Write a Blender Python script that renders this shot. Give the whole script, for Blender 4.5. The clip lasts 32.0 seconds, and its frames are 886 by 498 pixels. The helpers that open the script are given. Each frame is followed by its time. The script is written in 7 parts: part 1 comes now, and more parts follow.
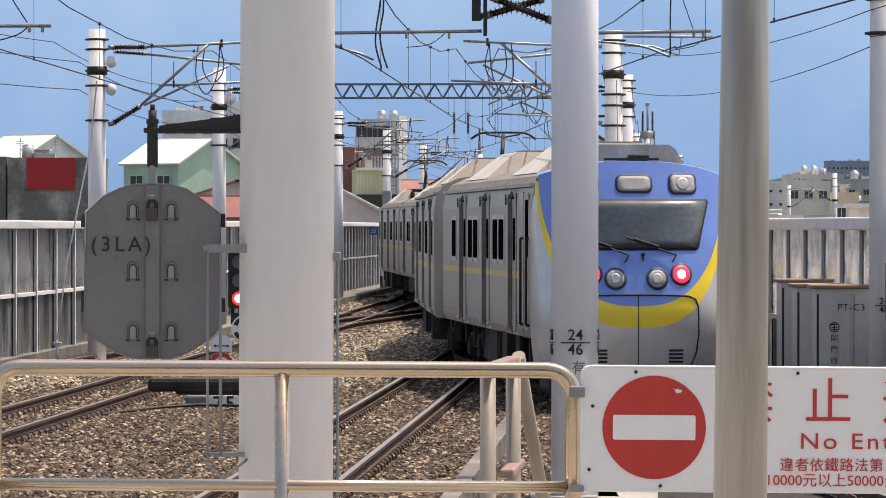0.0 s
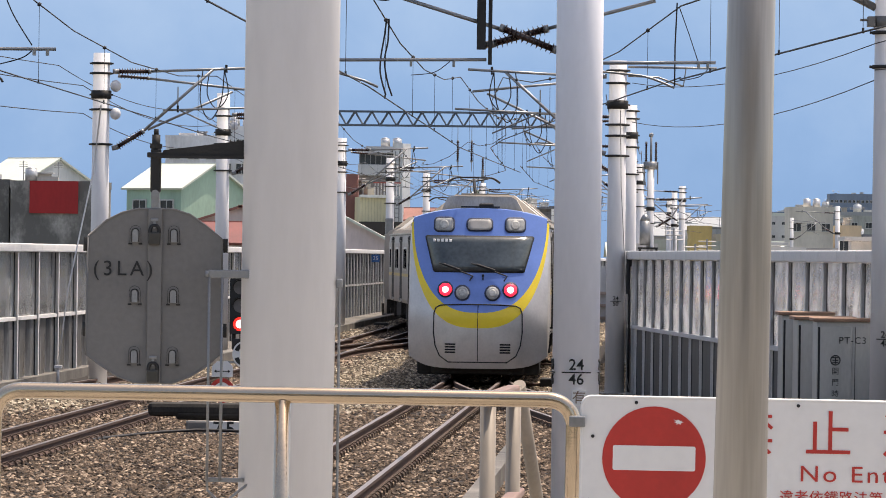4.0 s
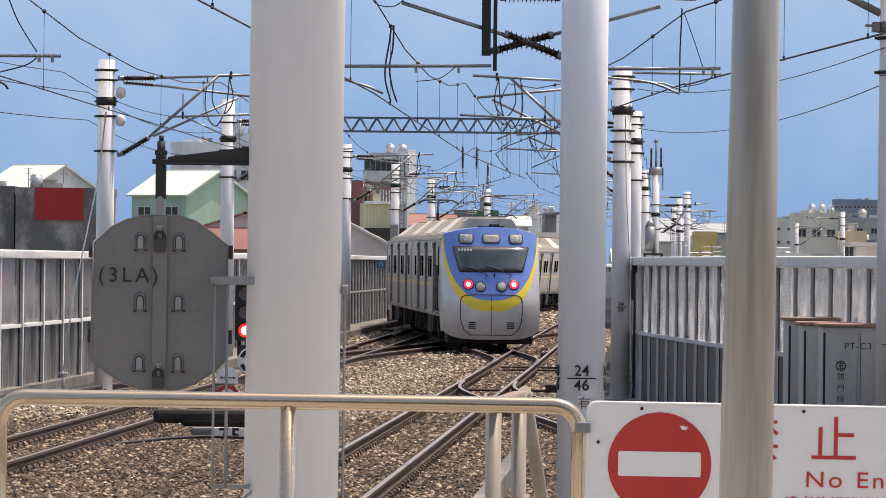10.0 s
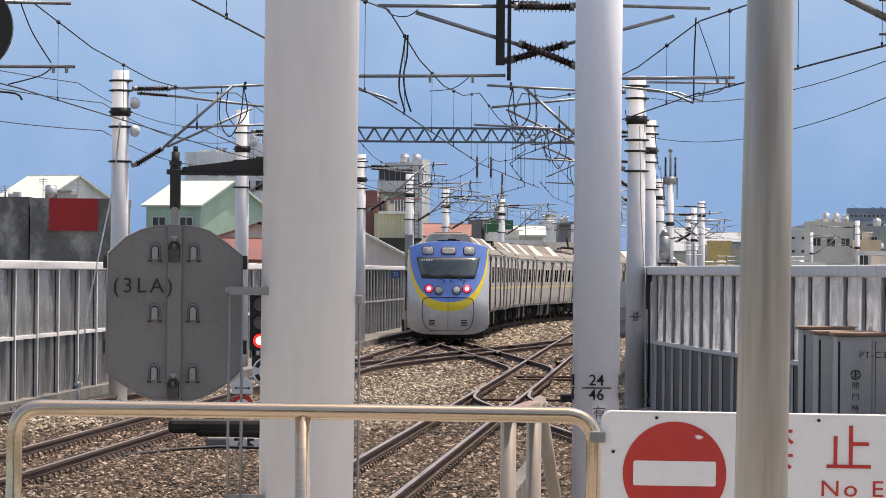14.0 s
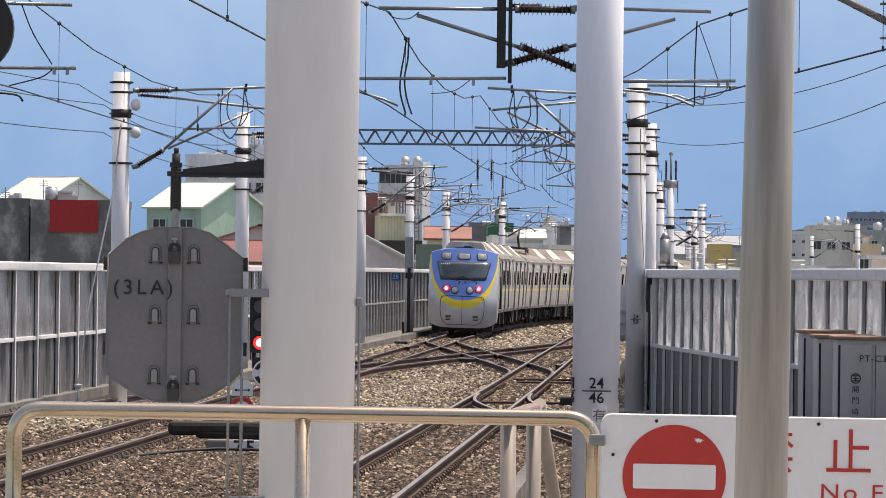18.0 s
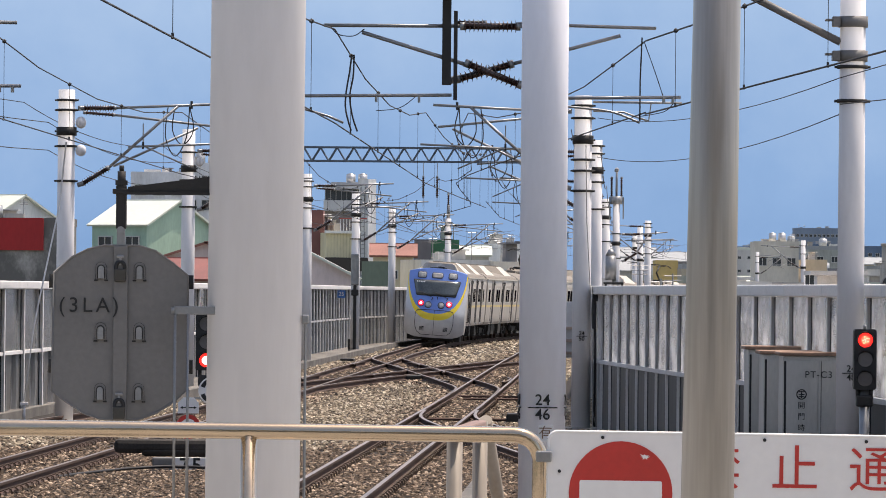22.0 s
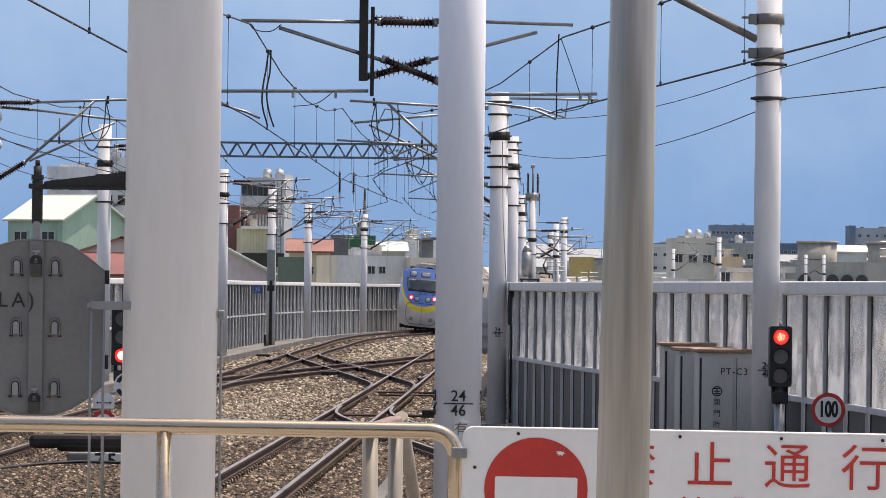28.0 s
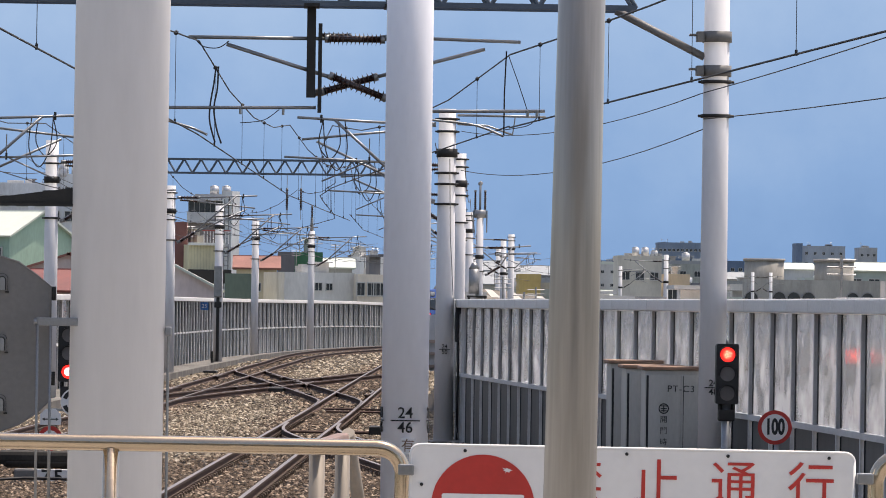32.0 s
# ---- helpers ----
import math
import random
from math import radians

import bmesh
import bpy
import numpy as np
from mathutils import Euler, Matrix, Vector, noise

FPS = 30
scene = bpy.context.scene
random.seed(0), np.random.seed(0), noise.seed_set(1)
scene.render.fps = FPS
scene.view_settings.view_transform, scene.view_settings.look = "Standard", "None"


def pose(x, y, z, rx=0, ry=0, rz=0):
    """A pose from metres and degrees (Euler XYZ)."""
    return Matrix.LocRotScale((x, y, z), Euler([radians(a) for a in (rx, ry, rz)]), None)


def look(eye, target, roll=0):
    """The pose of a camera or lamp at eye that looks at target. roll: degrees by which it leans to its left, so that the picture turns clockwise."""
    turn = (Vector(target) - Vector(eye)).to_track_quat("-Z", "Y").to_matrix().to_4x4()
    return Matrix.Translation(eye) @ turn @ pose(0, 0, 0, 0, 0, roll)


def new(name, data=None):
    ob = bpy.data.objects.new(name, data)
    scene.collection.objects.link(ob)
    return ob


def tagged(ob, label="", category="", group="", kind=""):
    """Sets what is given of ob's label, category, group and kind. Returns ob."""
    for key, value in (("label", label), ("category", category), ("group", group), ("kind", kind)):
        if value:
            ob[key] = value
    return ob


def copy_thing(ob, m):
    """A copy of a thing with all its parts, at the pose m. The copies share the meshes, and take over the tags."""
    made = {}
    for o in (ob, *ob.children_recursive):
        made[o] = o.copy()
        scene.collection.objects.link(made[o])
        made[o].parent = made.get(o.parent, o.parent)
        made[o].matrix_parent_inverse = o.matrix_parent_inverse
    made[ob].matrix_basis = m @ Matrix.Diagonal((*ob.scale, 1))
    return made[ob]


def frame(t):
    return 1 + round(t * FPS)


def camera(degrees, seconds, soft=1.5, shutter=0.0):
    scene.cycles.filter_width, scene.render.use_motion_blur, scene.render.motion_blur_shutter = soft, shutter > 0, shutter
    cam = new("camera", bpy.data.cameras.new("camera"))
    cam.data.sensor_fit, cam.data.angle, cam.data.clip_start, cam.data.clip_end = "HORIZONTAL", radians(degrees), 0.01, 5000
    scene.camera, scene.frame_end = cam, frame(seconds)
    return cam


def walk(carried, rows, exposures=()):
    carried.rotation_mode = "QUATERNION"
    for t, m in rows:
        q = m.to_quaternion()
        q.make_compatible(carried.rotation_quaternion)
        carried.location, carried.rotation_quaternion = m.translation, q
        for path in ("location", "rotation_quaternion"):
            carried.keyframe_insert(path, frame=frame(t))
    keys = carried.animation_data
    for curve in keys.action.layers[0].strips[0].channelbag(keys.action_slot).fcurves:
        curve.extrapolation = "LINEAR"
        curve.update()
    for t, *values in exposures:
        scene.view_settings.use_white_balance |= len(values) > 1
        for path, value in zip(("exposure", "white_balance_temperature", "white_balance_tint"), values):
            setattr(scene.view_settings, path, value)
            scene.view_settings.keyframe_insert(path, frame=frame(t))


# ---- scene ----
FIT = [
    (0, 89.7586, -0.0041, 0.018),
    (0.5, 89.7535, -0.0374, 0.183),
    (1, 89.7901, -0.0545, 0.265),
    (1.5, 89.8733, -0.0278, 0.330),
    (2, 89.9944, -0.0201, 0.470),
    (2.5, 90.0512, -0.0195, 0.359),
    (3, 90.0125, -0.0365, 0.464),
    (3.5, 90.0131, -0.0028, 0.570),
    (4, 90.0825, 0.0231, 0.731),
    (4.5, 90.2024, 0.0617, 0.600),
    (6.5, 90.2629, 0.0823, 0.666),
    (7, 90.2481, 0.0904, 0.557),
    (7.5, 90.2429, 0.0382, 0.619),
    (8, 90.2524, -0.0015, 0.590),
    (8.5, 90.2385, -0.0007, 0.529),
    (9, 90.2212, 0.0473, 0.578),
    (9.5, 90.1923, 0.0587, 0.605),
    (10, 90.1529, 0.0837, 0.645),
    (10.5, 90.0893, 0.1283, 0.452),
    (11, 90.0233, 0.2053, 0.473),
    (11.5, 90.0105, 0.2506, 0.505),
    (12, 90.0167, 0.2592, 0.382),
    (12.5, 90.0558, 0.3025, 0.445),
    (13, 90.1490, 0.3057, 0.414),
    (13.5, 90.2277, 0.2939, 0.470),
    (14, 90.2639, 0.2517, 0.516),
    (14.5, 90.2743, 0.2364, 0.553),
    (16.5, 90.3607, 0.3121, 0.665),
    (17, 90.3467, 0.2613, 0.670),
    (17.5, 90.2952, 0.2593, 0.648),
    (18, 90.2936, 0.2562, 0.674),
    (18.5, 90.3524, 0.1831, 0.656),
    (19, 90.4025, 0.1112, 0.619),
    (19.5, 90.4643, 0.0423, 0.692),
    (20, 90.5132, -0.0171, 0.668),
    (20.5, 90.5346, -0.0744, 0.506),
    (21, 90.4894, -0.1614, 0.445),
    (21.5, 90.4577, -0.2843, 0.494),
    (22, 90.4956, -0.3662, 0.530),
    (22.5, 90.5341, -0.4238, 0.506),
    (23, 90.5476, -0.5031, 0.424),
    (23.5, 90.5343, -0.6326, 0.344),
    (24, 90.4860, -0.7484, 0.324),
    (24.5, 90.4080, -0.7984, 0.464),
    (25, 90.3333, -0.8693, 0.457),
    (25.5, 90.2959, -0.9779, 0.477),
    (27.5, 90.3909, -1.2589, 0.680),
    (28, 90.4594, -1.3314, 0.707),
    (28.5, 90.5043, -1.4267, 0.702),
    (29, 90.5497, -1.5069, 0.849),
    (29.5, 90.5633, -1.5824, 0.840),
    (30, 90.5461, -1.6693, 0.823),
    (30.5, 90.5548, -1.7928, 0.883),
    (31, 90.5969, -1.8898, 0.891),
    (31.5, 90.6300, -1.9617, 0.742),
    (32, 90.6624, -1.9372, 0.815),
]
EYE = Vector((-0.0020, 0.0, 2.5544))
cam = camera(10.18, 32.0, soft=0.9)
walk(cam, [(t, pose(*EYE, rx, 0, rz) @ pose(0, 0, 0, 0, 0, roll)) for t, rx, rz, roll in FIT],
     exposures=((0, 0.44, 7330, 14), (18, 0.35, 7180, 14), (26, 0.31, 7080, 14), (32, 0.25, 7020, 14)))

# ---- light ----
SUN_AZ, SUN_EL = 58.0, 69.0          # degrees from +y towards +x, and above the horizon
world = bpy.data.worlds.new("sky")
scene.world = world
world.use_nodes = True
wn = world.node_tree
sky = wn.nodes.new("ShaderNodeTexSky")
sky.sky_type, sky.sun_disc = "NISHITA", False
sky.sun_elevation, sky.sun_rotation = radians(SUN_EL), radians(SUN_AZ)
sky.air_density, sky.dust_density = 1.0, 3.0
wn.nodes["Background"].inputs["Strength"].default_value = 0.16
wn.links.new(sky.outputs[0], wn.nodes["Background"].inputs["Color"])
sun_data = bpy.data.lights.new("sun", "SUN")
sun_data.energy, sun_data.angle, sun_data.color = 3.8, radians(0.6), (1.0, 0.95, 0.88)
sun = new("sun", sun_data)
sun_way = Vector((math.sin(radians(SUN_AZ)) * math.cos(radians(SUN_EL)), math.cos(radians(SUN_AZ)) * math.cos(radians(SUN_EL)), math.sin(radians(SUN_EL))))
sun.matrix_world = look(sun_way * 50, (0, 0, 0))


# ---- materials ----
def material(name, color, rough=0.6, metal=0.0, vary=0.12, scale=3.0, bump=0.0, bump_scale=60.0, dark=None, dirt=0.0,
             dirt_scale=1.0, stretch=(1, 1, 1), per_object=0.0, island=0.0, coat=0.0, spec=0.5, dirt_at=(0.5, 0.72)):
    """A painted or bare surface: base colour with slow and fine variation, stains and fine relief."""
    m = bpy.data.materials.new(name)
    m.use_nodes = True
    n, l = m.node_tree.nodes, m.node_tree.links
    b = n["Principled BSDF"]
    co = n.new("ShaderNodeTexCoord")
    mp = n.new("ShaderNodeMapping")
    mp.inputs["Scale"].default_value = stretch
    l.new(co.outputs["Object"], mp.inputs["Vector"])
    a, f = n.new("ShaderNodeTexNoise"), n.new("ShaderNodeTexNoise")
    a.inputs["Scale"].default_value, a.inputs["Detail"].default_value = scale, 4
    f.inputs["Scale"].default_value, f.inputs["Detail"].default_value = scale * 14, 3
    l.new(mp.outputs[0], a.inputs["Vector"]), l.new(mp.outputs[0], f.inputs["Vector"])
    add = n.new("ShaderNodeMath")
    add.operation = "MULTIPLY_ADD"
    add.inputs[1].default_value = 0.4
    l.new(f.outputs["Fac"], add.inputs[0]), l.new(a.outputs["Fac"], add.inputs[2])
    value = add.outputs[0]
    for amount, node in ((per_object, "ShaderNodeObjectInfo"), (island, "ShaderNodeNewGeometry")):
        if amount:
            info = n.new(node)
            more = n.new("ShaderNodeMath")
            more.operation = "MULTIPLY_ADD"
            more.inputs[1].default_value = amount
            l.new(info.outputs["Random" if per_object and node.endswith("Info") else "Random Per Island"], more.inputs[0])
            l.new(value, more.inputs[2])
            value = more.outputs[0]
    ramp = n.new("ShaderNodeValToRGB")
    lo = dark or tuple(c * (1 - vary * 2) for c in color)
    hi = tuple(min(1, c * (1 + vary)) for c in color)
    ramp.color_ramp.elements[0].position, ramp.color_ramp.elements[1].position = 0.4, 0.4 + 0.6 + (per_object + island) * 0.6
    ramp.color_ramp.elements[0].color, ramp.color_ramp.elements[1].color = (*lo, 1), (*hi, 1)
    l.new(value, ramp.inputs[0])
    out = ramp.outputs[0]
    if dirt:
        d = n.new("ShaderNodeTexNoise")
        d.inputs["Scale"].default_value, d.inputs["Detail"].default_value, d.inputs["Roughness"].default_value = dirt_scale, 6, 0.65
        l.new(mp.outputs[0], d.inputs["Vector"])
        dr = n.new("ShaderNodeValToRGB")
        dr.color_ramp.elements[0].position, dr.color_ramp.elements[1].position = dirt_at
        dr.color_ramp.elements[1].color = (dirt, dirt, dirt, 1)
        dr.color_ramp.elements[0].color = (0, 0, 0, 1)
        l.new(d.outputs["Fac"], dr.inputs[0])
        mix = n.new("ShaderNodeMixRGB")
        mix.inputs["Color2"].default_value = (*(c * 0.28 + 0.02 for c in color), 1)
        l.new(dr.outputs[0], mix.inputs["Fac"]), l.new(out, mix.inputs["Color1"])
        out = mix.outputs[0]
    l.new(out, b.inputs["Base Color"])
    b.inputs["Roughness"].default_value, b.inputs["Metallic"].default_value = rough, metal
    b.inputs["Specular IOR Level"].default_value = spec
    b.inputs["Coat Weight"].default_value, b.inputs["Coat Roughness"].default_value = coat, 0.12
    rr = n.new("ShaderNodeMapRange")
    rr.inputs["To Min"].default_value, rr.inputs["To Max"].default_value = max(0.03, rough - 0.1), min(1, rough + 0.12)
    l.new(a.outputs["Fac"], rr.inputs["Value"]), l.new(rr.outputs[0], b.inputs["Roughness"])
    if bump:
        t = n.new("ShaderNodeTexNoise")
        t.inputs["Scale"].default_value, t.inputs["Detail"].default_value = bump_scale, 4
        l.new(mp.outputs[0], t.inputs["Vector"])
        u = n.new("ShaderNodeBump")
        u.inputs["Strength"].default_value, u.inputs["Distance"].default_value = bump, 0.02
        l.new(t.outputs["Fac"], u.inputs["Height"]), l.new(u.outputs[0], b.inputs["Normal"])
    return m


def glow(name, color, strength):
    m = bpy.data.materials.new(name)
    m.use_nodes = True
    b = m.node_tree.nodes["Principled BSDF"]
    b.inputs["Base Color"].default_value = (*color, 1)
    b.inputs["Emission Color"].default_value, b.inputs["Emission Strength"].default_value = (*color, 1), strength
    return m


def clear(name, color, rough=0.05, through_share=0.5):
    """A dusty clear sheet: part clear glass, part patchy dust film that lets daylight glow through."""
    m = material(name, color, rough, vary=0.15, scale=1.3, dirt=0.25, dirt_scale=1.6, stretch=(4, 4, 0.35), per_object=0.2, bump=0.04, bump_scale=5)
    m.node_tree.nodes["Principled BSDF"].inputs["Transmission Weight"].default_value = through_share
    m.node_tree.nodes["Principled BSDF"].inputs["IOR"].default_value = 1.3
    n, l = m.node_tree.nodes, m.node_tree.links
    film, mix, spots, ramp, co = (n.new("ShaderNode" + k) for k in ("BsdfTranslucent", "MixShader", "TexNoise", "ValToRGB", "TexCoord"))
    film.inputs["Color"].default_value = (0.74, 0.75, 0.78, 1)
    stretch = n.new("ShaderNodeMapping")
    stretch.inputs["Scale"].default_value = (1.1, 1.1, 1.2)
    # film patches also painted in for bright houses blurred behind the sheet
    spots.inputs["Scale"].default_value, spots.inputs["Detail"].default_value = 1.4, 5
    ramp.color_ramp.elements[0].position, ramp.color_ramp.elements[1].position = 0.40, 0.60
    ramp.color_ramp.elements[0].color, ramp.color_ramp.elements[1].color = (0.06, 0.06, 0.06, 1), (0.45, 0.45, 0.45, 1)
    rnd = n.new("ShaderNodeObjectInfo")
    l.new(co.outputs["Object"], stretch.inputs["Vector"]), l.new(rnd.outputs["Random"], stretch.inputs["Location"])
    l.new(stretch.outputs[0], spots.inputs["Vector"]), l.new(spots.outputs["Fac"], ramp.inputs[0])
    l.new(ramp.outputs[0], mix.inputs[0]), l.new(n["Principled BSDF"].outputs[0], mix.inputs[1]), l.new(film.outputs[0], mix.inputs[2])
    l.new(mix.outputs[0], n["Material Output"].inputs["Surface"])
    return m


M = dict(
    white_pole=material("white_painted_pole", (0.70, 0.69, 0.70), 0.6, vary=0.06, scale=1.2, bump=0.05, bump_scale=25, dirt=0.12, dirt_scale=0.9, stretch=(1, 1, 0.25)),
    # copy of the white pole paint, lightened to make up for shade
    mast_white=material("white_painted_mast", (0.88, 0.88, 0.93), 0.55, vary=0.05, scale=1.2, bump=0.04, bump_scale=25, dirt=0.12, dirt_scale=0.9, stretch=(1, 1, 0.25)),
    grey_pole=material("grey_painted_steel", (0.405, 0.39, 0.365), 0.32, metal=0.35, vary=0.24, scale=5.0, bump=0.04, bump_scale=40, dirt=0.25, dirt_scale=4, stretch=(1, 1, 0.05)),
    # steel tube with the brown of its reflections put into the colour
    stainless=material("stainless_tube", (0.60, 0.485, 0.355), 0.15, metal=0.9, vary=0.10, scale=6, bump=0.03, bump_scale=120, dirt=0.25, dirt_scale=5, stretch=(0.15, 1, 1)),
    sign_white=material("sign_white", (0.80, 0.78, 0.755), 0.5, vary=0.05, scale=2, dirt=0.12, dirt_scale=3),
    sign_red=material("sign_red", (0.52, 0.035, 0.025), 0.5, vary=0.10, scale=4),
    black=material("black_paint", (0.012, 0.012, 0.013), 0.5, vary=0.2),
    lamp_glass=material("dark_lens", (0.13, 0.12, 0.12), 0.3, vary=0.2),
    rubber=material("dark_rubber", (0.02, 0.02, 0.022), 0.7, vary=0.2),
    disc=material("grey_board_paint", (0.175, 0.168, 0.16), 0.5, vary=0.16, scale=3, bump=0.05, bump_scale=50, dirt=0.3, dirt_scale=3),
    iron=material("dark_iron", (0.03, 0.028, 0.026), 0.6, metal=0.3, vary=0.2, bump=0.1, dirt=0.3),
    galv=material("galvanised_steel", (0.30, 0.305, 0.31), 0.42, metal=0.7, vary=0.15, scale=6, bump=0.03, dirt=0.2, dirt_scale=3),
    wire=material("copper_wire", (0.025, 0.025, 0.028), 0.6, vary=0.2),
    insulator=material("brown_porcelain", (0.045, 0.022, 0.018), 0.25, vary=0.2, coat=0.4),
    truss=material("blue_grey_truss", (0.10, 0.13, 0.17), 0.6, metal=0.2, vary=0.2, scale=2, dirt=0.3),
    concrete=material("weathered_concrete", (0.33, 0.31, 0.28), 0.85, vary=0.18, scale=1.2, bump=0.25, bump_scale=30, dirt=0.45, dirt_scale=0.8, per_object=0.15),
    ballast=material("ballast_bed", (0.022, 0.016, 0.012), 0.95, vary=0.5, scale=9, bump=1.0, bump_scale=14, dirt=0.3, dirt_scale=0.5),
    stone=material("ballast_stones", (0.12, 0.10, 0.08), 0.9, vary=1.2, scale=6, island=1.1, dark=(0.004, 0.003, 0.003), bump=0.2, bump_scale=40),
    stained_stone=material("rust_stained_stones", (0.085, 0.057, 0.041), 0.9, vary=0.8, scale=6, island=1.1, dark=(0.011, 0.008, 0.006), bump=0.2, bump_scale=40),
    rail_side=material("rusty_rail", (0.074, 0.038, 0.027), 0.85, metal=0.0, vary=0.3, scale=5, bump=0.2, bump_scale=30),
    rail_top=material("worn_rail_head", (0.26, 0.21, 0.185), 0.4, metal=0.5, vary=0.15, scale=8, stretch=(1, 0.05, 1)),
    rail_dull=material("dull_rail_head", (0.17, 0.135, 0.115), 0.5, metal=0.4, vary=0.2, scale=8, stretch=(1, 0.05, 1)),
    clip=material("rail_clips", (0.13, 0.09, 0.07), 0.75, metal=0.2, vary=0.3),
    # stained panel, its pale streaks partly put in for glossy reflections
    wall_metal=material("zinc_wall_panel", (0.35, 0.35, 0.35), 0.28, metal=0.2, vary=0.7, scale=1.6, dirt=0.9, dirt_scale=1.3, stretch=(0.75, 1, 0.16), per_object=0.25, dirt_at=(0.42, 0.54)),
    wall_dark=material("dark_lower_panel", (0.055, 0.055, 0.057), 0.5, metal=0.0, vary=0.4, scale=1.4, dirt=0.5, dirt_scale=1.2, stretch=(2, 2, 0.3), per_object=0.25),
    wall_old=material("old_ribbed_panel", (0.30, 0.31, 0.31), 0.5, vary=0.5, scale=1.2, dirt=0.85, dirt_scale=1.0, stretch=(2.5, 2, 0.5), per_object=0.3, dirt_at=(0.42, 0.6)),
    post_dull=material("grey_wall_post", (0.60, 0.60, 0.61), 0.5, metal=0.25, vary=0.15, scale=2, dirt=0.3),
    kerb=material("stained_kerb_concrete", (0.20, 0.185, 0.165), 0.9, vary=0.3, scale=1.0, bump=0.3, bump_scale=30, dirt=0.6, dirt_scale=0.7, dirt_at=(0.42, 0.62)),
    wall_frame=material("zinc_wall_post", (0.80, 0.785, 0.77), 0.55, metal=0.0, vary=0.12, scale=2, dirt=0.2),
    # dirty sheet, its pale blotches partly put in for smears of reflection
    wall_dull=material("grey_green_panel", (0.42, 0.435, 0.44), 0.10, coat=0.5, vary=0.5, scale=1.2, dirt=0.75, dirt_scale=1.3, dirt_at=(0.42, 0.6), stretch=(0.55, 1, 0.35), per_object=0.2),
    wall_clear=clear("dusty_clear_panel", (0.93, 0.94, 0.94), 0.05, 0.88),
    steel_body=material("brushed_train_steel", (0.49, 0.445, 0.40), 0.45, metal=0.25, vary=0.10, scale=1.5, dirt=0.22, dirt_scale=0.8, stretch=(1, 1, 0.5)),
    train_grey=material("train_silver_paint", (0.66, 0.635, 0.61), 0.36, metal=0.5, vary=0.10, scale=1.5, dirt=0.25, dirt_scale=1.2, coat=0.2),
    train_blue=material("train_blue_paint", (0.15, 0.265, 0.67), 0.35, vary=0.08, scale=1.5, coat=0.4),
    train_yellow=material("train_yellow_paint", (0.95, 0.70, 0.03), 0.38, vary=0.06, scale=2, coat=0.3),
    train_glass=material("train_glass", (0.006, 0.006, 0.007), 0.9, vary=0.2, spec=0.0),
    screen_glass=material("windscreen_glass", (0.085, 0.10, 0.105), 0.06, vary=0.3, scale=1.0, coat=0.4),
    train_roof=material("dusty_train_roof", (0.23, 0.20, 0.165), 0.7, vary=0.2, scale=1.5, dirt=0.4, dirt_scale=1),
    train_unit=material("pale_roof_unit", (0.55, 0.515, 0.45), 0.55, vary=0.12, scale=1.5, dirt=0.25, dirt_scale=1.4),
    tarp=material("dusty_roof_cover", (0.46, 0.41, 0.33), 0.8, vary=0.2, scale=2.5, bump=0.3, bump_scale=6, dirt=0.4, dirt_scale=1.5, stretch=(2, 1, 0.6)),
    lamp_rim=material("blue_black_lamp_rim", (0.04, 0.05, 0.09), 0.65, vary=0.15),
    stripe=material("faded_yellow_stripe", (0.72, 0.57, 0.22), 0.5, vary=0.12),
    jamb=material("dirty_door_jamb", (0.20, 0.185, 0.17), 0.7, vary=0.25, scale=3),
    # grey-white door steps, their glint put into the pale tone
    step_white=material("pale_step", (0.58, 0.57, 0.55), 0.4, metal=0.3, vary=0.1),
    window_alloy=material("window_alloy", (0.60, 0.57, 0.53), 0.35, metal=0.5, vary=0.1),
    blind=material("destination_blind", (0.42, 0.40, 0.38), 0.6, vary=0.12, scale=5),
    reflector=material("lamp_reflector", (0.50, 0.50, 0.48), 0.55, metal=0.2, vary=0.25, scale=20),
    under=material("dirty_underframe", (0.04, 0.035, 0.03), 0.85, vary=0.4, scale=2),
    headlamp=material("headlamp_glass", (0.40, 0.405, 0.40), 0.6, vary=0.2, scale=14),
    red_lamp=glow("red_tail_light", (0.9, 0.02, 0.05), 1.6),
    red_core=glow("tail_light_core", (1.0, 0.55, 0.6), 2.5),
    signal_red=glow("red_signal_light", (1.0, 0.02, 0.015), 1.8),
    led=glow("signal_led", (1.0, 0.55, 0.35), 3.0),
    signal_core=glow("signal_core", (1.0, 0.07, 0.04), 2.6),
    cabinet=material("grey_cabinet_steel", (0.50, 0.50, 0.48), 0.42, metal=0.25, vary=0.12, scale=2, dirt=0.25, dirt_scale=2, stretch=(1, 1, 0.3)),
    rust_top=material("rusty_cabinet_top", (0.32, 0.20, 0.14), 0.8, vary=0.25, scale=3, dirt=0.3),
    lock=material("olive_grey_lock", (0.075, 0.07, 0.06), 0.5, metal=0.4, vary=0.2),
    copper_tag=material("brown_tag", (0.22, 0.13, 0.08), 0.7, vary=0.2),
    blue_plate=material("blue_plate", (0.05, 0.16, 0.42), 0.5, vary=0.1),
)
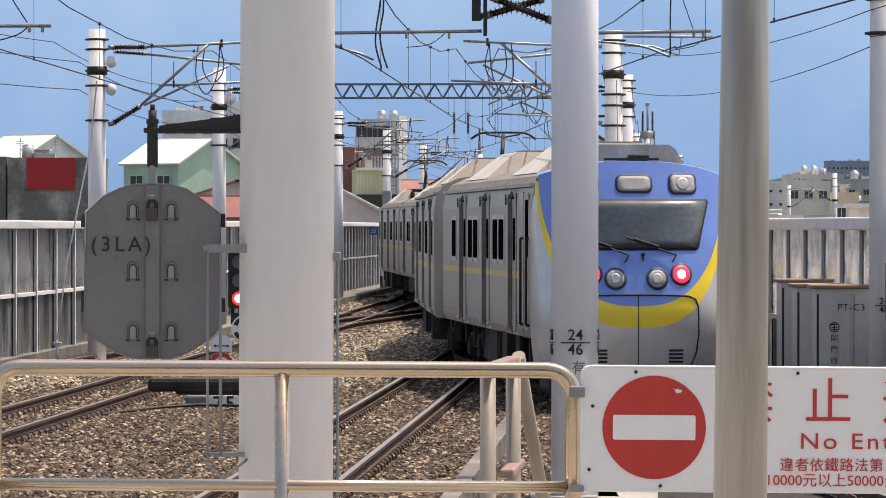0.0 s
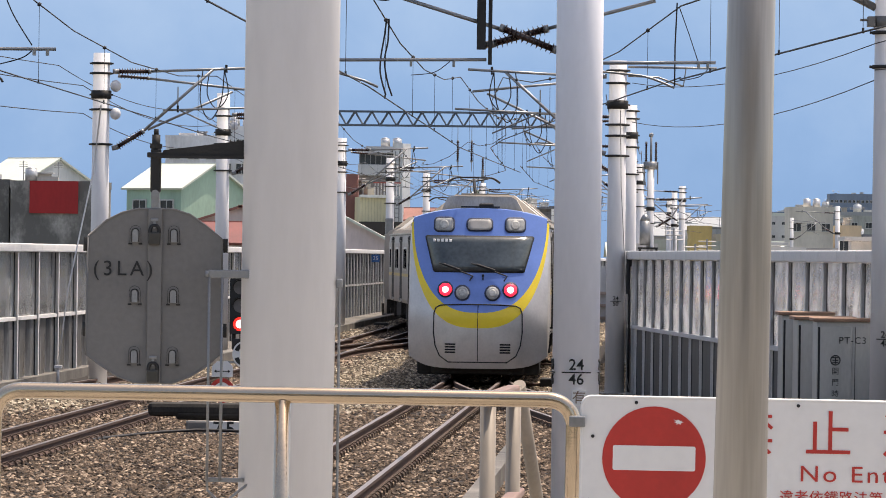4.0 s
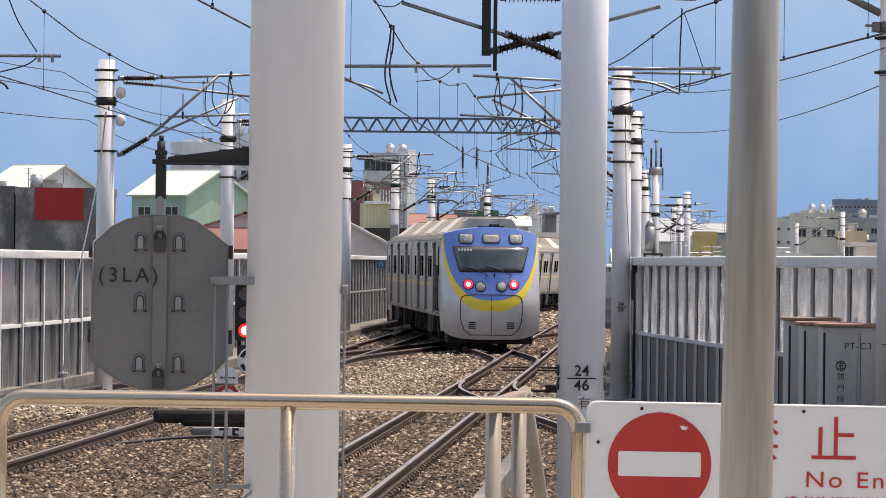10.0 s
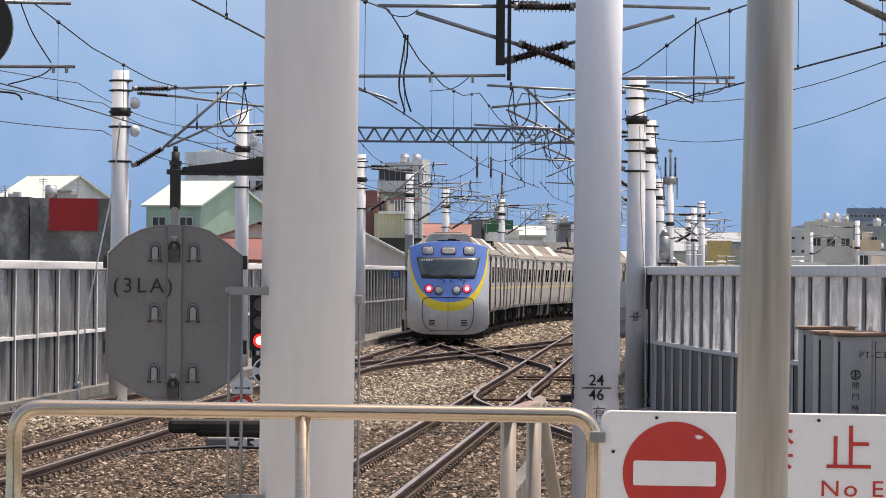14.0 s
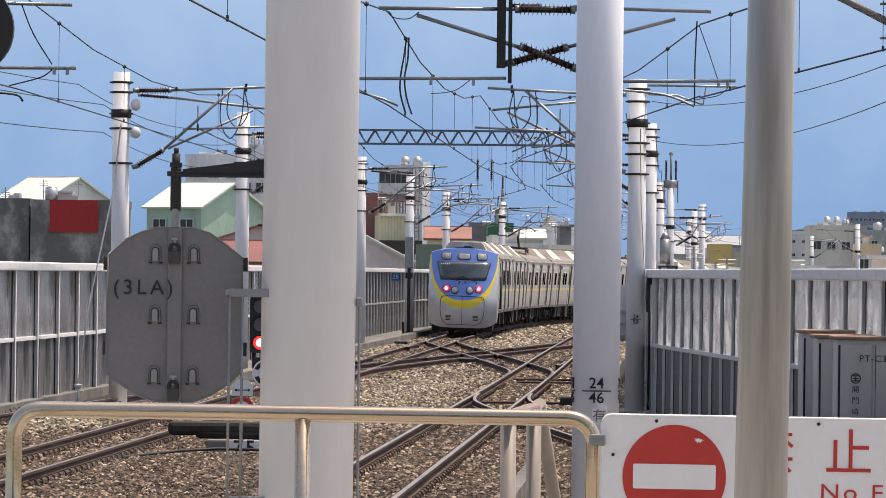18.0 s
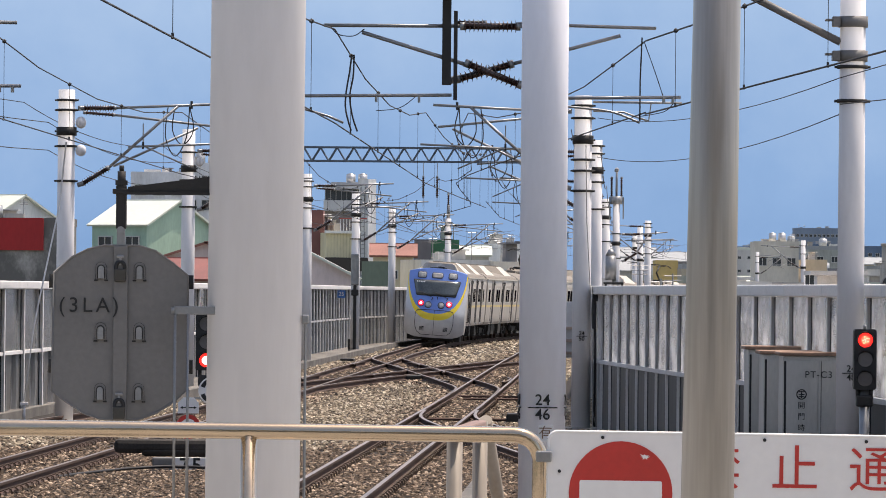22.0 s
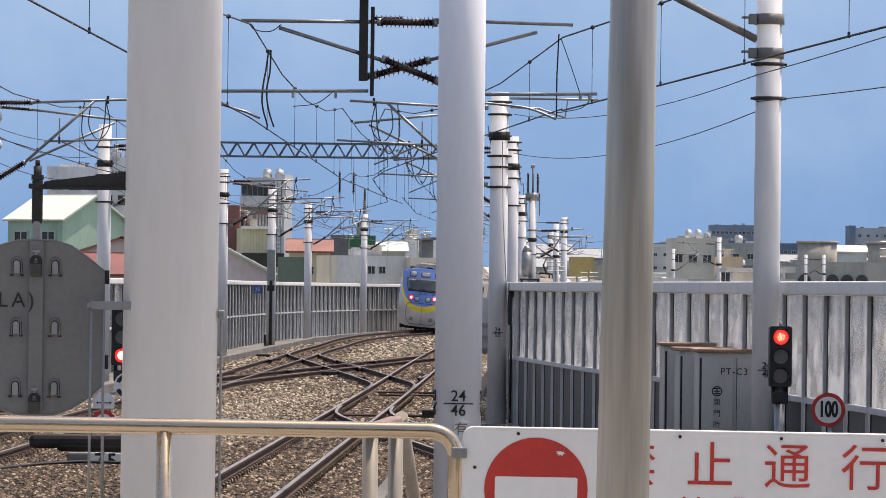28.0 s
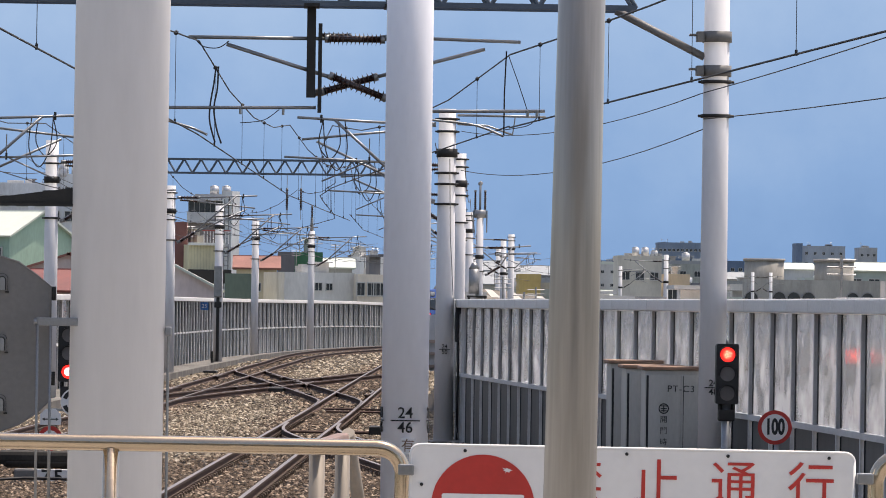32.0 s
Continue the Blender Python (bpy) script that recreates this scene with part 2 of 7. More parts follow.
# most stones are dull, some are brown and a few are pale
for stones, shades in (("stone", ((0.030, 0.022, 0.015), (0.145, 0.113, 0.079), (0.33, 0.268, 0.188), (0.62, 0.54, 0.42))),
                       ("stained_stone", ((0.010, 0.007, 0.005), (0.062, 0.041, 0.026), (0.165, 0.113, 0.075), (0.48, 0.37, 0.27)))):
    tree = M[stones].node_tree
    ramp = [node for node in tree.nodes if node.type == "VALTORGB"][0]
    spread = tree.nodes.new("ShaderNodeMapRange")
    spread.inputs["From Min"].default_value, spread.inputs["From Max"].default_value = 0.6, 1.85
    tree.links.new(ramp.inputs[0].links[0].from_socket, spread.inputs["Value"])
    tree.links.new(spread.outputs[0], ramp.inputs[0])
    row = ramp.color_ramp.elements
    row[0].position, row[1].position = 0.0, 1.0
    row[0].color, row[1].color = (*shades[0], 1), (*shades[3], 1)
    for place, shade in ((0.4, shades[1]), (0.75, shades[2])):
        row.new(place).color = (*shade, 1)


# ---- mesh helpers ----
def part(name, bm, mat, parent=None, label="", smooth=False):
    """Links a bmesh as one mesh object under a thing or a part."""
    me = bpy.data.meshes.new(name)
    bm.normal_update()
    bm.to_mesh(me)
    bm.free()
    for m in mat if isinstance(mat, (list, tuple)) else (mat,):
        me.materials.append(m)
    if smooth:
        for p in me.polygons:
            p.use_smooth = True
    ob = new(name, me)
    if parent is not None:
        ob.parent = parent
    if label:
        ob["label"] = label
    return ob


def raw(name, verts, faces, mat, parent=None, smooth=False):
    me = bpy.data.meshes.new(name)
    me.from_pydata(verts, [], faces)
    for m in mat if isinstance(mat, (list, tuple)) else (mat,):
        me.materials.append(m)
    if smooth:
        me.shade_smooth()
    ob = new(name, me)
    if parent is not None:
        ob.parent = parent
    return ob


def thing(name, m, label, category, group="", kind=""):
    ob = new(name)
    ob.empty_display_size = 0.2
    ob.matrix_basis = m
    return tagged(ob, label, category, group, kind)


def box(bm, c, s, turn=None, bevel=0.0, mat=0):
    """A box with centre c and size s."""
    made = bmesh.ops.create_cube(bm, size=1)["verts"]
    m = Matrix.Translation(c) @ (turn or Matrix()) @ Matrix.Diagonal((*s, 1))
    bmesh.ops.transform(bm, matrix=m, verts=made)
    faces = {f for v in made for f in v.link_faces}
    if bevel:
        edges = list({e for f in faces for e in f.edges})
        res = bmesh.ops.bevel(bm, geom=edges, offset=bevel, segments=2, affect="EDGES", profile=0.5)
        faces |= set(res["faces"])
    for f in faces:
        if f.is_valid:
            f.material_index = mat
    return bm


def tube(bm, p, q, r, n=8, r2=None, mat=0, caps=True):
    """A round bar from p to q."""
    p, q = Vector(p), Vector(q)
    d = q - p
    made = bmesh.ops.create_cone(bm, cap_ends=caps, segments=n, radius1=r, radius2=r if r2 is None else r2, depth=d.length)["verts"]
    m = Matrix.Translation((p + q) / 2) @ d.to_track_quat("Z", "Y").to_matrix().to_4x4()
    bmesh.ops.transform(bm, matrix=m, verts=made)
    for f in {f for v in made for f in v.link_faces}:
        f.material_index = mat
        f.smooth = n > 6 and len(f.verts) == 4
    return bm


def bent(bm, pts, r, n=8, mat=0):
    """A round bar along a line of points."""
    pts = [Vector(p) for p in pts]
    rings = []
    up = Vector((0.13, 0.29, 0.95)).normalized()
    for i, p in enumerate(pts):
        d = (pts[min(i + 1, len(pts) - 1)] - pts[max(i - 1, 0)]).normalized()
        a = d.cross(up)
        if a.length < 1e-4:
            a = d.cross(Vector((1, 0, 0)))
        a.normalize()
        b = a.cross(d)
        rings.append([bm.verts.new(p + r * (math.cos(2 * math.pi * k / n) * a + math.sin(2 * math.pi * k / n) * b)) for k in range(n)])
    for s, t in zip(rings, rings[1:]):
        for k in range(n):
            f = bm.faces.new((s[k], s[(k + 1) % n], t[(k + 1) % n], t[k]))
            f.material_index, f.smooth = mat, n > 4
    for ring in (rings[0], rings[-1]):
        bm.faces.new(ring).material_index = mat
    return bm


def eased(pts, n=6):
    """A smooth line through the given points."""
    p = [Vector(q) for q in pts]
    out = []
    for i in range(len(p) - 1):
        a, b, c, d = p[max(i - 1, 0)], p[i], p[i + 1], p[min(i + 2, len(p) - 1)]
        for k in range(n):
            t = k / n
            out.append(0.5 * (2 * b + (c - a) * t + (2 * a - 5 * b + 4 * c - d) * t * t + (3 * b - a - 3 * c + d) * t ** 3))
    return out + [p[-1]]


def slab(bm, outline, y0, y1, mat=0):
    """An outline in x, z drawn out from y0 to y1."""
    a = [bm.verts.new((x, y0, z)) for x, z in outline]
    b = [bm.verts.new((x, y1, z)) for x, z in outline]
    bm.faces.new(a).material_index = mat
    bm.faces.new(b[::-1]).material_index = mat
    for i in range(len(a)):
        j = (i + 1) % len(a)
        bm.faces.new((a[i], b[i], b[j], a[j])).material_index = mat
    return bm


def rounded(w, h, r, n=5):
    """The outline of a rounded rectangle about the origin."""
    out = []
    for cx, cz, a in ((w / 2 - r, h / 2 - r, 0), (r - w / 2, h / 2 - r, 90), (r - w / 2, r - h / 2, 180), (w / 2 - r, r - h / 2, 270)):
        out += [(cx + r * math.cos(radians(a + 90 * k / n)), cz + r * math.sin(radians(a + 90 * k / n))) for k in range(n + 1)]
    return out


def ring_outline(r, n=24):
    return [(r * math.cos(2 * math.pi * k / n), r * math.sin(2 * math.pi * k / n)) for k in range(n)]


def letters(name, text, size, m, mat, parent, depth=0.002, align="CENTER", space=1.0, bold=0.0):
    """Words in the built-in font as a thin mesh, standing in the x, z plane of its parent and read from -y."""
    cu = bpy.data.curves.new(name, "FONT")
    cu.body, cu.size, cu.extrude, cu.align_x, cu.align_y, cu.space_character = text, size, depth, align, "CENTER", space
    cu.offset = bold
    tmp = new(name + "_curve", cu)
    bpy.context.view_layer.update()
    me = bpy.data.meshes.new_from_object(tmp.evaluated_get(bpy.context.evaluated_depsgraph_get()))
    bpy.data.objects.remove(tmp)
    me.transform(m @ pose(0, 0, 0, 90))
    me.materials.clear()
    me.materials.append(mat)
    ob = new(name, me)
    ob.parent = parent
    return ob


# ---- plan: every track is an offset from the line of the far track, straight and then a curve to the right ----
SLOPE, BEND, RADIUS = math.atan(0.043), 225.0, 600.0
START = Vector((0.93, 225.0))
AHEAD, RIGHT = Vector((math.sin(SLOPE), math.cos(SLOPE))), Vector((math.cos(SLOPE), -math.sin(SLOPE)))
APART = 4.95


def plan(s, o=0.0):
    """The place in the plan at s metres along and o metres to the right, and the heading there."""
    if s <= BEND:
        p = START + AHEAD * (s - BEND) + RIGHT * o
        return p.x, p.y, SLOPE
    a = (s - BEND) / RADIUS
    c = START + RIGHT * RADIUS
    h = SLOPE + a
    p = c - (RADIUS - o) * Vector((math.cos(h), -math.sin(h)))
    return p.x, p.y, h


def grade(s):
    """How far the line has sunk at s: it runs downhill beyond the curve's middle."""
    k = max(0.0, s - 292)
    rise = 0.09 * ease((s - 110) / 70)
    return rise - (k * k / 5000 if k < 75 else 1.125 + (k - 75) * 0.03)


def cant(s):
    """How far the curved far track leans to the inside, in radians."""
    return radians(4.8) * ease((s - 185) / 85)


def soft(x, c=0.25):
    """x above zero, zero below it, with a rounded corner."""
    return (x + math.sqrt(x * x + c * c)) / 2


def ease(x):
    x = min(1.0, max(0.0, x))
    return x * x * (3 - 2 * x)


def off_far(s):
    """The far track runs closer to the wall along the curve."""
    return -0.18 * ease((s - 172) / 26) - 0.34 * ease((s - 212) / 48)


def off_near(s):
    return APART


def off_side(s):
    """The right-hand platform track, which joins the near track."""
    k = 101.9 - s
    return APART + 0.0605 * (k + math.sqrt(k * k + 12))


def off_cross_left(s):
    """From the near track to the far one: straight but for its ends."""
    low = off_far(s)
    return low + soft(APART - low - soft(0.0995 * (s - 132.7)))


def off_cross_right(s):
    return soft(APART - soft(APART - 0.0995 * (s - 133.5)))


def off_train(s):
    return off_side(s) + off_cross_left(s) - APART


# ---- ground, deck and ballast ----
def far_ground():
    bm = bmesh.new()
    bmesh.ops.create_grid(bm, x_segments=4, y_segments=4, size=4600)
    bmesh.ops.translate(bm, verts=bm.verts, vec=(0, 0, -9))
    return tagged(part("ground", bm, material("town_ground", (0.16, 0.16, 0.13), 0.95, vary=0.3, scale=0.02)), "grey-green town ground below the raised railway", "ground", kind="structure")


def strip(bm, s0, s1, step, o0, o1, z0, z1, across=1, rough=0.0, mat=0):
    """A sheet along the tracks between two offsets, which may be functions of s."""
    rows = []
    n = max(1, round((s1 - s0) / step))
    for i in range(n + 1):
        s = s0 + (s1 - s0) * i / n
        a, b = (o(s) if callable(o) else o for o in (o0, o1))
        row = []
        for k in range(across + 1):
            x, y, _ = plan(s, a + (b - a) * k / across)
            z = z0 + (z1 - z0) * k / across + grade(s)
            if rough:
                z += rough * (noise.noise(Vector((x * 0.9, y * 0.35, 0))) + 0.5 * noise.noise(Vector((x * 3, y * 1.2, 5))))
            row.append(bm.verts.new((x, y, z)))
        rows.append(row)
    for r, q in zip(rows, rows[1:]):
        for k in range(across):
            bm.faces.new((r[k], r[k + 1], q[k + 1], q[k])).material_index = mat
    return bm


def prism(bm, s0, s1, step, o0, o1, z0, z1):
    """A long block that follows the tracks."""
    n = max(1, round((s1 - s0) / step))
    last = None
    for i in range(n + 1):
        s = s0 + (s1 - s0) * i / n
        ring = [bm.verts.new((*plan(s, o)[:2], z + grade(s))) for o, z in ((o0, z0), (o1, z0), (o1, z1), (o0, z1))]
        if last:
            for k in range(4):
                bm.faces.new((last[k], last[(k + 1) % 4], ring[(k + 1) % 4], ring[k]))
        else:
            bm.faces.new(ring[::-1])
        last = ring
    bm.faces.new(last)
    return bm


def deck():
    bm = bmesh.new()
    prism(bm, -30, 520, 8, -4.6, 24, -1.6, -0.45)
    ob = part("viaduct_deck", bm, M["concrete"])
    tagged(ob, "grey concrete deck that carries the raised railway", "deck", kind="structure")
    bm = bmesh.new()
    prism(bm, -30, 520, 12, -3.5, 8, -9, -1.6)
    tagged(part("viaduct_wall", bm, M["concrete"]), "concrete side of the raised railway", "viaduct", kind="structure")


def ballast():
    bm = bmesh.new()
    strip(bm, 30, 130, 0.7, -9.5, 13, -0.2, -0.2, across=60, rough=0.035)
    strip(bm, 130, 420, 2.0, -2.2, 8.4, -0.2, -0.2, across=24, rough=0.03)
    ob = tagged(part("ballast", bm, M["ballast"]), "brown and grey crushed stone ballast between the tracks", "ballast", kind="stuff")
    # loose stones
    rng = np.random.default_rng(4)
    base = np.array([(1, 0, 0), (-1, 0, 0), (0, 1, 0), (0, -1, 0), (0.2, 0.1, 1), (-0.2, -0.1, -1), (0.6, 0.6, 0.5), (-0.6, 0.5, 0.6)], float)
    tri = [(4, 6, 7), (4, 0, 6), (6, 2, 7), (4, 7, 1), (4, 3, 0), (4, 1, 3), (0, 2, 6), (7, 2, 1)]
    clean, stained = ([], []), ([], [])

    def fill(count, s0, s1, o0, o1, size):
        along, across = rng.uniform(s0, s1, count), rng.uniform(o0, o1, count)
        spot = np.empty((count, 3))
        near = np.empty(count)
        for i, (a, b) in enumerate(zip(along.tolist(), across.tolist())):
            x, y, _ = plan(a, b)
            lines = (0.0, APART, off_side(a)) if a < 118 else (0.0, APART, off_cross_left(a), off_cross_right(a)) if a < 192 else (off_far(a), APART)
            near[i] = min(abs(b - o) for o in lines) - max(0.0, min(2.4, (88 - a) * 0.18))
            spot[i] = x, y, grade(a) - 0.19
        spot[:, 2] += rng.uniform(-0.02, 0.045, count)
        dirty = near < 1.15 + rng.normal(0, 0.35, count)
        k = size * rng.uniform(0.55, 1.5, (count, 1, 1))
        stretch = np.concatenate([np.ones((count, 1, 1)), rng.uniform(0.7, 1.2, (count, 1, 1)), np.full((count, 1, 1), 0.62)], 2)
        p = base[None] * rng.uniform(0.7, 1.3, (count, 8, 3)) * k * stretch
        t = rng.uniform(0, 6.28, (count, 1))
        c, d = np.cos(t), np.sin(t)
        q = np.stack([c * p[:, :, 0] - d * p[:, :, 1], d * p[:, :, 0] + c * p[:, :, 1], p[:, :, 2]], 2) + spot[:, None]
        for (verts, faces), pick in ((stained, dirty), (clean, ~dirty)):
            n = len(verts)
            verts.extend(q[pick].reshape(-1, 3).tolist())
            m = int(pick.sum())
            faces.extend((np.array(tri)[None] + n + 8 * np.arange(m)[:, None, None]).reshape(-1, 3).tolist())

    fill(88000, 46, 82, -2.6, 8.6, 0.030)
    fill(44000, 80, 128, -3.0, 8.6, 0.039)
    fill(20000, 128, 200, -2.2, 7.0, 0.055)
    fill(6500, 200, 310, -2.2, 7.0, 0.075)
    tagged(raw("ballast_stones", *clean, M["stone"]), "loose brown and grey ballast stones", "stones", kind="stuff")
    tagged(raw("stained_stones", *stained, M["stained_stone"]), "dark rust-stained ballast stones between the rails", "stones", kind="stuff")


RAIL = [(-0.0325, 0), (-0.0325, -0.035), (-0.009, -0.05), (-0.009, -0.125), (-0.065, -0.14), (-0.065, -0.152),
        (0.065, -0.152), (0.065, -0.14), (0.009, -0.125), (0.009, -0.05), (0.0325, -0.035), (0.0325, 0)]


def rail(offset, side, s0, s1, step, parent):
    """One rail of a track; side: -1 the left one, 1 the right one, 0 on the line itself."""
    bm = bmesh.new()
    last = None
    n = round((s1 - s0) / step)
    for i in range(n + 1):
        s = s0 + (s1 - s0) * i / n
        o = offset(s) + side * 0.566
        lean = cant(s) * 0.566 * (1 - side) if offset is off_far else 0.0
        ring = [bm.verts.new((*plan(s, o + x)[:2], z + grade(s) + lean)) for x, z in RAIL]
        if last:
            for k in range(len(RAIL)):
                j = (k + 1) % len(RAIL)
                f = bm.faces.new((last[k], last[j], ring[j], ring[k]))
                f.material_index = 1 if k == 11 else 0
        last = ring
    return part("rail", bm, [M["rail_side"], M["rail_top" if offset in (off_near, off_side) else "rail_dull"]], parent)


def check_rail(offset, side, s0, s1, parent, gap=0.085, flare=0.13):
    """A short guard rail inside a running rail, its ends bent away from it."""
    def line(s):
        k = max(0.0, 1 - (s - s0) / 1.6, 1 - (s1 - s) / 1.6)
        return offset(s) + side * (0.566 - gap - flare * k * k)
    return rail(line, 0, s0, s1, 0.4, parent)


def frog_at(first, second, a, b, s0, s1):
    """Where one rail of a track crosses one rail of another: s of the crossing, or None."""
    last = None
    s = s0
    while s <= s1:
        d = first(s) + a * 0.566 - second(s) - b * 0.566
        if last is not None and d * last <= 0:
            return s
        last, s = d, s + 0.5
    return None


def clips(offset, s0, s1, parent):
    """Sprung clips on both sides of both rails, at each sleeper."""
    bm = bmesh.new()
    s = s0
    while s < s1:
        for side in (-0.566, 0.566):
            for e in (-1, 1):
                pts = []
                for w, z, along in ((0.06, -0.13, -0.04), (0.075, -0.09, -0.02), (0.115, -0.07, 0.0), (0.15, -0.095, 0.02), (0.155, -0.15, 0.04)):
                    x, y, _ = plan(s + along, offset(s) + side + e * w)
                    pts.append((x, y, z + grade(s)))
                bent(bm, pts, 0.0125, 4)
        s += 0.6
    ob = part("clips", bm, M["clip"], parent)
    ob["kind"] = "stuff"
    return ob


def sleeper_mesh():
    bm = bmesh.new()
    box(bm, (0, 0, -0.31), (2.3, 0.24, 0.15), bevel=0.02)
    me = bpy.data.meshes.new("sleeper")
    bm.to_mesh(me)
    bm.free()
    me.materials.append(M["concrete"])
    return me


def track(name, offset, s0, s1, label, sleepers=(), clip_to=None, rails=(-1, 1), step=2.0):
    ob = thing(name, Matrix(), label, "railway track", kind="structure")
    for side in rails:
        rail(offset, side, s0, s1, step, ob)
    if clip_to:
        clips(offset, s0, clip_to, ob)
    if sleepers:
        me = SLEEPER
        s = sleepers[0]
        while s < sleepers[1]:
            x, y, h = plan(s, offset(s))
            o = new("sleeper", me)
            o.parent = ob
            o.matrix_basis = Matrix.Translation((x, y, grade(s))) @ Matrix.Rotation(-h, 4, "Z")
            s += 0.6
    return ob


# ---- noise walls ----
def wall_meshes(length, deep=0.11, sheet="wall_clear", ribs=0, lower="wall_metal", frame="wall_frame", sit=-0.02, fold=0.33, depth=0.03, post=0.13):
    """Post, cap, rail, corrugated lower panel and clear upper panel of one bay; x along the wall, y towards the tracks."""
    made = {}

    def keep(name, bm, *mats):
        me = bpy.data.meshes.new(name)
        bm.normal_update()
        bm.to_mesh(me)
        bm.free()
        for m in mats:
            me.materials.append(m)
        made[name] = me

    bm = bmesh.new()
    box(bm, (0, deep, 1.165), (post, 0.014, 2.73))
    box(bm, (0, -0.09, 1.165), (post, 0.014, 2.73))
    box(bm, (0, (deep - 0.09) / 2, 1.165), (0.014, deep + 0.08, 2.73))
    keep("post", bm, M[frame])
    bm = bmesh.new()
    box(bm, (length / 2, 0, 2.62), (length - 0.02, 0.24, 0.17), bevel=0.02)
    keep("cap", bm, M["wall_frame"])
    bm = bmesh.new()
    box(bm, (length / 2, -0.01, 1.2), (length - 0.03, 0.1, 0.07))
    for x in (0.045, length - 0.045):
        box(bm, (x, -0.03, 1.885), (0.03, 0.05, 1.29))
    for k in range(ribs):
        box(bm, (length * (k + 1) / (ribs + 1), -0.01, 1.2), (0.05, 0.06, 2.7))
    keep("panel_frame", bm, M[frame])
    # thin dark strips along both sides of the upper and lower panels
    bm = bmesh.new()
    for x in (0.08, length - 0.08):
        box(bm, (x, -0.008, 1.885), (0.04, 0.02, 1.28))
        box(bm, (x, -0.008, 0.48), (0.04, 0.02, 1.34))
    keep("gasket", bm, M["rubber"])
    bm = bmesh.new()
    x, up = 0.06, False
    line = []
    while x < length - 0.06:
        line += [(x, sit if up else sit - depth), (min(x + fold * 0.88, length - 0.06), sit if up else sit - depth)]
        x, up = x + fold, not up
    lo = [bm.verts.new((a, b, -0.2)) for a, b in line]
    hi = [bm.verts.new((a, b, 1.17)) for a, b in line]
    for i in range(len(line) - 1):
        bm.faces.new((lo[i], lo[i + 1], hi[i + 1], hi[i]))
    keep("lower_panel", bm, M[lower])
    bm = bmesh.new()
    box(bm, (length / 2, min(0.0, sit - 0.035), 1.885), (length - 0.17, 0.012, 1.29))
    keep("clear_panel", bm, M[sheet])
    return made


def noise_wall(name, line, label, drop=0.0, length=2.0, flip=False, meshes=None):
    """A wall of bays along a line of plan points."""
    ob = thing(name, Matrix(), label, "noise wall", kind="structure")
    meshes = meshes or WALL
    for (x0, y0, *z), (x1, y1, *_) in zip(line, line[1:]):
        d = Vector((x1 - x0, y1 - y0, 0))
        ang = math.atan2(d.y, d.x)
        m = Matrix.Translation((x0, y0, z[0] if z else drop)) @ Matrix.Rotation(ang, 4, "Z") @ Matrix.Diagonal((d.length / length, -1 if flip else 1, 1, 1))
        for me in meshes.values():
            o = new(me.name.split(".")[0], me)
            o.parent = ob
            o.matrix_basis = m
    return ob


def even(points, step):
    """Points at even steps along a smooth line through the given ones."""
    pts = [Vector(p) for p in points]
    dense = []
    for i in range(len(pts) - 1):
        a, b, c, d = pts[max(i - 1, 0)], pts[i], pts[i + 1], pts[min(i + 2, len(pts) - 1)]
        for k in range(60):
            t = k / 60
            dense.append(0.5 * (2 * b + (c - a) * t + (2 * a - 5 * b + 4 * c - d) * t * t + (3 * b - a - 3 * c + d) * t ** 3))
    dense.append(pts[-1])
    out, left = [dense[0]], step
    for a, b in zip(dense, dense[1:]):
        seg = (b - a).length
        if seg >= left:
            out.append(a + (b - a) * left / seg)
            left = step - (seg - left)
        else:
            left -= seg
    return [tuple(p) for p in out]


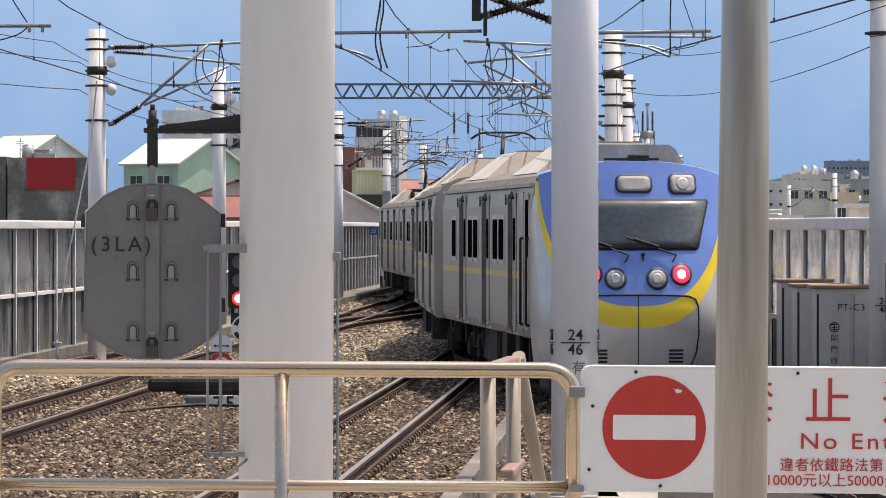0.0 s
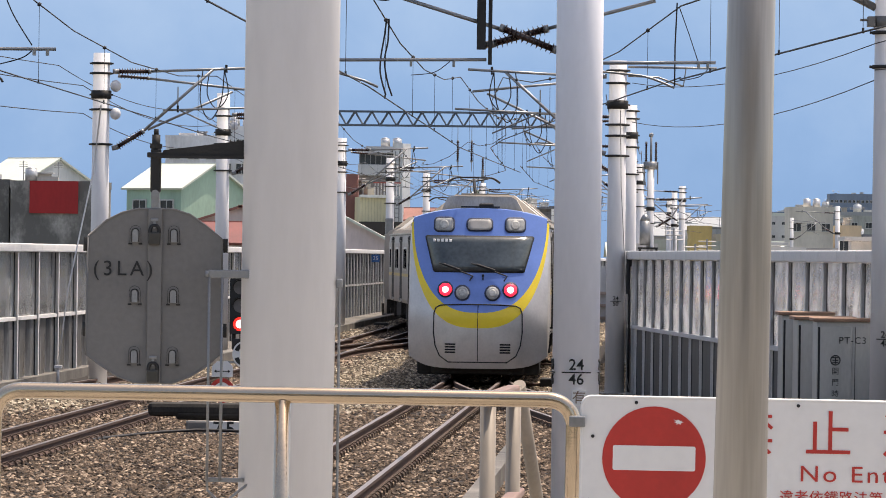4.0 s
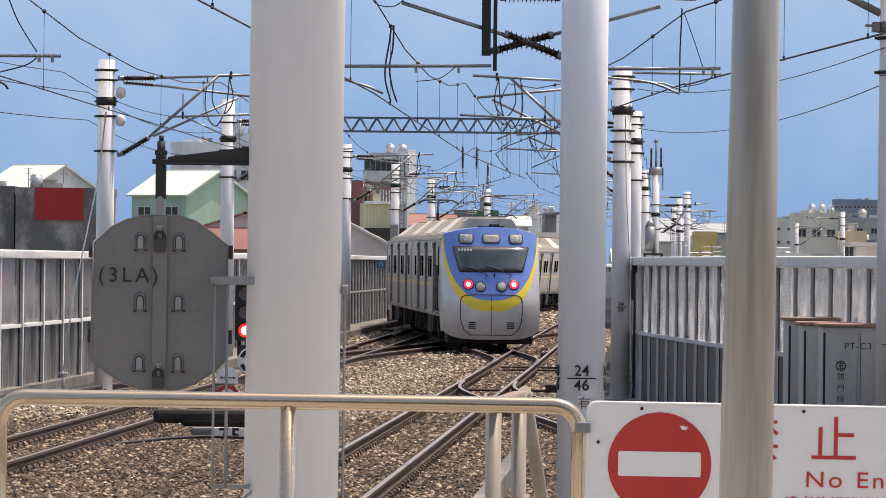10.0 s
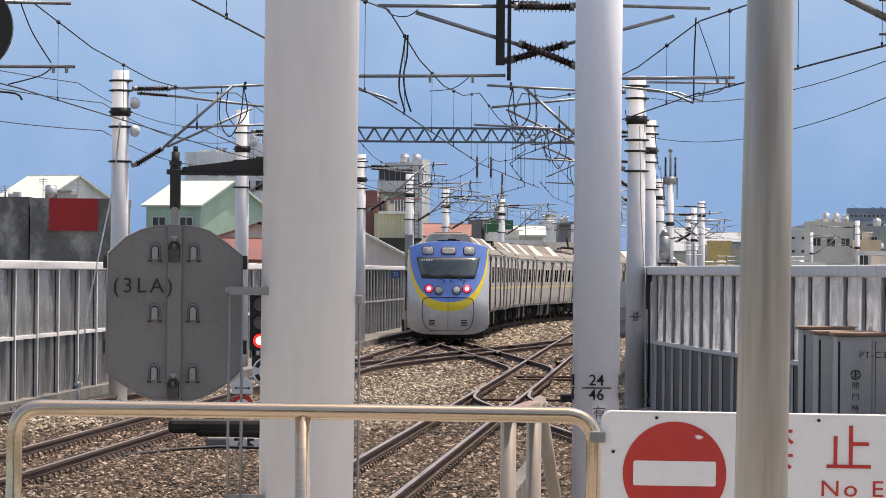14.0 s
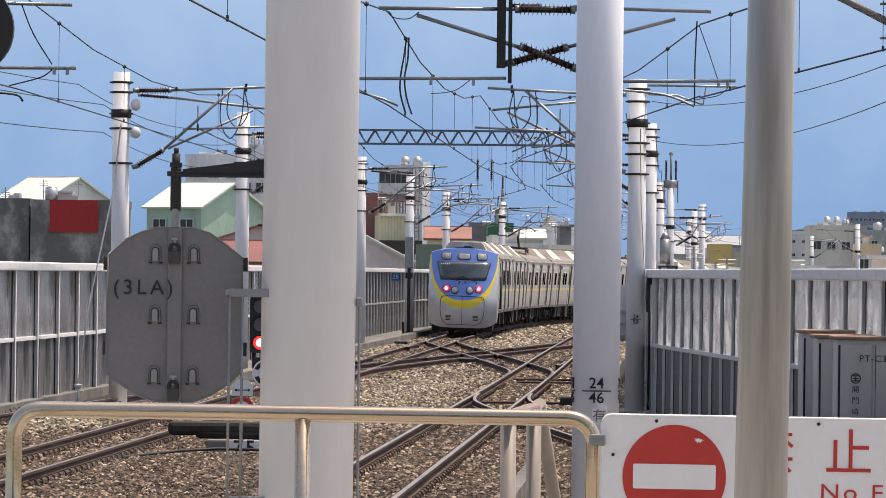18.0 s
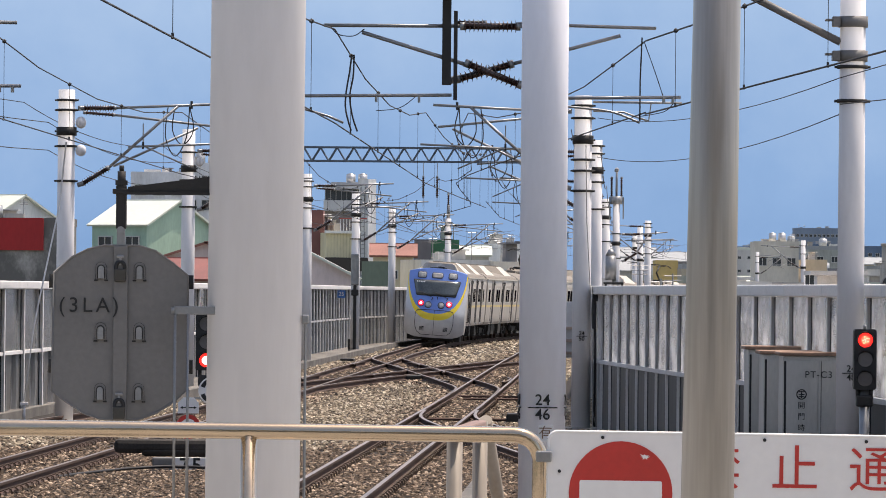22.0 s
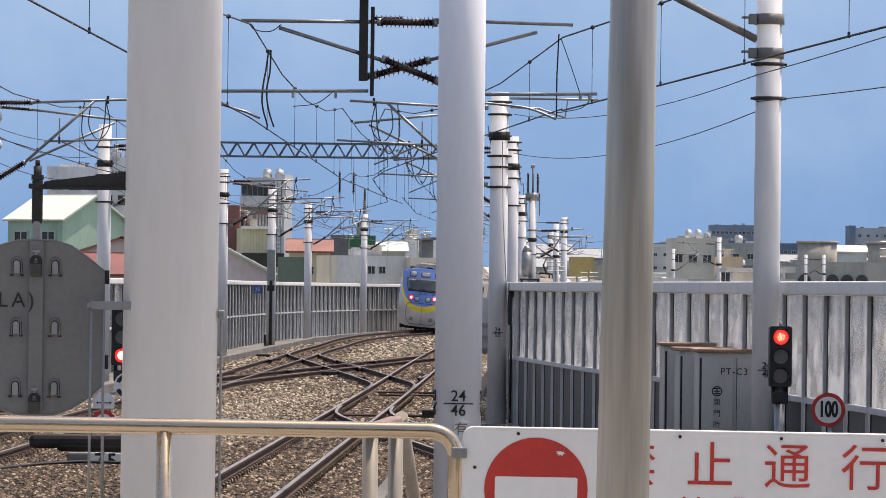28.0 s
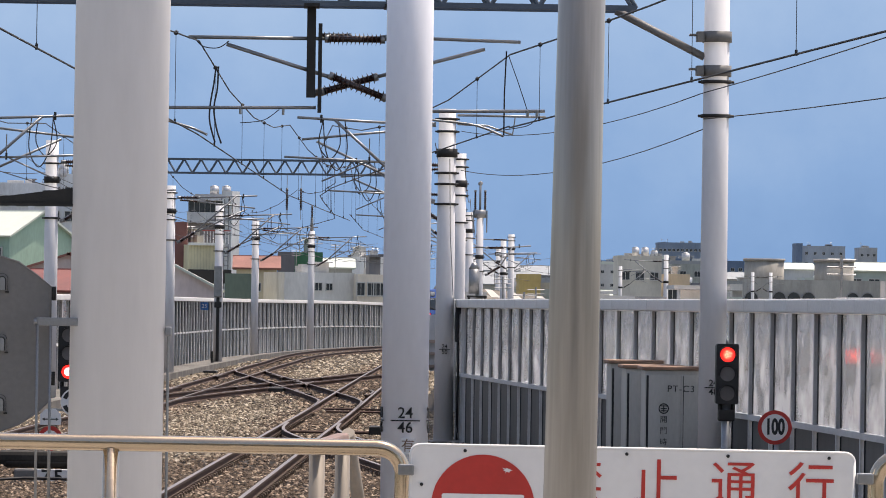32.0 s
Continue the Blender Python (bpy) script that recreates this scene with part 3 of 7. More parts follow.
def structure():
    far_ground()
    deck()
    ballast()
    global SLEEPER, WALL
    SLEEPER, WALL = sleeper_mesh(), wall_meshes(1.76, 0.035, lower="wall_dark", frame="post_dull", sit=0.02, fold=2.0, post=0.055)
    track("track_near", off_near, 40, 330, "railway track with worn rail heads on brown ballast", (46, 122), 122)
    track("track_far", off_far, 40, 360, "curved railway track with rusty rails beside the noise wall", (50, 118), 125)
    track("track_side", off_side, 30, 108, "railway track that joins the next one at points", (), 100)
    track("crossover_left", off_cross_left, 122, 192, "crossover rails of the scissors crossing", (), None)
    track("crossover_right", off_cross_right, 122, 192, "second crossover rails of the scissors crossing", (), None)
    guards = thing("check_rails", Matrix(), "short rusty check rails at the crossings", "railway track", kind="structure")
    laid = []
    for one, two in ((off_cross_left, off_near), (off_cross_left, off_far), (off_cross_right, off_near), (off_cross_right, off_far), (off_cross_left, off_cross_right)):
        for a in (-1, 1):
            for b in (-1, 1):
                s = frog_at(one, two, a, b, 126, 188)
                if s:
                    for line, side in ((one, -a), (two, -b)):
                        if all(line is not l or side != d or abs(s - q) > 6.8 for l, d, q in laid):
                            check_rail(line, side, s - 3.2, s + 3.2, guards)
                            laid.append((line, side, s))
    track("track_outer", lambda s: -2.6 + 0.05 * min(0, s - 110) , 60, 112, "rusty rails that converge on the far track", (), 100, rails=(1,))
    left = [(*plan(41.7 + 3.35 * k, -4.05)[:2], grade(41.7 + 3.35 * k)) for k in range(34)]
    noise_wall("noise_wall_left", left, "grey noise wall of zinc panels and dull grey-green sheets", length=4.0, flip=True, meshes=wall_meshes(4.0, 0.06, "wall_dull", fold=1.05, depth=0.09, post=0.16))
    left = [(*plan(s, -4.05)[:2], grade(s)) for s in range(154, 372, 2)]
    noise_wall("noise_wall_curve", left, "grey ribbed noise wall along the curve", flip=True, meshes=wall_meshes(2.0, 0.06, "wall_old", 1, lower="wall_old", frame="post_dull"))
    near = even([(3.707, 99.98), (4.61, 83.3), (5.32, 74.4), (6.02, 64.3), (6.5, 53.5), (6.8, 42.0)], 1.76)
    noise_wall("noise_wall_right", near, "grey noise wall of zinc panels and dusty clear sheets", length=1.76, flip=True)
    far = [plan(s, APART + 3.3)[:2] for s in range(99, 240, 2)]
    noise_wall("noise_wall_far", far, "grey noise wall beyond the mast", length=1.76)
    bm = bmesh.new()
    prism(bm, 118, 380, 4, -2.35, -2.0, -0.5, 0.06)
    tagged(part("kerb_left", bm, M["kerb"]), "low stained concrete kerb along the far track", "kerb", kind="structure")
    bm = bmesh.new()
    prism(bm, 120, 380, 4, -4.3, -2.36, -0.5, -0.12)
    tagged(part("walkway_left", bm, M["kerb"]), "concrete walkway between kerb and noise wall", "walkway", kind="structure")
    bm = bmesh.new()
    prism(bm, 44, 122, 3, -4.3, -3.86, -0.5, 0.0)
    tagged(part("plinth_left", bm, M["kerb"]), "concrete plinth under the noise wall", "plinth", kind="structure")
    bm = bmesh.new()
    prism(bm, 24, 66, 3, APART + 1.8, APART + 1.97, -0.4, 0.08)
    tagged(part("kerb_right", bm, M["kerb"]), "weathered concrete kerb at the end of the platform", "kerb", kind="structure")
    bm = bmesh.new()
    prism(bm, 24, 66, 3, APART + 3.2, APART + 3.8, -0.4, -0.12)
    tagged(part("slab_right", bm, M["concrete"]), "concrete slab behind the platform end", "slab", kind="structure")
    bm = bmesh.new()
    prism(bm, 66, 100, 3, APART + 6.3, APART + 7.5, -0.4, -0.1)
    tagged(part("slab_wall", bm, M["concrete"]), "concrete footing along the noise wall", "slab", kind="structure")
    bm = bmesh.new()
    box(bm, (0.9, 6.6, 0.5), (4.6, 20, 1.04), bevel=0.02)
    tagged(part("platform", bm, M["concrete"]), "grey concrete railway platform", "platform", kind="structure")
    # unseen canopy, added for the reflections and bounced light beneath it
    bm = bmesh.new()
    box(bm, (0.9, -8, 4.45), (6.4, 33, 0.25), bevel=0.03)
    tagged(part("canopy", bm, M["concrete"]), "added canopy roof out of view, for reflections and bounced light", "canopy", kind="structure")
    # unseen end wall, added to close the platform for reflected light
    bm = bmesh.new()
    box(bm, (0.9, -24, 2.6), (6.4, 0.2, 3.4))
    tagged(part("wall_back", bm, M["concrete"]), "added wall out of view, closing the platform for reflections", "wall", kind="structure")


structure()


# ---- the train ----
HALF, NOSE_Z = 1.445, 1.3


def face_y(x, z):
    """How far the cab's front lies behind its foremost point."""
    return 0.50 * (abs(x) / HALF) ** 2.6 + 0.30 * max(0, z - 1.35) ** 1.15 + 0.16 * max(0, 1.0 - z) ** 2


def face_top(x):
    return 3.54 - 0.20 * (abs(x) / 1.37) ** 2.4


def face_low(x):
    return 0.27 + 0.22 * (abs(x) / 1.37) ** 5


def outer_band(a):
    return 1.415 * math.copysign(abs(math.sin(a)) ** 0.72, a), 1.095 + 2.2 * (1 - math.cos(a))


def inner_band(a):
    return 1.372 * math.copysign(abs(math.sin(a)) ** 0.78, a), 1.41 + 1.9 * (1 - math.cos(a))


def skin(bm, bottom, top, cols, rows, lift=0.0, mat=0):
    """A sheet on the cab's front between two lines, each giving x, z for an angle."""
    grid = []
    for i in range(cols + 1):
        a = -math.pi / 2 * 0.985 + math.pi * 0.985 * i / cols
        (x0, z0), (x1, z1) = bottom(a), top(a)
        col = []
        for k in range(rows + 1):
            x, z = x0 + (x1 - x0) * k / rows, z0 + (z1 - z0) * k / rows
            col.append(bm.verts.new((x, face_y(x, z) - lift, z)))
        grid.append(col)
    for c, d in zip(grid, grid[1:]):
        for k in range(rows):
            f = bm.faces.new((c[k], d[k], d[k + 1], c[k + 1]))
            f.smooth, f.material_index = True, mat
    return bm


def patch(bm, outline, lift, thick=0.02, mat=0, cx=0.0, cz=0.0):
    """A raised piece of the given outline on the cab's front."""
    pts = []
    for (xa, za), (xb, zb) in zip(outline, outline[1:] + outline[:1]):
        n = max(1, round(math.hypot(xb - xa, zb - za) / 0.12))
        pts += [(xa + (xb - xa) * k / n + cx, za + (zb - za) * k / n + cz) for k in range(n)]
    mx, mz = sum(p[0] for p in pts) / len(pts), sum(p[1] for p in pts) / len(pts)
    rings = []
    for k, up in ((1.0, lift - thick), (1.0, lift), (0.66, lift), (0.33, lift)):
        rings.append([bm.verts.new((mx + (x - mx) * k, face_y(mx + (x - mx) * k, mz + (z - mz) * k) - up, mz + (z - mz) * k)) for x, z in pts])
    for r, q in zip(rings, rings[1:]):
        for i in range(len(pts)):
            j = (i + 1) % len(pts)
            f = bm.faces.new((r[i], r[j], q[j], q[i]))
            f.material_index, f.smooth = mat, r is not rings[0]
    f = bm.faces.new(rings[-1])
    f.material_index, f.smooth = mat, True
    return bm


def body_section(z0=0.9):
    """Half outline of the car body, from the sill to the roof's crown."""
    return [(1.38, z0), (1.43, z0 + 0.12), (1.445, 1.3), (1.445, 2.9), (1.40, 3.16), (1.28, 3.34), (1.0, 3.47), (0.5, 3.54), (0, 3.55)]


DOOR_HALF, DOOR_IN = 0.66, 1.375


def car_body(bm, y0, y1, doors):
    """A car body whose doors stand back in recesses."""
    half = body_section()
    outline = half + [(-x, z) for x, z in half[-2::-1]]

    def ring(y, back):
        return [bm.verts.new((math.copysign(min(abs(x), DOOR_IN), x) if back and z < 3.1 else x, y, z)) for x, z in outline]
    stations = [(y0, False)]
    for d in doors:
        stations += [(d - DOOR_HALF, False), (d - DOOR_HALF + 0.01, True), (d + DOOR_HALF - 0.01, True), (d + DOOR_HALF, False)]
    stations.append((y1, False))
    rings = [ring(*st) for st in stations]
    for (r, q), (a, b) in zip(zip(rings, rings[1:]), zip(stations, stations[1:])):
        for i in range(len(outline) - 1):
            f = bm.faces.new((r[i], q[i], q[i + 1], r[i + 1]))
            f.material_index = 2 if a[1] != b[1] and not 4 <= i <= 11 else 1 if 4 <= i <= 11 else 0
        bm.faces.new((r[0], r[-1], q[-1], q[0]))
    for r in (rings[0], rings[-1]):
        bm.faces.new(r)
    return bm


def on_side(e, x, y, z):
    """A pose on the car's side, facing outwards; e: -1 the left side, 1 the right one."""
    return Matrix.Translation((e * x, y, z)) @ Matrix.Rotation(radians(90), 4, "Z")


def side_parts(car, y0, y1, doors, panes):
    """Recessed doors, framed windows, lamps, steps and stripes on both sides."""
    edges = [y0 + 0.1] + [v for d in doors for v in (d - DOOR_HALF, d + DOOR_HALF)] + [y1 - 0.1]
    for e in (-1, 1):
        for d in doors:
            bm = bmesh.new()
            for k in (-0.325, 0.325):
                box(bm, (e * (DOOR_IN + 0.008), d + k, 2.05), (0.016, 0.63, 2.04), bevel=0.004)
            door = part("door", bm, M["steel_body"], car, "brushed steel sliding door")
            bm = bmesh.new()
            box(bm, (e * (DOOR_IN + 0.012), d, 2.05), (0.016, 0.03, 2.04))
            for k in (-0.685, 0.685):
                box(bm, (e * 1.448, d + k, 2.03), (0.018, 0.05, 2.12))
            part("door_seal", bm, M["jamb"], door)
            for k in (-0.33, 0.33):
                bm = bmesh.new()
                slab(bm, rounded(0.36, 0.66, 0.07), -0.003, 0.003)
                bmesh.ops.transform(bm, matrix=on_side(e, DOOR_IN + 0.019, d + k, 2.38), verts=bm.verts)
                part("door_window", bm, M["train_glass"], door)
            for k in (-0.72, 0.72):
                bm = bmesh.new()
                box(bm, (e * 1.468, d + k, 1.0), (0.055, 0.11, 0.08), bevel=0.015)
                part("door_step", bm, M["step_white"], door)
            bm = bmesh.new()
            for k in (-1, 1):
                tube(bm, (e * 1.46, d, 3.10), (e * 1.46, d + 0.24 * k, 3.02), 0.022, 6)
            box(bm, (e * 1.458, d, 3.04), (0.03, 0.10, 0.08), bevel=0.01)
            part("door_lamp", bm, M["rubber"], door)
            bm = bmesh.new()
            box(bm, (e * 1.448, d + 1.15, 3.0), (0.012, 0.16, 0.17))
            part("door_sign", bm, M["rubber"], door)
        for c in panes:
            bm = bmesh.new()
            slab(bm, rounded(1.02, 0.78, 0.10), -0.012, 0.012)
            bmesh.ops.transform(bm, matrix=on_side(e, 1.446, c, 2.375), verts=bm.verts)
            w = part("window_frame", bm, M["window_alloy"], car)
            bm = bmesh.new()
            slab(bm, rounded(0.86, 0.64, 0.08), -0.004, 0.004)
            bmesh.ops.transform(bm, matrix=on_side(e, 1.457, c, 2.375), verts=bm.verts)
            part("window", bm, M["train_glass"], w)
        bm = bmesh.new()
        for a, b in zip(edges[::2], edges[1::2]):
            box(bm, (e * 1.446, (a + b) / 2, 1.835), (0.008, b - a, 0.10))
        for d in doors:
            box(bm, (e * (DOOR_IN + 0.018), d, 1.835), (0.006, DOOR_HALF * 2 - 0.06, 0.10))
        part("stripe", bm, M["stripe"], car, "faded yellow stripe")
        bm = bmesh.new()
        for a, b in zip(edges[::2], edges[1::2]):
            for z in (1.06, 1.16, 1.26):
                box(bm, (e * 1.442, (a + b) / 2, z), (0.010, b - a - 0.1, 0.015))
        part("rib", bm, M["steel_body"], car)
        bm = bmesh.new()
        box(bm, (e * 1.40, (y0 + y1) / 2, 3.2), (0.10, y1 - y0 - 0.2, 0.05))
        part("gutter", bm, M["train_unit"], car)


def roof_unit(car, y, length, tall=0.36):
    bm = bmesh.new()
    lo, hi = (1.18, length / 2), (0.62, length / 2 - 0.62)
    v = [bm.verts.new((sx * w, y + sy * l, z)) for (w, l), z in ((lo, 3.40), (hi, 3.5 + tall)) for sx, sy in ((-1, -1), (1, -1), (1, 1), (-1, 1))]
    for k in range(4):
        bm.faces.new((v[k], v[(k + 1) % 4], v[4 + (k + 1) % 4], v[4 + k])).material_index = 1 - k % 2
    bm.faces.new(v[4:])
    unit = part("roof_unit", bm, [M["train_unit"], M["train_roof"]], car, "pale slanted air-conditioning unit")
    for k in range(-2, 3):
        bm = bmesh.new()
        box(bm, (0, y + k * (length - 1.3) / 5, 3.515 + tall), (1.0, 0.05, 0.035))
        part("slat", bm, M["train_roof"], unit)


def bogie(car, y):
    bm = bmesh.new()
    for x in (-0.95, 0.95):
        box(bm, (x, y, 0.55), (0.16, 2.9, 0.26), bevel=0.03)
        for k in (-1.05, 1.05):
            box(bm, (x * 1.05, y + k, 0.45), (0.2, 0.36, 0.34), bevel=0.04)
    box(bm, (0, y, 0.6), (1.8, 0.5, 0.24))
    b = part("bogie", bm, M["under"], car)
    for k in (-1.05, 1.05):
        bm = bmesh.new()
        for x in (-0.54, 0.54):
            tube(bm, (x - 0.06, y + k, 0.43), (x + 0.06, y + k, 0.43), 0.43, 20)
        tube(bm, (-0.7, y + k, 0.43), (0.7, y + k, 0.43), 0.08, 8)
        part("wheelset", bm, M["rail_side"], b)


def undergear(car, y0, y1, seed):
    rng = random.Random(seed)
    bm = bmesh.new()
    y = y0 + 3.8
    while y < y1 - 4.6:
        l = rng.uniform(0.7, 1.9)
        box(bm, (rng.choice((-1, 1)) * 0.18, y + l / 2, 0.66), (2.25 + rng.uniform(-0.2, 0.2), l, 0.52 + rng.uniform(-0.1, 0.14)), bevel=0.02)
        y += l + rng.uniform(0.15, 0.5)
    box(bm, (0, (y0 + y1) / 2, 0.9), (2.5, y1 - y0 - 0.5, 0.1))
    for k in range(9):
        yy = y0 + 2 + (y1 - y0 - 4) * k / 8
        for e in (-1, 1):
            box(bm, (e * 1.3, yy, 0.72), (0.05, 0.12, 0.36))
    part("undergear", bm, M["under"], car)


def gangway(car, y):
    """The folded bellows at a car's far end, and the dark ends beside it."""
    bm = bmesh.new()
    box(bm, (0, y + 0.25, 2.1), (1.1, 0.48, 2.3), bevel=0.05)
    for k in range(5):
        box(bm, (0, y + 0.05 + 0.1 * k, 2.1), (1.25, 0.04, 2.45))
    for e in (-1, 1):
        for z in (1.35, 2.35):
            box(bm, (e * 1.36, y + 0.2, z), (0.12, 0.36, 0.5), bevel=0.02)
    part("gangway", bm, M["rubber"], car)


def plain_car(seed, pantograph=False):
    car = thing("train_car", Matrix(), "brushed steel commuter train carriage with yellow stripe", "train car", "train cars")
    bm = bmesh.new()
    doors = (-5.9, 0.0, 5.9)
    car_body(bm, -9.2, 9.2, doors)
    part("body", bm, [M["steel_body"], M["train_roof"], M["jamb"]], car)
    side_parts(car, -9.2, 9.2, doors, (-7.9, -3.5, -2.4, 2.4, 3.5, 7.9))
    for y in ((-5.2, 5.2) if not pantograph else (5.6,)):
        roof_unit(car, y, 4.2)
    for y in (-6.6, 6.6):
        bogie(car, y)
    undergear(car, -9.2, 9.2, seed)
    gangway(car, 9.2)
    bm = bmesh.new()
    box(bm, (0, 0.3, 3.6), (0.5, 3.2, 0.2), bevel=0.04)
    box(bm, (0.6, -1.6, 3.56), (0.4, 1.2, 0.14), bevel=0.03)
    part("roof_box", bm, M["train_roof"], car)
    if pantograph:
        bm = bmesh.new()
        for e in (-0.45, 0.45):
            box(bm, (e, 3.0, 3.78), (0.06, 1.8, 0.06))
            for k in (-0.7, 0.7):
                tube(bm, (e, 3.0 + k, 3.5), (e, 3.0 + k, 3.78), 0.05, 8)
        box(bm, (0, 3.6, 3.82), (0.9, 0.1, 0.1))
        tube(bm, (0, 3.6, 3.85), (0, 2.2, 4.35), 0.06, 8)
        tube(bm, (0, 2.2, 4.35), (0, 3.1, 4.83), 0.05, 8)
        for e in (-1, 1):
            tube(bm, (0.0, 3.05, 4.78), (e * 0.42, 3.1, 4.86), 0.02, 6)
        p = part("pantograph", bm, M["iron"], car, "raised dark pantograph")
        bm = bmesh.new()
        for y in (2.95, 3.25):
            bent(bm, eased([(-0.8, y, 4.74), (-0.62, y, 4.86), (-0.4, y, 4.9), (0.4, y, 4.9), (0.62, y, 4.86), (0.8, y, 4.74)], 3), 0.026, 6)
        part("contact_strip", bm, M["iron"], p)
    return car


def cab_car():
    car = thing("cab_car", Matrix(), "rear cab car with blue face and yellow band", "train car", "train cars")
    bm = bmesh.new()
    doors = (-5.48, -0.65, 4.02)
    car_body(bm, -8.55, 8.6, doors)
    part("body", bm, [M["steel_body"], M["train_roof"], M["jamb"]], car)
    side_parts(car, -8.5, 8.6, doors, (-3.6, -2.5, 1.3, 2.4, 5.9))
    gangway(car, 8.6)
    # the driver's doors, each with a tall window and a grab rail
    for e in (-1, 1):
        bm = bmesh.new()
        box(bm, (e * 1.444, -7.75, 2.05), (0.012, 0.78, 2.06), bevel=0.004)
        door = part("cab_door", bm, M["steel_body"], car, "narrow steel driver's door")
        bm = bmesh.new()
        slab(bm, rounded(0.46, 0.86, 0.06), -0.004, 0.004)
        bmesh.ops.transform(bm, matrix=on_side(e, 1.452, -7.9, 2.55), verts=bm.verts)
        part("door_window", bm, M["train_glass"], door)
        bm = bmesh.new()
        for y in (-7.3, -8.2):
            tube(bm, (e * 1.49, y, 1.1), (e * 1.49, y, 2.4), 0.02, 8)
            for z in (1.1, 2.4):
                tube(bm, (e * 1.43, y, z), (e * 1.49, y, z), 0.02, 6)
        box(bm, (e * 1.447, -7.36, 2.05), (0.014, 0.03, 2.1))
        part("grab_rail", bm, M["iron"], door)
    roof_unit(car, -4.6, 4.2)
    roof_unit(car, 4.4, 4.2)
    for y in (-6.6, 6.1):
        bogie(car, y)
    undergear(car, -9.0, 8.6, 3)
    nose = part("nose", skin(bmesh.new(), lambda a: (outer_band(a)[0], face_low(outer_band(a)[0])), outer_band, 48, 8), M["train_grey"], car, "grey lower cab front")
    band = part("smile_band", skin(bmesh.new(), outer_band, inner_band, 48, 4), M["train_yellow"], car, "bright yellow curved band")
    upper = part("cab_front", skin(bmesh.new(), inner_band, lambda a: (inner_band(a)[0], max(inner_band(a)[1] + 0.004, face_top(inner_band(a)[0]))), 48, 14), M["train_blue"], car, "blue upper cab front")
    # cheeks and roof fairing between the front and the body
    n = 16
    for e in (-1, 1):
        bm = bmesh.new()
        cols = []
        for i in range(n + 1):
            z = 0.49 + (3.3 - 0.49) * i / n
            x = 1.414 if z < 3.2 else 1.39
            wide = min(1.445, 1.445 - max(0, z - 2.9) * 0.3, 1.40 + max(0, z - 0.45) * 0.1)
            y = face_y(1.414, z)
            cols.append([bm.verts.new(p) for p in ((e * x, y, z), (e * (x + wide) / 2 + e * 0.012, y + 0.09, z), (e * wide, y + 0.26, z), (e * wide, 1.4, z))])
        for c, d in zip(cols, cols[1:]):
            for k in range(3):
                f = bm.faces.new((c[k], c[k + 1], d[k + 1], d[k]) if e > 0 else (c[k], d[k], d[k + 1], c[k + 1]))
                f.smooth = True
        part("cheek", bm, M["train_grey"], nose)
    bm = bmesh.new()
    rows = []
    for j in range(5):
        t = j / 4
        row = []
        for i in range(25):
            x = -1.368 + 2.736 * i / 24
            zt = face_top(x)
            y = face_y(x, zt)
            row.append(bm.verts.new((x, y + (1.45 - y) * t, zt + 0.02 * math.sin(math.pi * t) + (0.0 if t < 1 else 0.01))))
        rows.append(row)
    for r, q in zip(rows, rows[1:]):
        for i in range(24):
            bm.faces.new((r[i], r[i + 1], q[i + 1], q[i])).smooth = True
    part("brow", bm, M["train_blue"], upper)
    # small bracket under the windscreen
    bm = bmesh.new()
    box(bm, (0.09, face_y(0.09, 2.15) - 0.02, 2.17), (0.05, 0.05, 0.05), bevel=0.01)
    tube(bm, (0.09, face_y(0.09, 2.1) - 0.03, 2.08), (0.09, face_y(0.09, 2.1) - 0.03, 2.17), 0.014, 6)
    part("bracket", bm, M["rubber"], upper)
    # windscreen
    bm = bmesh.new()
    patch(bm, [(-1.09, 2.985), (1.09, 2.985), (1.12, 2.95), (0.94, 2.26), (0.90, 2.23), (-0.90, 2.23), (-0.94, 2.26), (-1.12, 2.95)], 0.014, 0.03)
    screen_frame = part("screen_frame", bm, M["rubber"], upper)
    bm = bmesh.new()
    patch(bm, [(-1.06, 2.955), (1.06, 2.955), (1.085, 2.925), (0.915, 2.28), (0.88, 2.26), (-0.88, 2.26), (-0.915, 2.28), (-1.085, 2.925)], 0.024, 0.02)
    part("windscreen", bm, M["screen_glass"], upper, "dark tinted windscreen")
    for x0, x1 in ((-0.82, -0.12), (-0.15, 0.58)):
        bm = bmesh.new()
        for (xa, za, xb, zb, r) in ((x0, 2.42, x1, 2.16, 0.012), (x0 + 0.1, 2.40, x1 - 0.25, 2.28, 0.018), (x1, 2.16, x1 - 0.06, 2.06, 0.016)):
            tube(bm, (xa, face_y(xa, za) - 0.06, za), (xb, face_y(xb, zb) - 0.06, zb), r, 6)
        part("wiper", bm, M["rubber"], upper)
    # upper lamps and destination box
    for x, w, tall, kind in ((-0.73, 0.455, 0.34, "headlamp"), (0.0, 0.57, 0.30, "destination_box"), (0.73, 0.455, 0.34, "headlamp")):
        bm = bmesh.new()
        patch(bm, rounded(w - 0.02, tall - 0.02, 0.10), 0.012, 0.03, cx=x, cz=3.21)
        rim = part("lamp_rim", bm, M["lamp_rim"], upper)
        bm = bmesh.new()
        patch(bm, rounded(w - 0.085, tall - 0.085, 0.07), 0.017, 0.03, cx=x, cz=3.21)
        part(kind, bm, M["headlamp" if kind == "headlamp" else "blind"], rim)
        if kind == "headlamp":
            bm = bmesh.new()
            patch(bm, ring_outline(0.095), 0.021, 0.02, cx=x, cz=3.21)
            part("reflector", bm, M["reflector"], rim)
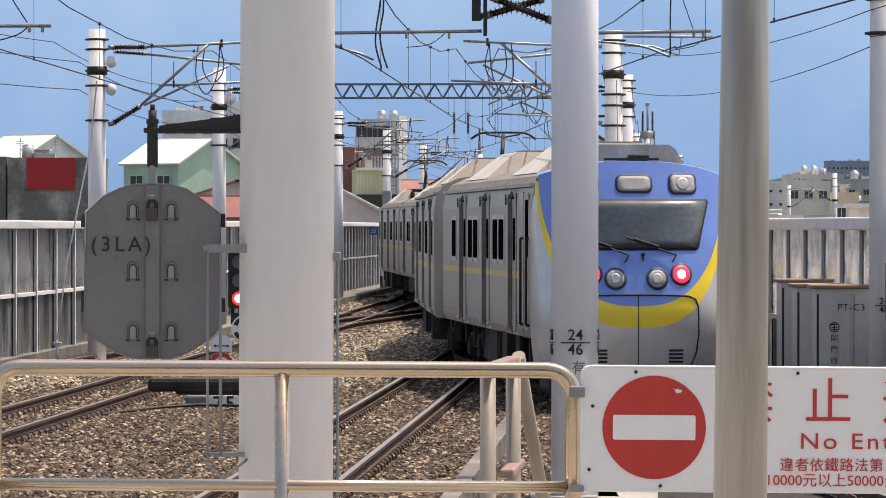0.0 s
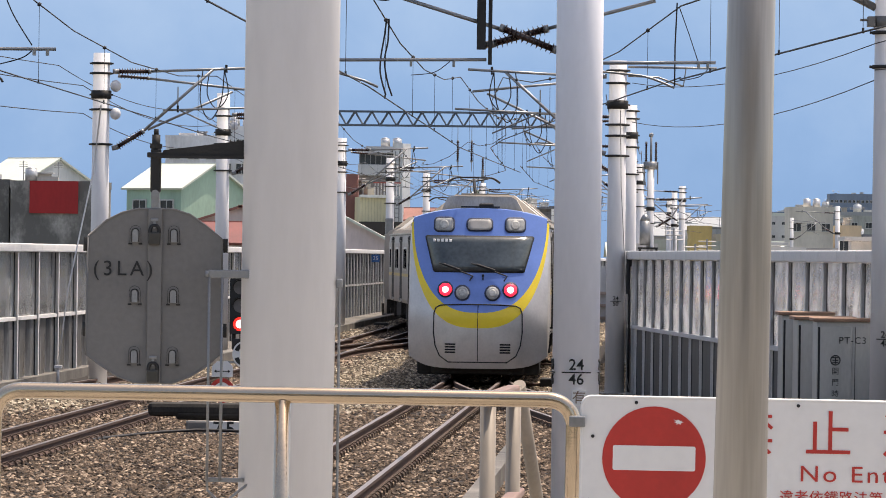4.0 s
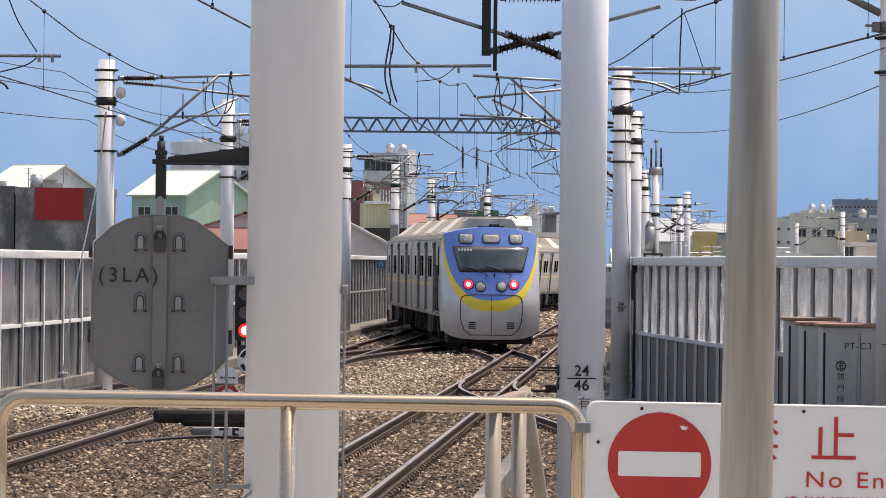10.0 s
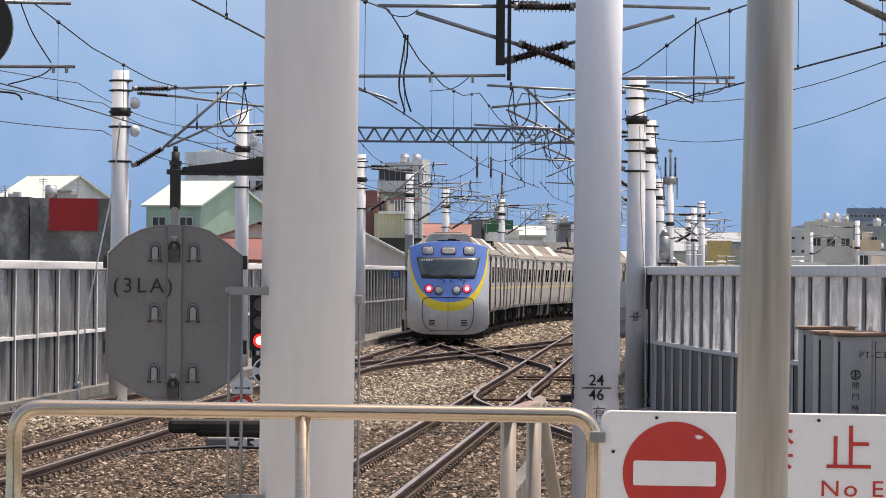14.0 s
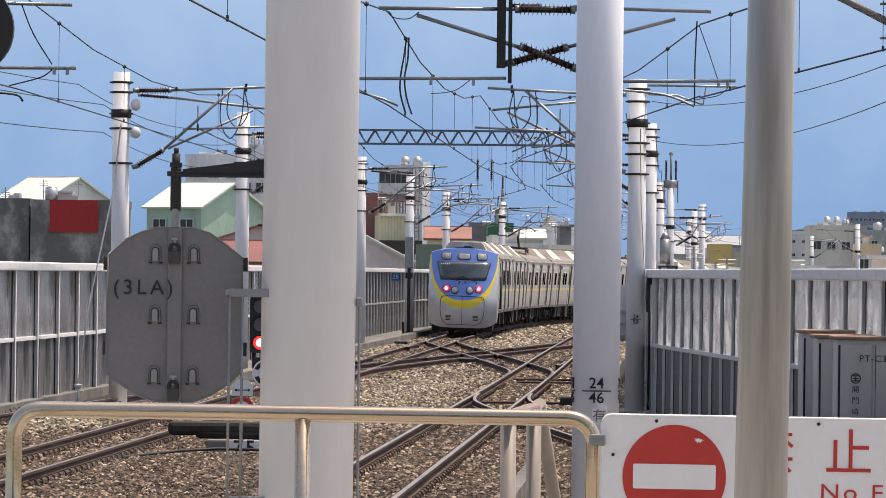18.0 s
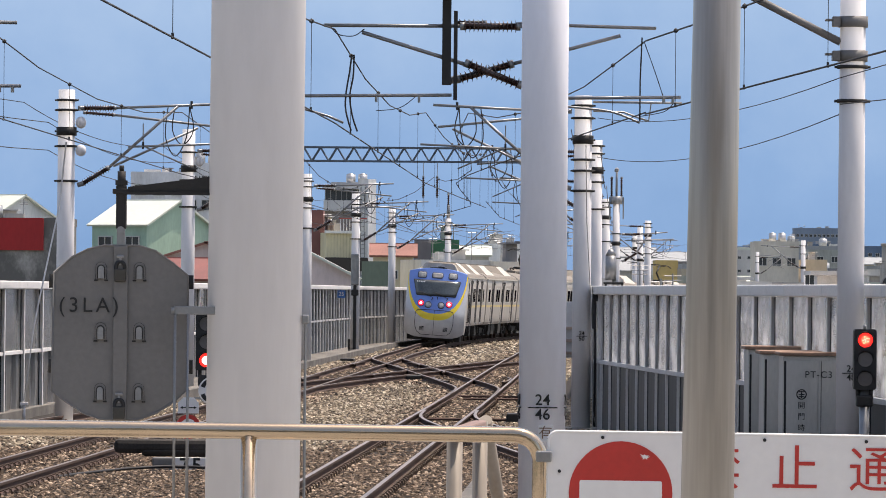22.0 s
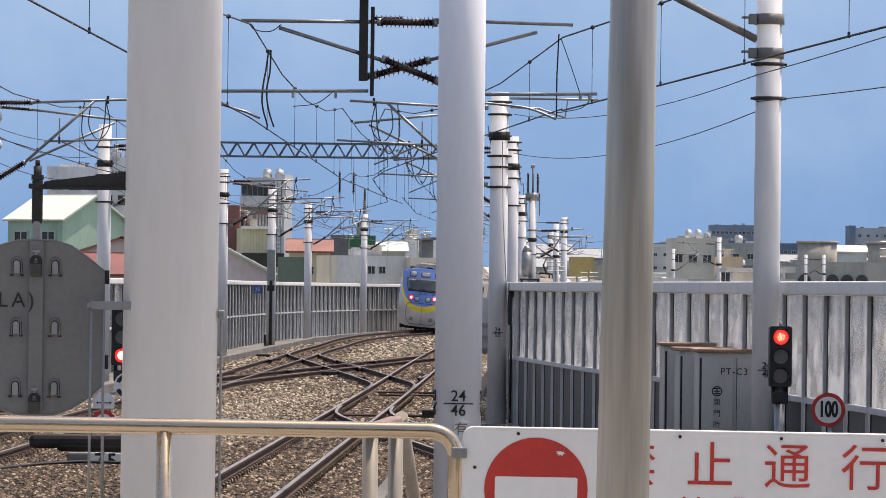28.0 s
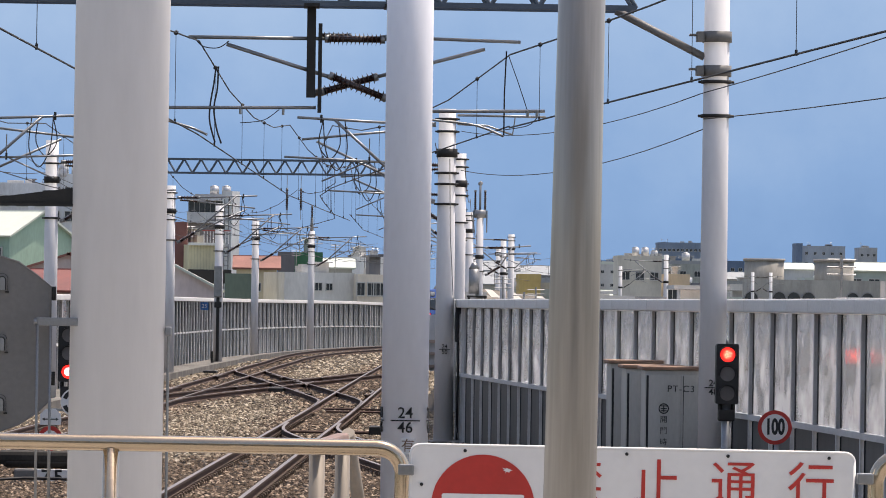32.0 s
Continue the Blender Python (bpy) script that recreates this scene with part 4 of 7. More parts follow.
    for x, red in ((-0.675, True), (-0.325, False), (0.29, False), (0.655, True)):
        z = 1.88 if red else 1.815
        bm = bmesh.new()
        patch(bm, ring_outline(0.165), 0.014, 0.04, cx=x, cz=z)
        rim = part("lamp_rim", bm, M["lamp_rim"], upper)
        bm = bmesh.new()
        patch(bm, ring_outline(0.130), 0.020, 0.03, cx=x, cz=z)
        part("tail_lamp" if red else "head_lamp", bm, M["red_lamp"] if red else M["headlamp"], rim, "glowing red tail lamp" if red else "")
        bm = bmesh.new()
        patch(bm, ring_outline(0.068 if red else 0.08), 0.025, 0.03, cx=x, cz=z)
        part("lamp_core", bm, M["red_core"] if red else M["reflector"], rim)
    # coupler hatch outline, seam, vents
    bm = bmesh.new()
    outline = [(-0.77, 1.555), (-0.86, 1.51), (-0.90, 1.40), (-0.905, 1.0), (-0.87, 0.74), (-0.78, 0.53), (-0.60, 0.40)]
    outline = outline + [(-x, z) for x, z in outline[::-1]]
    bent(bm, [(x, face_y(x, z) - 0.004, z) for x, z in outline], 0.014, 5)
    bent(bm, [(x, face_y(x, z) - 0.006, z) for x, z in ((-0.77, 1.555), (-0.6, 1.568), (-0.4, 1.575), (-0.2, 1.578), (0, 1.578), (0.2, 1.578), (0.4, 1.575), (0.6, 1.568), (0.77, 1.555))], 0.015, 5)
    bent(bm, [(0, face_y(0, z) - 0.002, z) for z in (1.57, 1.4, 1.2, 0.9, 0.6, 0.42)], 0.008, 5)
    bent(bm, [(x, face_y(x, 0.40) - 0.004, 0.40) for x in (-0.6, -0.3, 0, 0.3, 0.6)], 0.012, 5)
    part("hatch_seam", bm, M["rubber"], nose)
    for x in (-0.56, 0.56):
        bm = bmesh.new()
        for z in (0.60, 0.655, 0.71, 0.765):
            patch(bm, rounded(0.22, 0.032, 0.012, 2), 0.006, 0.02, cx=x, cz=z)
        part("vent", bm, M["rubber"], nose)
    # car number, drawn as plain bars
    for k in range(5):
        bm = bmesh.new()
        patch(bm, rounded(0.055, 0.06, 0.01, 2), 0.03, 0.01, cx=-0.93 + 0.085 * k, cz=2.88)
        part("number_bar", bm, M["sign_white"], upper)
    # snow guard and coupler; the low dark boxes also fill in shade under the nose
    bm = bmesh.new()
    box(bm, (0, 1.35, 0.34), (2.5, 1.6, 0.40), bevel=0.05)
    box(bm, (0, 0.62, 0.24), (1.9, 0.5, 0.18), bevel=0.05)
    tube(bm, (0, 0.1, 0.62), (0, 1.4, 0.62), 0.12, 10)
    guard = part("snow_guard", bm, M["under"], car)
    # dusty block and antenna on the roof behind the cab
    bm = bmesh.new()
    slab(bm, [(-0.82, 3.5), (-0.72, 3.74), (-0.62, 3.80), (0.62, 3.80), (0.72, 3.74), (0.86, 3.5)], 1.5, 2.6)
    block = part("roof_block", bm, M["tarp"], car, "dusty beige roof block")
    bm = bmesh.new()
    box(bm, (0.12, 1.1, 3.60), (0.3, 0.3, 0.1), bevel=0.03)
    box(bm, (0, 0.95, 3.575), (0.8, 0.2, 0.03))
    aerial = part("antenna", bm, M["rubber"], car)
    # the cab's front stands at the body's rear end
    for o in (nose, band, upper, guard, block, aerial):
        o.matrix_basis = Matrix.Translation((0, -9.95, 0))
    return car


def train():
    cars = [cab_car()]
    first = plain_car(11)
    cars.append(first)
    pan = plain_car(12, True)
    cars.append(pan)
    for k in range(5):
        cars.append(copy_thing(pan if k == 2 else first, Matrix()))
    return cars


TRAIN = train()


def tail_at(t):
    """How far along the line the cab's front is."""
    return 72.8 + 7.1 * t + 0.0105 * t * t


def car_pose(front, k):
    """The pose of car k of the train, whose rear end is at s = front: its bogies stay on the track."""
    mid = front + (9.95 if not k else 9.25 + 18.9 * k)
    a, b = mid - 6.6, mid + (6.1 if not k else 6.6)
    (x0, y0, _), (x1, y1, _) = plan(a, off_train(a)), plan(b, off_train(b))
    z0, z1 = grade(a), grade(b)
    lean = cant(mid)
    turn = Matrix.Rotation(-math.atan2(x1 - x0, y1 - y0), 4, "Z") @ Matrix.Rotation(math.atan2(z1 - z0, b - a), 4, "X") @ Matrix.Rotation(lean, 4, "Y")
    k = (mid - a) / (b - a)
    return Matrix.Translation((x0 + (x1 - x0) * k, y0 + (y1 - y0) * k, z0 + (z1 - z0) * k + lean * 0.566)) @ turn


def motions():
    for k, car in enumerate(TRAIN):
        walk(car, [(t / 2, car_pose(tail_at(t / 2), k)) for t in range(65)])


# ---- platform end: columns, railing, sign ----
def platform_end():
    pole = thing("grey_pole", pose(0, 0, 0), "grey-beige painted steel pole on the platform", "pole")
    bm = bmesh.new()
    tube(bm, (0.652, 11.1, 1.02), (0.688, 11.1, 4.3), 0.0655, 40, r2=0.0468)
    part("shaft", bm, M["grey_pole"], pole)
    bm = bmesh.new()
    box(bm, (0.652, 11.1, 1.03), (0.3, 0.3, 0.025), bevel=0.004)
    part("base_plate", bm, M["grey_pole"], pole)
    column = thing("white_column", pose(0, 0, 0), "thick white painted round column beyond the platform railing", "column")
    bm = bmesh.new()
    tube(bm, (-0.69, 21.6, -0.3), (-0.655, 21.6, 8.6), 0.2045, 64, r2=0.206)
    part("shaft", bm, M["white_pole"], column)
    bm = bmesh.new()
    box(bm, (-0.69, 21.6, -0.22), (0.8, 0.8, 0.2), bevel=0.02)
    part("footing", bm, M["concrete"], column)
    bm = bmesh.new()
    tube(bm, (-0.458, 21.6, -0.2), (-0.458, 21.6, 2.44), 0.007, 6)
    box(bm, (-0.458, 21.57, 2.43), (0.03, 0.03, 0.04), bevel=0.006)
    part("conduit", bm, M["galv"], column)
    # bracket rods on the column's other side
    bm = bmesh.new()
    box(bm, (-0.935, 21.5, 2.465), (0.18, 0.04, 0.036), bevel=0.004)
    tube(bm, (-1.02, 21.48, 2.465), (-1.035, 21.48, 2.465), 0.014, 8)
    box(bm, (-0.94, 21.5, 1.575), (0.16, 0.03, 0.018))
    part("bracket", bm, M["galv"], column)
    for x in (-1.018, -0.962):
        bm = bmesh.new()
        tube(bm, (x, 21.48, 1.57), (x, 21.48, 2.45), 0.006, 8)
        part("rod", bm, M["galv"], column)
    bm = bmesh.new()
    bent(bm, [(-1.018, 21.48, 1.57), (-1.015, 21.48, 1.53), (-0.95, 21.48, 1.47), (-0.89, 21.48, 1.52), (-0.84, 21.48, 1.56)], 0.006, 6)
    part("stay", bm, M["galv"], column)


def arch(x, z, half, low, spring):
    """An upright outline with a round top, anticlockwise from its lower left corner."""
    return [(x - half, z + low), (x + half, z + low)] + [(x + half * math.cos(math.pi * j / 8), z + spring + half * math.sin(math.pi * j / 8)) for j in range(9)]


def board():
    """The hanging grey board, seen from behind, on its tapered arm."""
    b = thing("signal_board", pose(-1.262, 21.6, 2.366), "grey octagonal steel board with padlocks hung from a black arm", "signal board")
    k = 21.6 / 8800
    shape = [(-118, 105), (-86, 133), (-58, 147), (-30, 154), (32, 154), (62, 145), (92, 124), (120, 102), (121, -100), (98, -121), (66, -142), (34, -154), (-32, -154), (-64, -143), (-96, -122), (-120, -105)]
    bm = bmesh.new()
    slab(bm, [(x * k, z * k) for x, z in shape], -0.02, 0.02)
    part("plate", bm, M["disc"], b)
    bm = bmesh.new()
    bent(bm, [(x * k * 0.997, -0.02, z * k * 0.997) for x, z in shape + shape[:1]], 0.005, 5)
    part("edge_bead", bm, M["disc"], b)
    bm = bmesh.new()
    box(bm, (0.002, -0.03, 0), (0.062, 0.016, 0.752), bevel=0.004)
    part("strap", bm, M["disc"], b)
    for x in (-34, 34):
        for z in (109, 2, -105):
            bm = bmesh.new()
            slab(bm, arch(x * k, z * k, 0.023, -0.038, 0.014), -0.027, -0.02)
            hood = part("hood", bm, M["disc"], b)
            bm = bmesh.new()
            slab(bm, arch(x * k, z * k, 0.0125, -0.034, 0.008), -0.040, -0.026)
            part("slot", bm, M["galv"], hood)
            bm = bmesh.new()
            line = arch(x * k, z * k, 0.0155, -0.034, 0.009)
            bent(bm, [(a, -0.034, c) for a, c in line[1:] + line[:1]], 0.0018, 5)
            line = arch(x * k, z * k, 0.0235, -0.038, 0.014)
            bent(bm, [(a, -0.024, c) for a, c in line[1:] + line[:1]], 0.0011, 5)
            for dx in (-0.022, 0.022):
                box(bm, (x * k + dx, -0.024, z * k - 0.042), (0.016, 0.008, 0.007))
            part("rim", bm, M["iron"], hood)
    for z in (101, -142):
        bm = bmesh.new()
        box(bm, (0, -0.042, z * k), (0.052, 0.024, 0.058), bevel=0.008)
        lock = part("padlock", bm, M["lock"], b, "olive-grey padlock with a black shackle")
        bm = bmesh.new()
        bent(bm, eased([(-0.019, -0.042, z * k + 0.025), (-0.018, -0.042, z * k + 0.043), (-0.009, -0.042, z * k + 0.056), (0.009, -0.042, z * k + 0.056), (0.018, -0.042, z * k + 0.043), (0.019, -0.042, z * k + 0.025)], 3), 0.0085, 8)
        part("shackle", bm, M["black"], lock)
        bm = bmesh.new()
        box(bm, (0, -0.04, z * k + 0.066), (0.012, 0.012, 0.044), bevel=0.004)
        box(bm, (0, -0.041, z * k + 0.082), (0.034, 0.012, 0.014), bevel=0.005)
        part("hasp", bm, M["galv"], lock)
    for z in (90, -60):
        for x in (-0.298, 0.305):
            bm = bmesh.new()
            tube(bm, (x, -0.01, z * k - 0.03), (x, -0.01, z * k + 0.03), 0.012, 8)
            part("hinge", bm, M["iron"], b)
    letters("marking", "(3LA", 0.092, Matrix.Translation((-0.268, -0.0225, 0.115)), M["black"], b, align="LEFT", space=1.3)
    letters("marking", ")", 0.094, Matrix.Translation((-0.033, -0.0395, 0.115)), M["black"], b, align="LEFT")
    # hanger and arm
    bm = bmesh.new()
    box(bm, (0, -0.012, 0.41), (0.036, 0.02, 0.16), bevel=0.004)
    tube(bm, (-0.0, -0.04, 0.445), (0, 0.03, 0.445), 0.016, 10)
    for z in (0.36, 0.40):
        tube(bm, (-0.0, -0.035, z), (0, 0.0, z), 0.008, 8)
    part("hanger_link", bm, M["galv"], b)
    bm = bmesh.new()
    box(bm, (0, 0, 0.545), (0.046, 0.05, 0.2), bevel=0.012)
    tube(bm, (0, 0, 0.62), (0, 0, 0.70), 0.018, 12)
    tube(bm, (0, 0, 0.64), (0, 0, 0.66), 0.030, 6)
    tube(bm, (0, 0, 0.70), (0, 0, 0.725), 0.011, 10)
    box(bm, (0, 0, 0.612), (0.075, 0.06, 0.022), bevel=0.004)
    part("hanger", bm, M["iron"], b)
    bm = bmesh.new()
    slab(bm, [(0.03, 0.606), (0.03, 0.632), (0.39, 0.68), (0.39, 0.606)], -0.03, 0.03)
    box(bm, (0.20, -0.034, 0.604), (0.38, 0.02, 0.012))
    part("arm", bm, M["iron"], b)


def round_signal():
    """The black target of a signal, seen from behind."""
    g = thing("round_signal", pose(-2.18, 21.6, 3.60), "round black signal target on a post", "railway signal")
    bm = bmesh.new()
    slab(bm, ring_outline(0.206, 40), -0.03, 0.03)
    part("target", bm, M["black"], g)
    bm = bmesh.new()
    box(bm, (0, -0.1, 0), (0.2, 0.16, 0.26), bevel=0.03)
    part("lamp_case", bm, M["black"], g)
    bm = bmesh.new()
    tube(bm, (-0.05, 0.06, -3.85), (-0.05, 0.06, 0.15), 0.05, 12)
    part("post", bm, M["galv"], g)


def corner_tube(bm, pts, r, bend, n=14):
    """A tube through corner points, each corner bent round."""
    pts = [Vector(p) for p in pts]
    line = [pts[0]]
    for a, b, c in zip(pts, pts[1:], pts[2:]):
        p, q = b + (a - b).normalized() * bend, b + (c - b).normalized() * bend
        for k in range(9):
            t = k / 8
            line.append((1 - t) ** 2 * p + 2 * t * (1 - t) * b.lerp((p + q) / 2, 0.14) + t * t * q)
    line.append(pts[-1])
    return bent(bm, line, r, n)


def railing(x0, x1, mid, label):
    f = thing("platform_railing", pose(0, 15.7, 1.0165, 0, 0.3, 0), label, "railing", "platform railings")
    bm = bmesh.new()
    corner_tube(bm, [(x0, 0, 0), (x0, 0, 1.091), (x1, 0, 1.091), (x1, 0, 0)], 0.0257, 0.085)
    part("frame_tube", bm, M["stainless"], f, "bent stainless steel tube")
    for z in (0.722, 0.36):
        bm = bmesh.new()
        tube(bm, (x0 + 0.02, 0, z), (x1 - 0.02, 0, z), 0.019, 16)
        part("cross_rail", bm, M["stainless"], f)
    for x in mid:
        bm = bmesh.new()
        tube(bm, (x, 0, 0), (x, 0, 1.075), 0.025, 16)
        part("post", bm, M["stainless"], f)
    for x in [x0, x1, *mid]:
        bm = bmesh.new()
        tube(bm, (x, 0, 0), (x, 0, 0.012), 0.06, 20)
        part("flange", bm, M["stainless"], f)
    return f


def side_railing():
    """The railing that runs away along the platform's end steps."""
    f = thing("stair_railing", pose(0, 0, 0), "stainless railing with pink rubber end caps beyond the platform end", "railing")
    for x, y in ((0.149, 16.6), (0.248, 17.6)):
        bm = bmesh.new()
        tube(bm, (x, y, 0.6), (x, y, 2.10), 0.0265, 16)
        part("post", bm, BROWN, f)
    bm = bmesh.new()
    tube(bm, (0.268, 17.7, 2.10), (0.43, 18.6, 1.2), 0.024, 16)
    part("brace", bm, BROWN, f)
    for a, b in (((0.15, 16.55, 2.085), (0.245, 17.6, 2.088)), ((0.22, 17.1, 1.69), (0.27, 17.9, 1.73))):
        bm = bmesh.new()
        p, q = Vector(a), Vector(b)
        box(bm, (p + q) / 2, (0.05, (q - p).length + 0.04, 0.03), bevel=0.008, turn=Matrix.Rotation(-math.atan2(q.x - p.x, q.y - p.y), 4, "Z"))
        part("end_cap", bm, PINK, f, "pinkish rubber sleeve")
    bm = bmesh.new()
    box(bm, (0.3, 17.4, 0.3), (0.7, 2.8, 0.6), bevel=0.02)
    tagged(part("step_block", bm, M["concrete"]), "concrete block at the end of the platform", "block", kind="structure")


BROWN = material("dull_brown_steel", (0.30, 0.255, 0.205), 0.5, metal=0.15, vary=0.15, scale=5, dirt=0.3, dirt_scale=4, stretch=(1, 1, 0.2))
PINK = material("pink_rubber", (0.27, 0.18, 0.155), 0.75, vary=0.12)


def no_entry_sign():
    s = thing("no_entry_sign", pose(1.135, 15.66, 1.9195, 0, 0.42, 0), "white no entry sign with red disc and Chinese words", "sign")
    bm = bmesh.new()
    slab(bm, rounded(1.40, 0.388, 0.03), -0.004, 0.004)
    part("plate", bm, M["sign_white"], s)
    bm = bmesh.new()
    bent(bm, [(x, 0, z) for x, z in rounded(1.40, 0.388, 0.03) + rounded(1.40, 0.388, 0.03)[:1]], 0.006, 6)
    part("edge", bm, M["sign_white"], s)
    bm = bmesh.new()
    slab(bm, [(x - 0.471, z + 0.004) for x, z in ring_outline(0.163, 48)], -0.0065, -0.003)
    disc = part("disc", bm, M["sign_red"], s, "faded red disc")
    bm = bmesh.new()
    slab(bm, [(x - 0.471, z + 0.004) for x, z in rounded(0.26, 0.078, 0.006)], -0.009, -0.006)
    part("bar", bm, M["sign_white"], disc)
    bm = bmesh.new()
    slab(bm, [(-0.412, 0.127), (-0.402, 0.124), (-0.397, 0.127), (-0.391, 0.1225), (-0.385, 0.1245), (-0.387, 0.120), (-0.379, 0.1195), (-0.388, 0.1165), (-0.390, 0.111), (-0.396, 0.115), (-0.403, 0.1105), (-0.401, 0.1165), (-0.410, 0.1185), (-0.404, 0.1205)], -0.009, -0.006)
    part("scratch", bm, M["sign_white"], disc, "worn white scratch")
    for n, c in enumerate("禁止通行"):
        letters("word", c, 0.155, Matrix.Translation((-0.168 + 0.2445 * n, -0.005, 0.080)), M["sign_red"], s)
    letters("word", "No Entry", 0.072, Matrix.Translation((-0.014, -0.005, -0.038)) @ Matrix.Diagonal((1.17, 1, 1, 1)), M["sign_red"], s, align="LEFT", space=1.2)
    letters("word", "違者依鐵路法第", 0.046, Matrix.Translation((-0.075, -0.005, -0.113)), M["sign_red"], s, align="LEFT", space=1.04)
    letters("word", "10000元以上50000元", 0.046, Matrix.Translation((-0.12, -0.005, -0.161)), M["sign_red"], s, align="LEFT", space=1.02)
    bm = bmesh.new()
    for z in (-0.113, -0.161):
        for n in range(6):
            box(bm, (0.335 + 0.049 * n, -0.005, z), (0.036, 0.002, 0.036))
    part("word_bars", bm, M["sign_red"], s)
    for x, z in ((-0.665, 0.07), (-0.675, -0.13), (-0.53, 0.178), (-0.02, 0.178), (0.30, 0.178), (0.62, 0.178), (-0.45, -0.18), (0.5, -0.18)):
        bm = bmesh.new()
        tube(bm, (x, -0.009, z), (x, 0.0, z), 0.0055, 10)
        part("screw", bm, M["black"], s)
    for x in (-0.715, 0.735):
        for z, tall in ((0.115, 0.035), (-0.19, 0.02)):
            bm = bmesh.new()
            box(bm, (x, 0.0, z), (0.05, 0.06, tall), bevel=0.005)
            part("clamp", bm, M["galv"], s)


platform_end()
board()
round_signal()
railing(-1.424, 0.407, (-0.514,), "brown-tinted stainless steel railing at the platform end")
railing(1.905, 3.4, (2.6,), "second stainless steel railing at the platform end")
side_railing()
no_entry_sign()


# ---- overhead line ----
def mast(x, y, top=6.65, r=0.235, numbers=None, label="white painted round overhead line mast with dark clamps", z0=-0.25, bands=(6.35, 6.15, 5.72, 5.42, 4.72), taper=0.88):
    m = thing("overhead_mast", pose(x, y, 0), label, "mast", "overhead line masts")
    bm = bmesh.new()
    tube(bm, (0, 0, z0), (0, 0, top), r, 28, r2=r * taper)
    part("shaft", bm, M["mast_white" if r > 0.23 else "white_pole"], m)
    bm = bmesh.new()
    box(bm, (0, 0, z0 + 0.06), (0.9, 0.9, 0.14), bevel=0.02)
    part("footing", bm, M["concrete"], m)
    for k, z in enumerate(bands):
        bm = bmesh.new()
        tall = 0.17 if k == 2 else 0.045
        tube(bm, (0, 0, z - tall / 2), (0, 0, z + tall / 2), r * 0.99 + 0.018, 28)
        tube(bm, (r + 0.05, 0, z), (-r - 0.05, 0, z), 0.018, 6)
        part("clamp", bm, M["iron"], m)
    if numbers:
        for n, (text, dz) in enumerate(zip(numbers, (NUM_S * 0.47, -NUM_S * 0.47))):
            for turn in (0, 84, -84) if r > 0.23 else (0,):
                letters("number", text, NUM_S, Matrix.Rotation(radians(turn), 4, "Z") @ Matrix.Translation((0, -r * 1.0 - 0.001, NUM_Z + dz)), M["black"], m, depth=0.006, bold=0.001)
        bm = bmesh.new()
        for turn in (0, 84, -84) if r > 0.23 else (0,):
            box(bm, Matrix.Rotation(radians(turn), 4, "Z") @ Vector((0, -r - 0.001, NUM_Z)), (NUM_S * 1.9, 0.012, 0.012), turn=Matrix.Rotation(radians(turn), 4, "Z"))
        part("number_line", bm, M["black"], m)
    return m


def insulator(bm, p, q, r=0.055, n=9, mat=1):
    """A ribbed insulator from p to q."""
    p, q = Vector(p), Vector(q)
    tube(bm, p, q, r * 0.5, 8, mat=mat)
    for a, b in ((-0.04, 0.05), (0.95, 1.04)):
        tube(bm, p.lerp(q, a), p.lerp(q, b), r * 0.62, 8, mat=0)
    for k in range(n):
        a = p.lerp(q, (k + 0.7) / (n + 0.4))
        b = p.lerp(q, (k + 1.0) / (n + 0.4))
        tube(bm, a, b, r, 10, r2=r * 0.55, mat=mat)


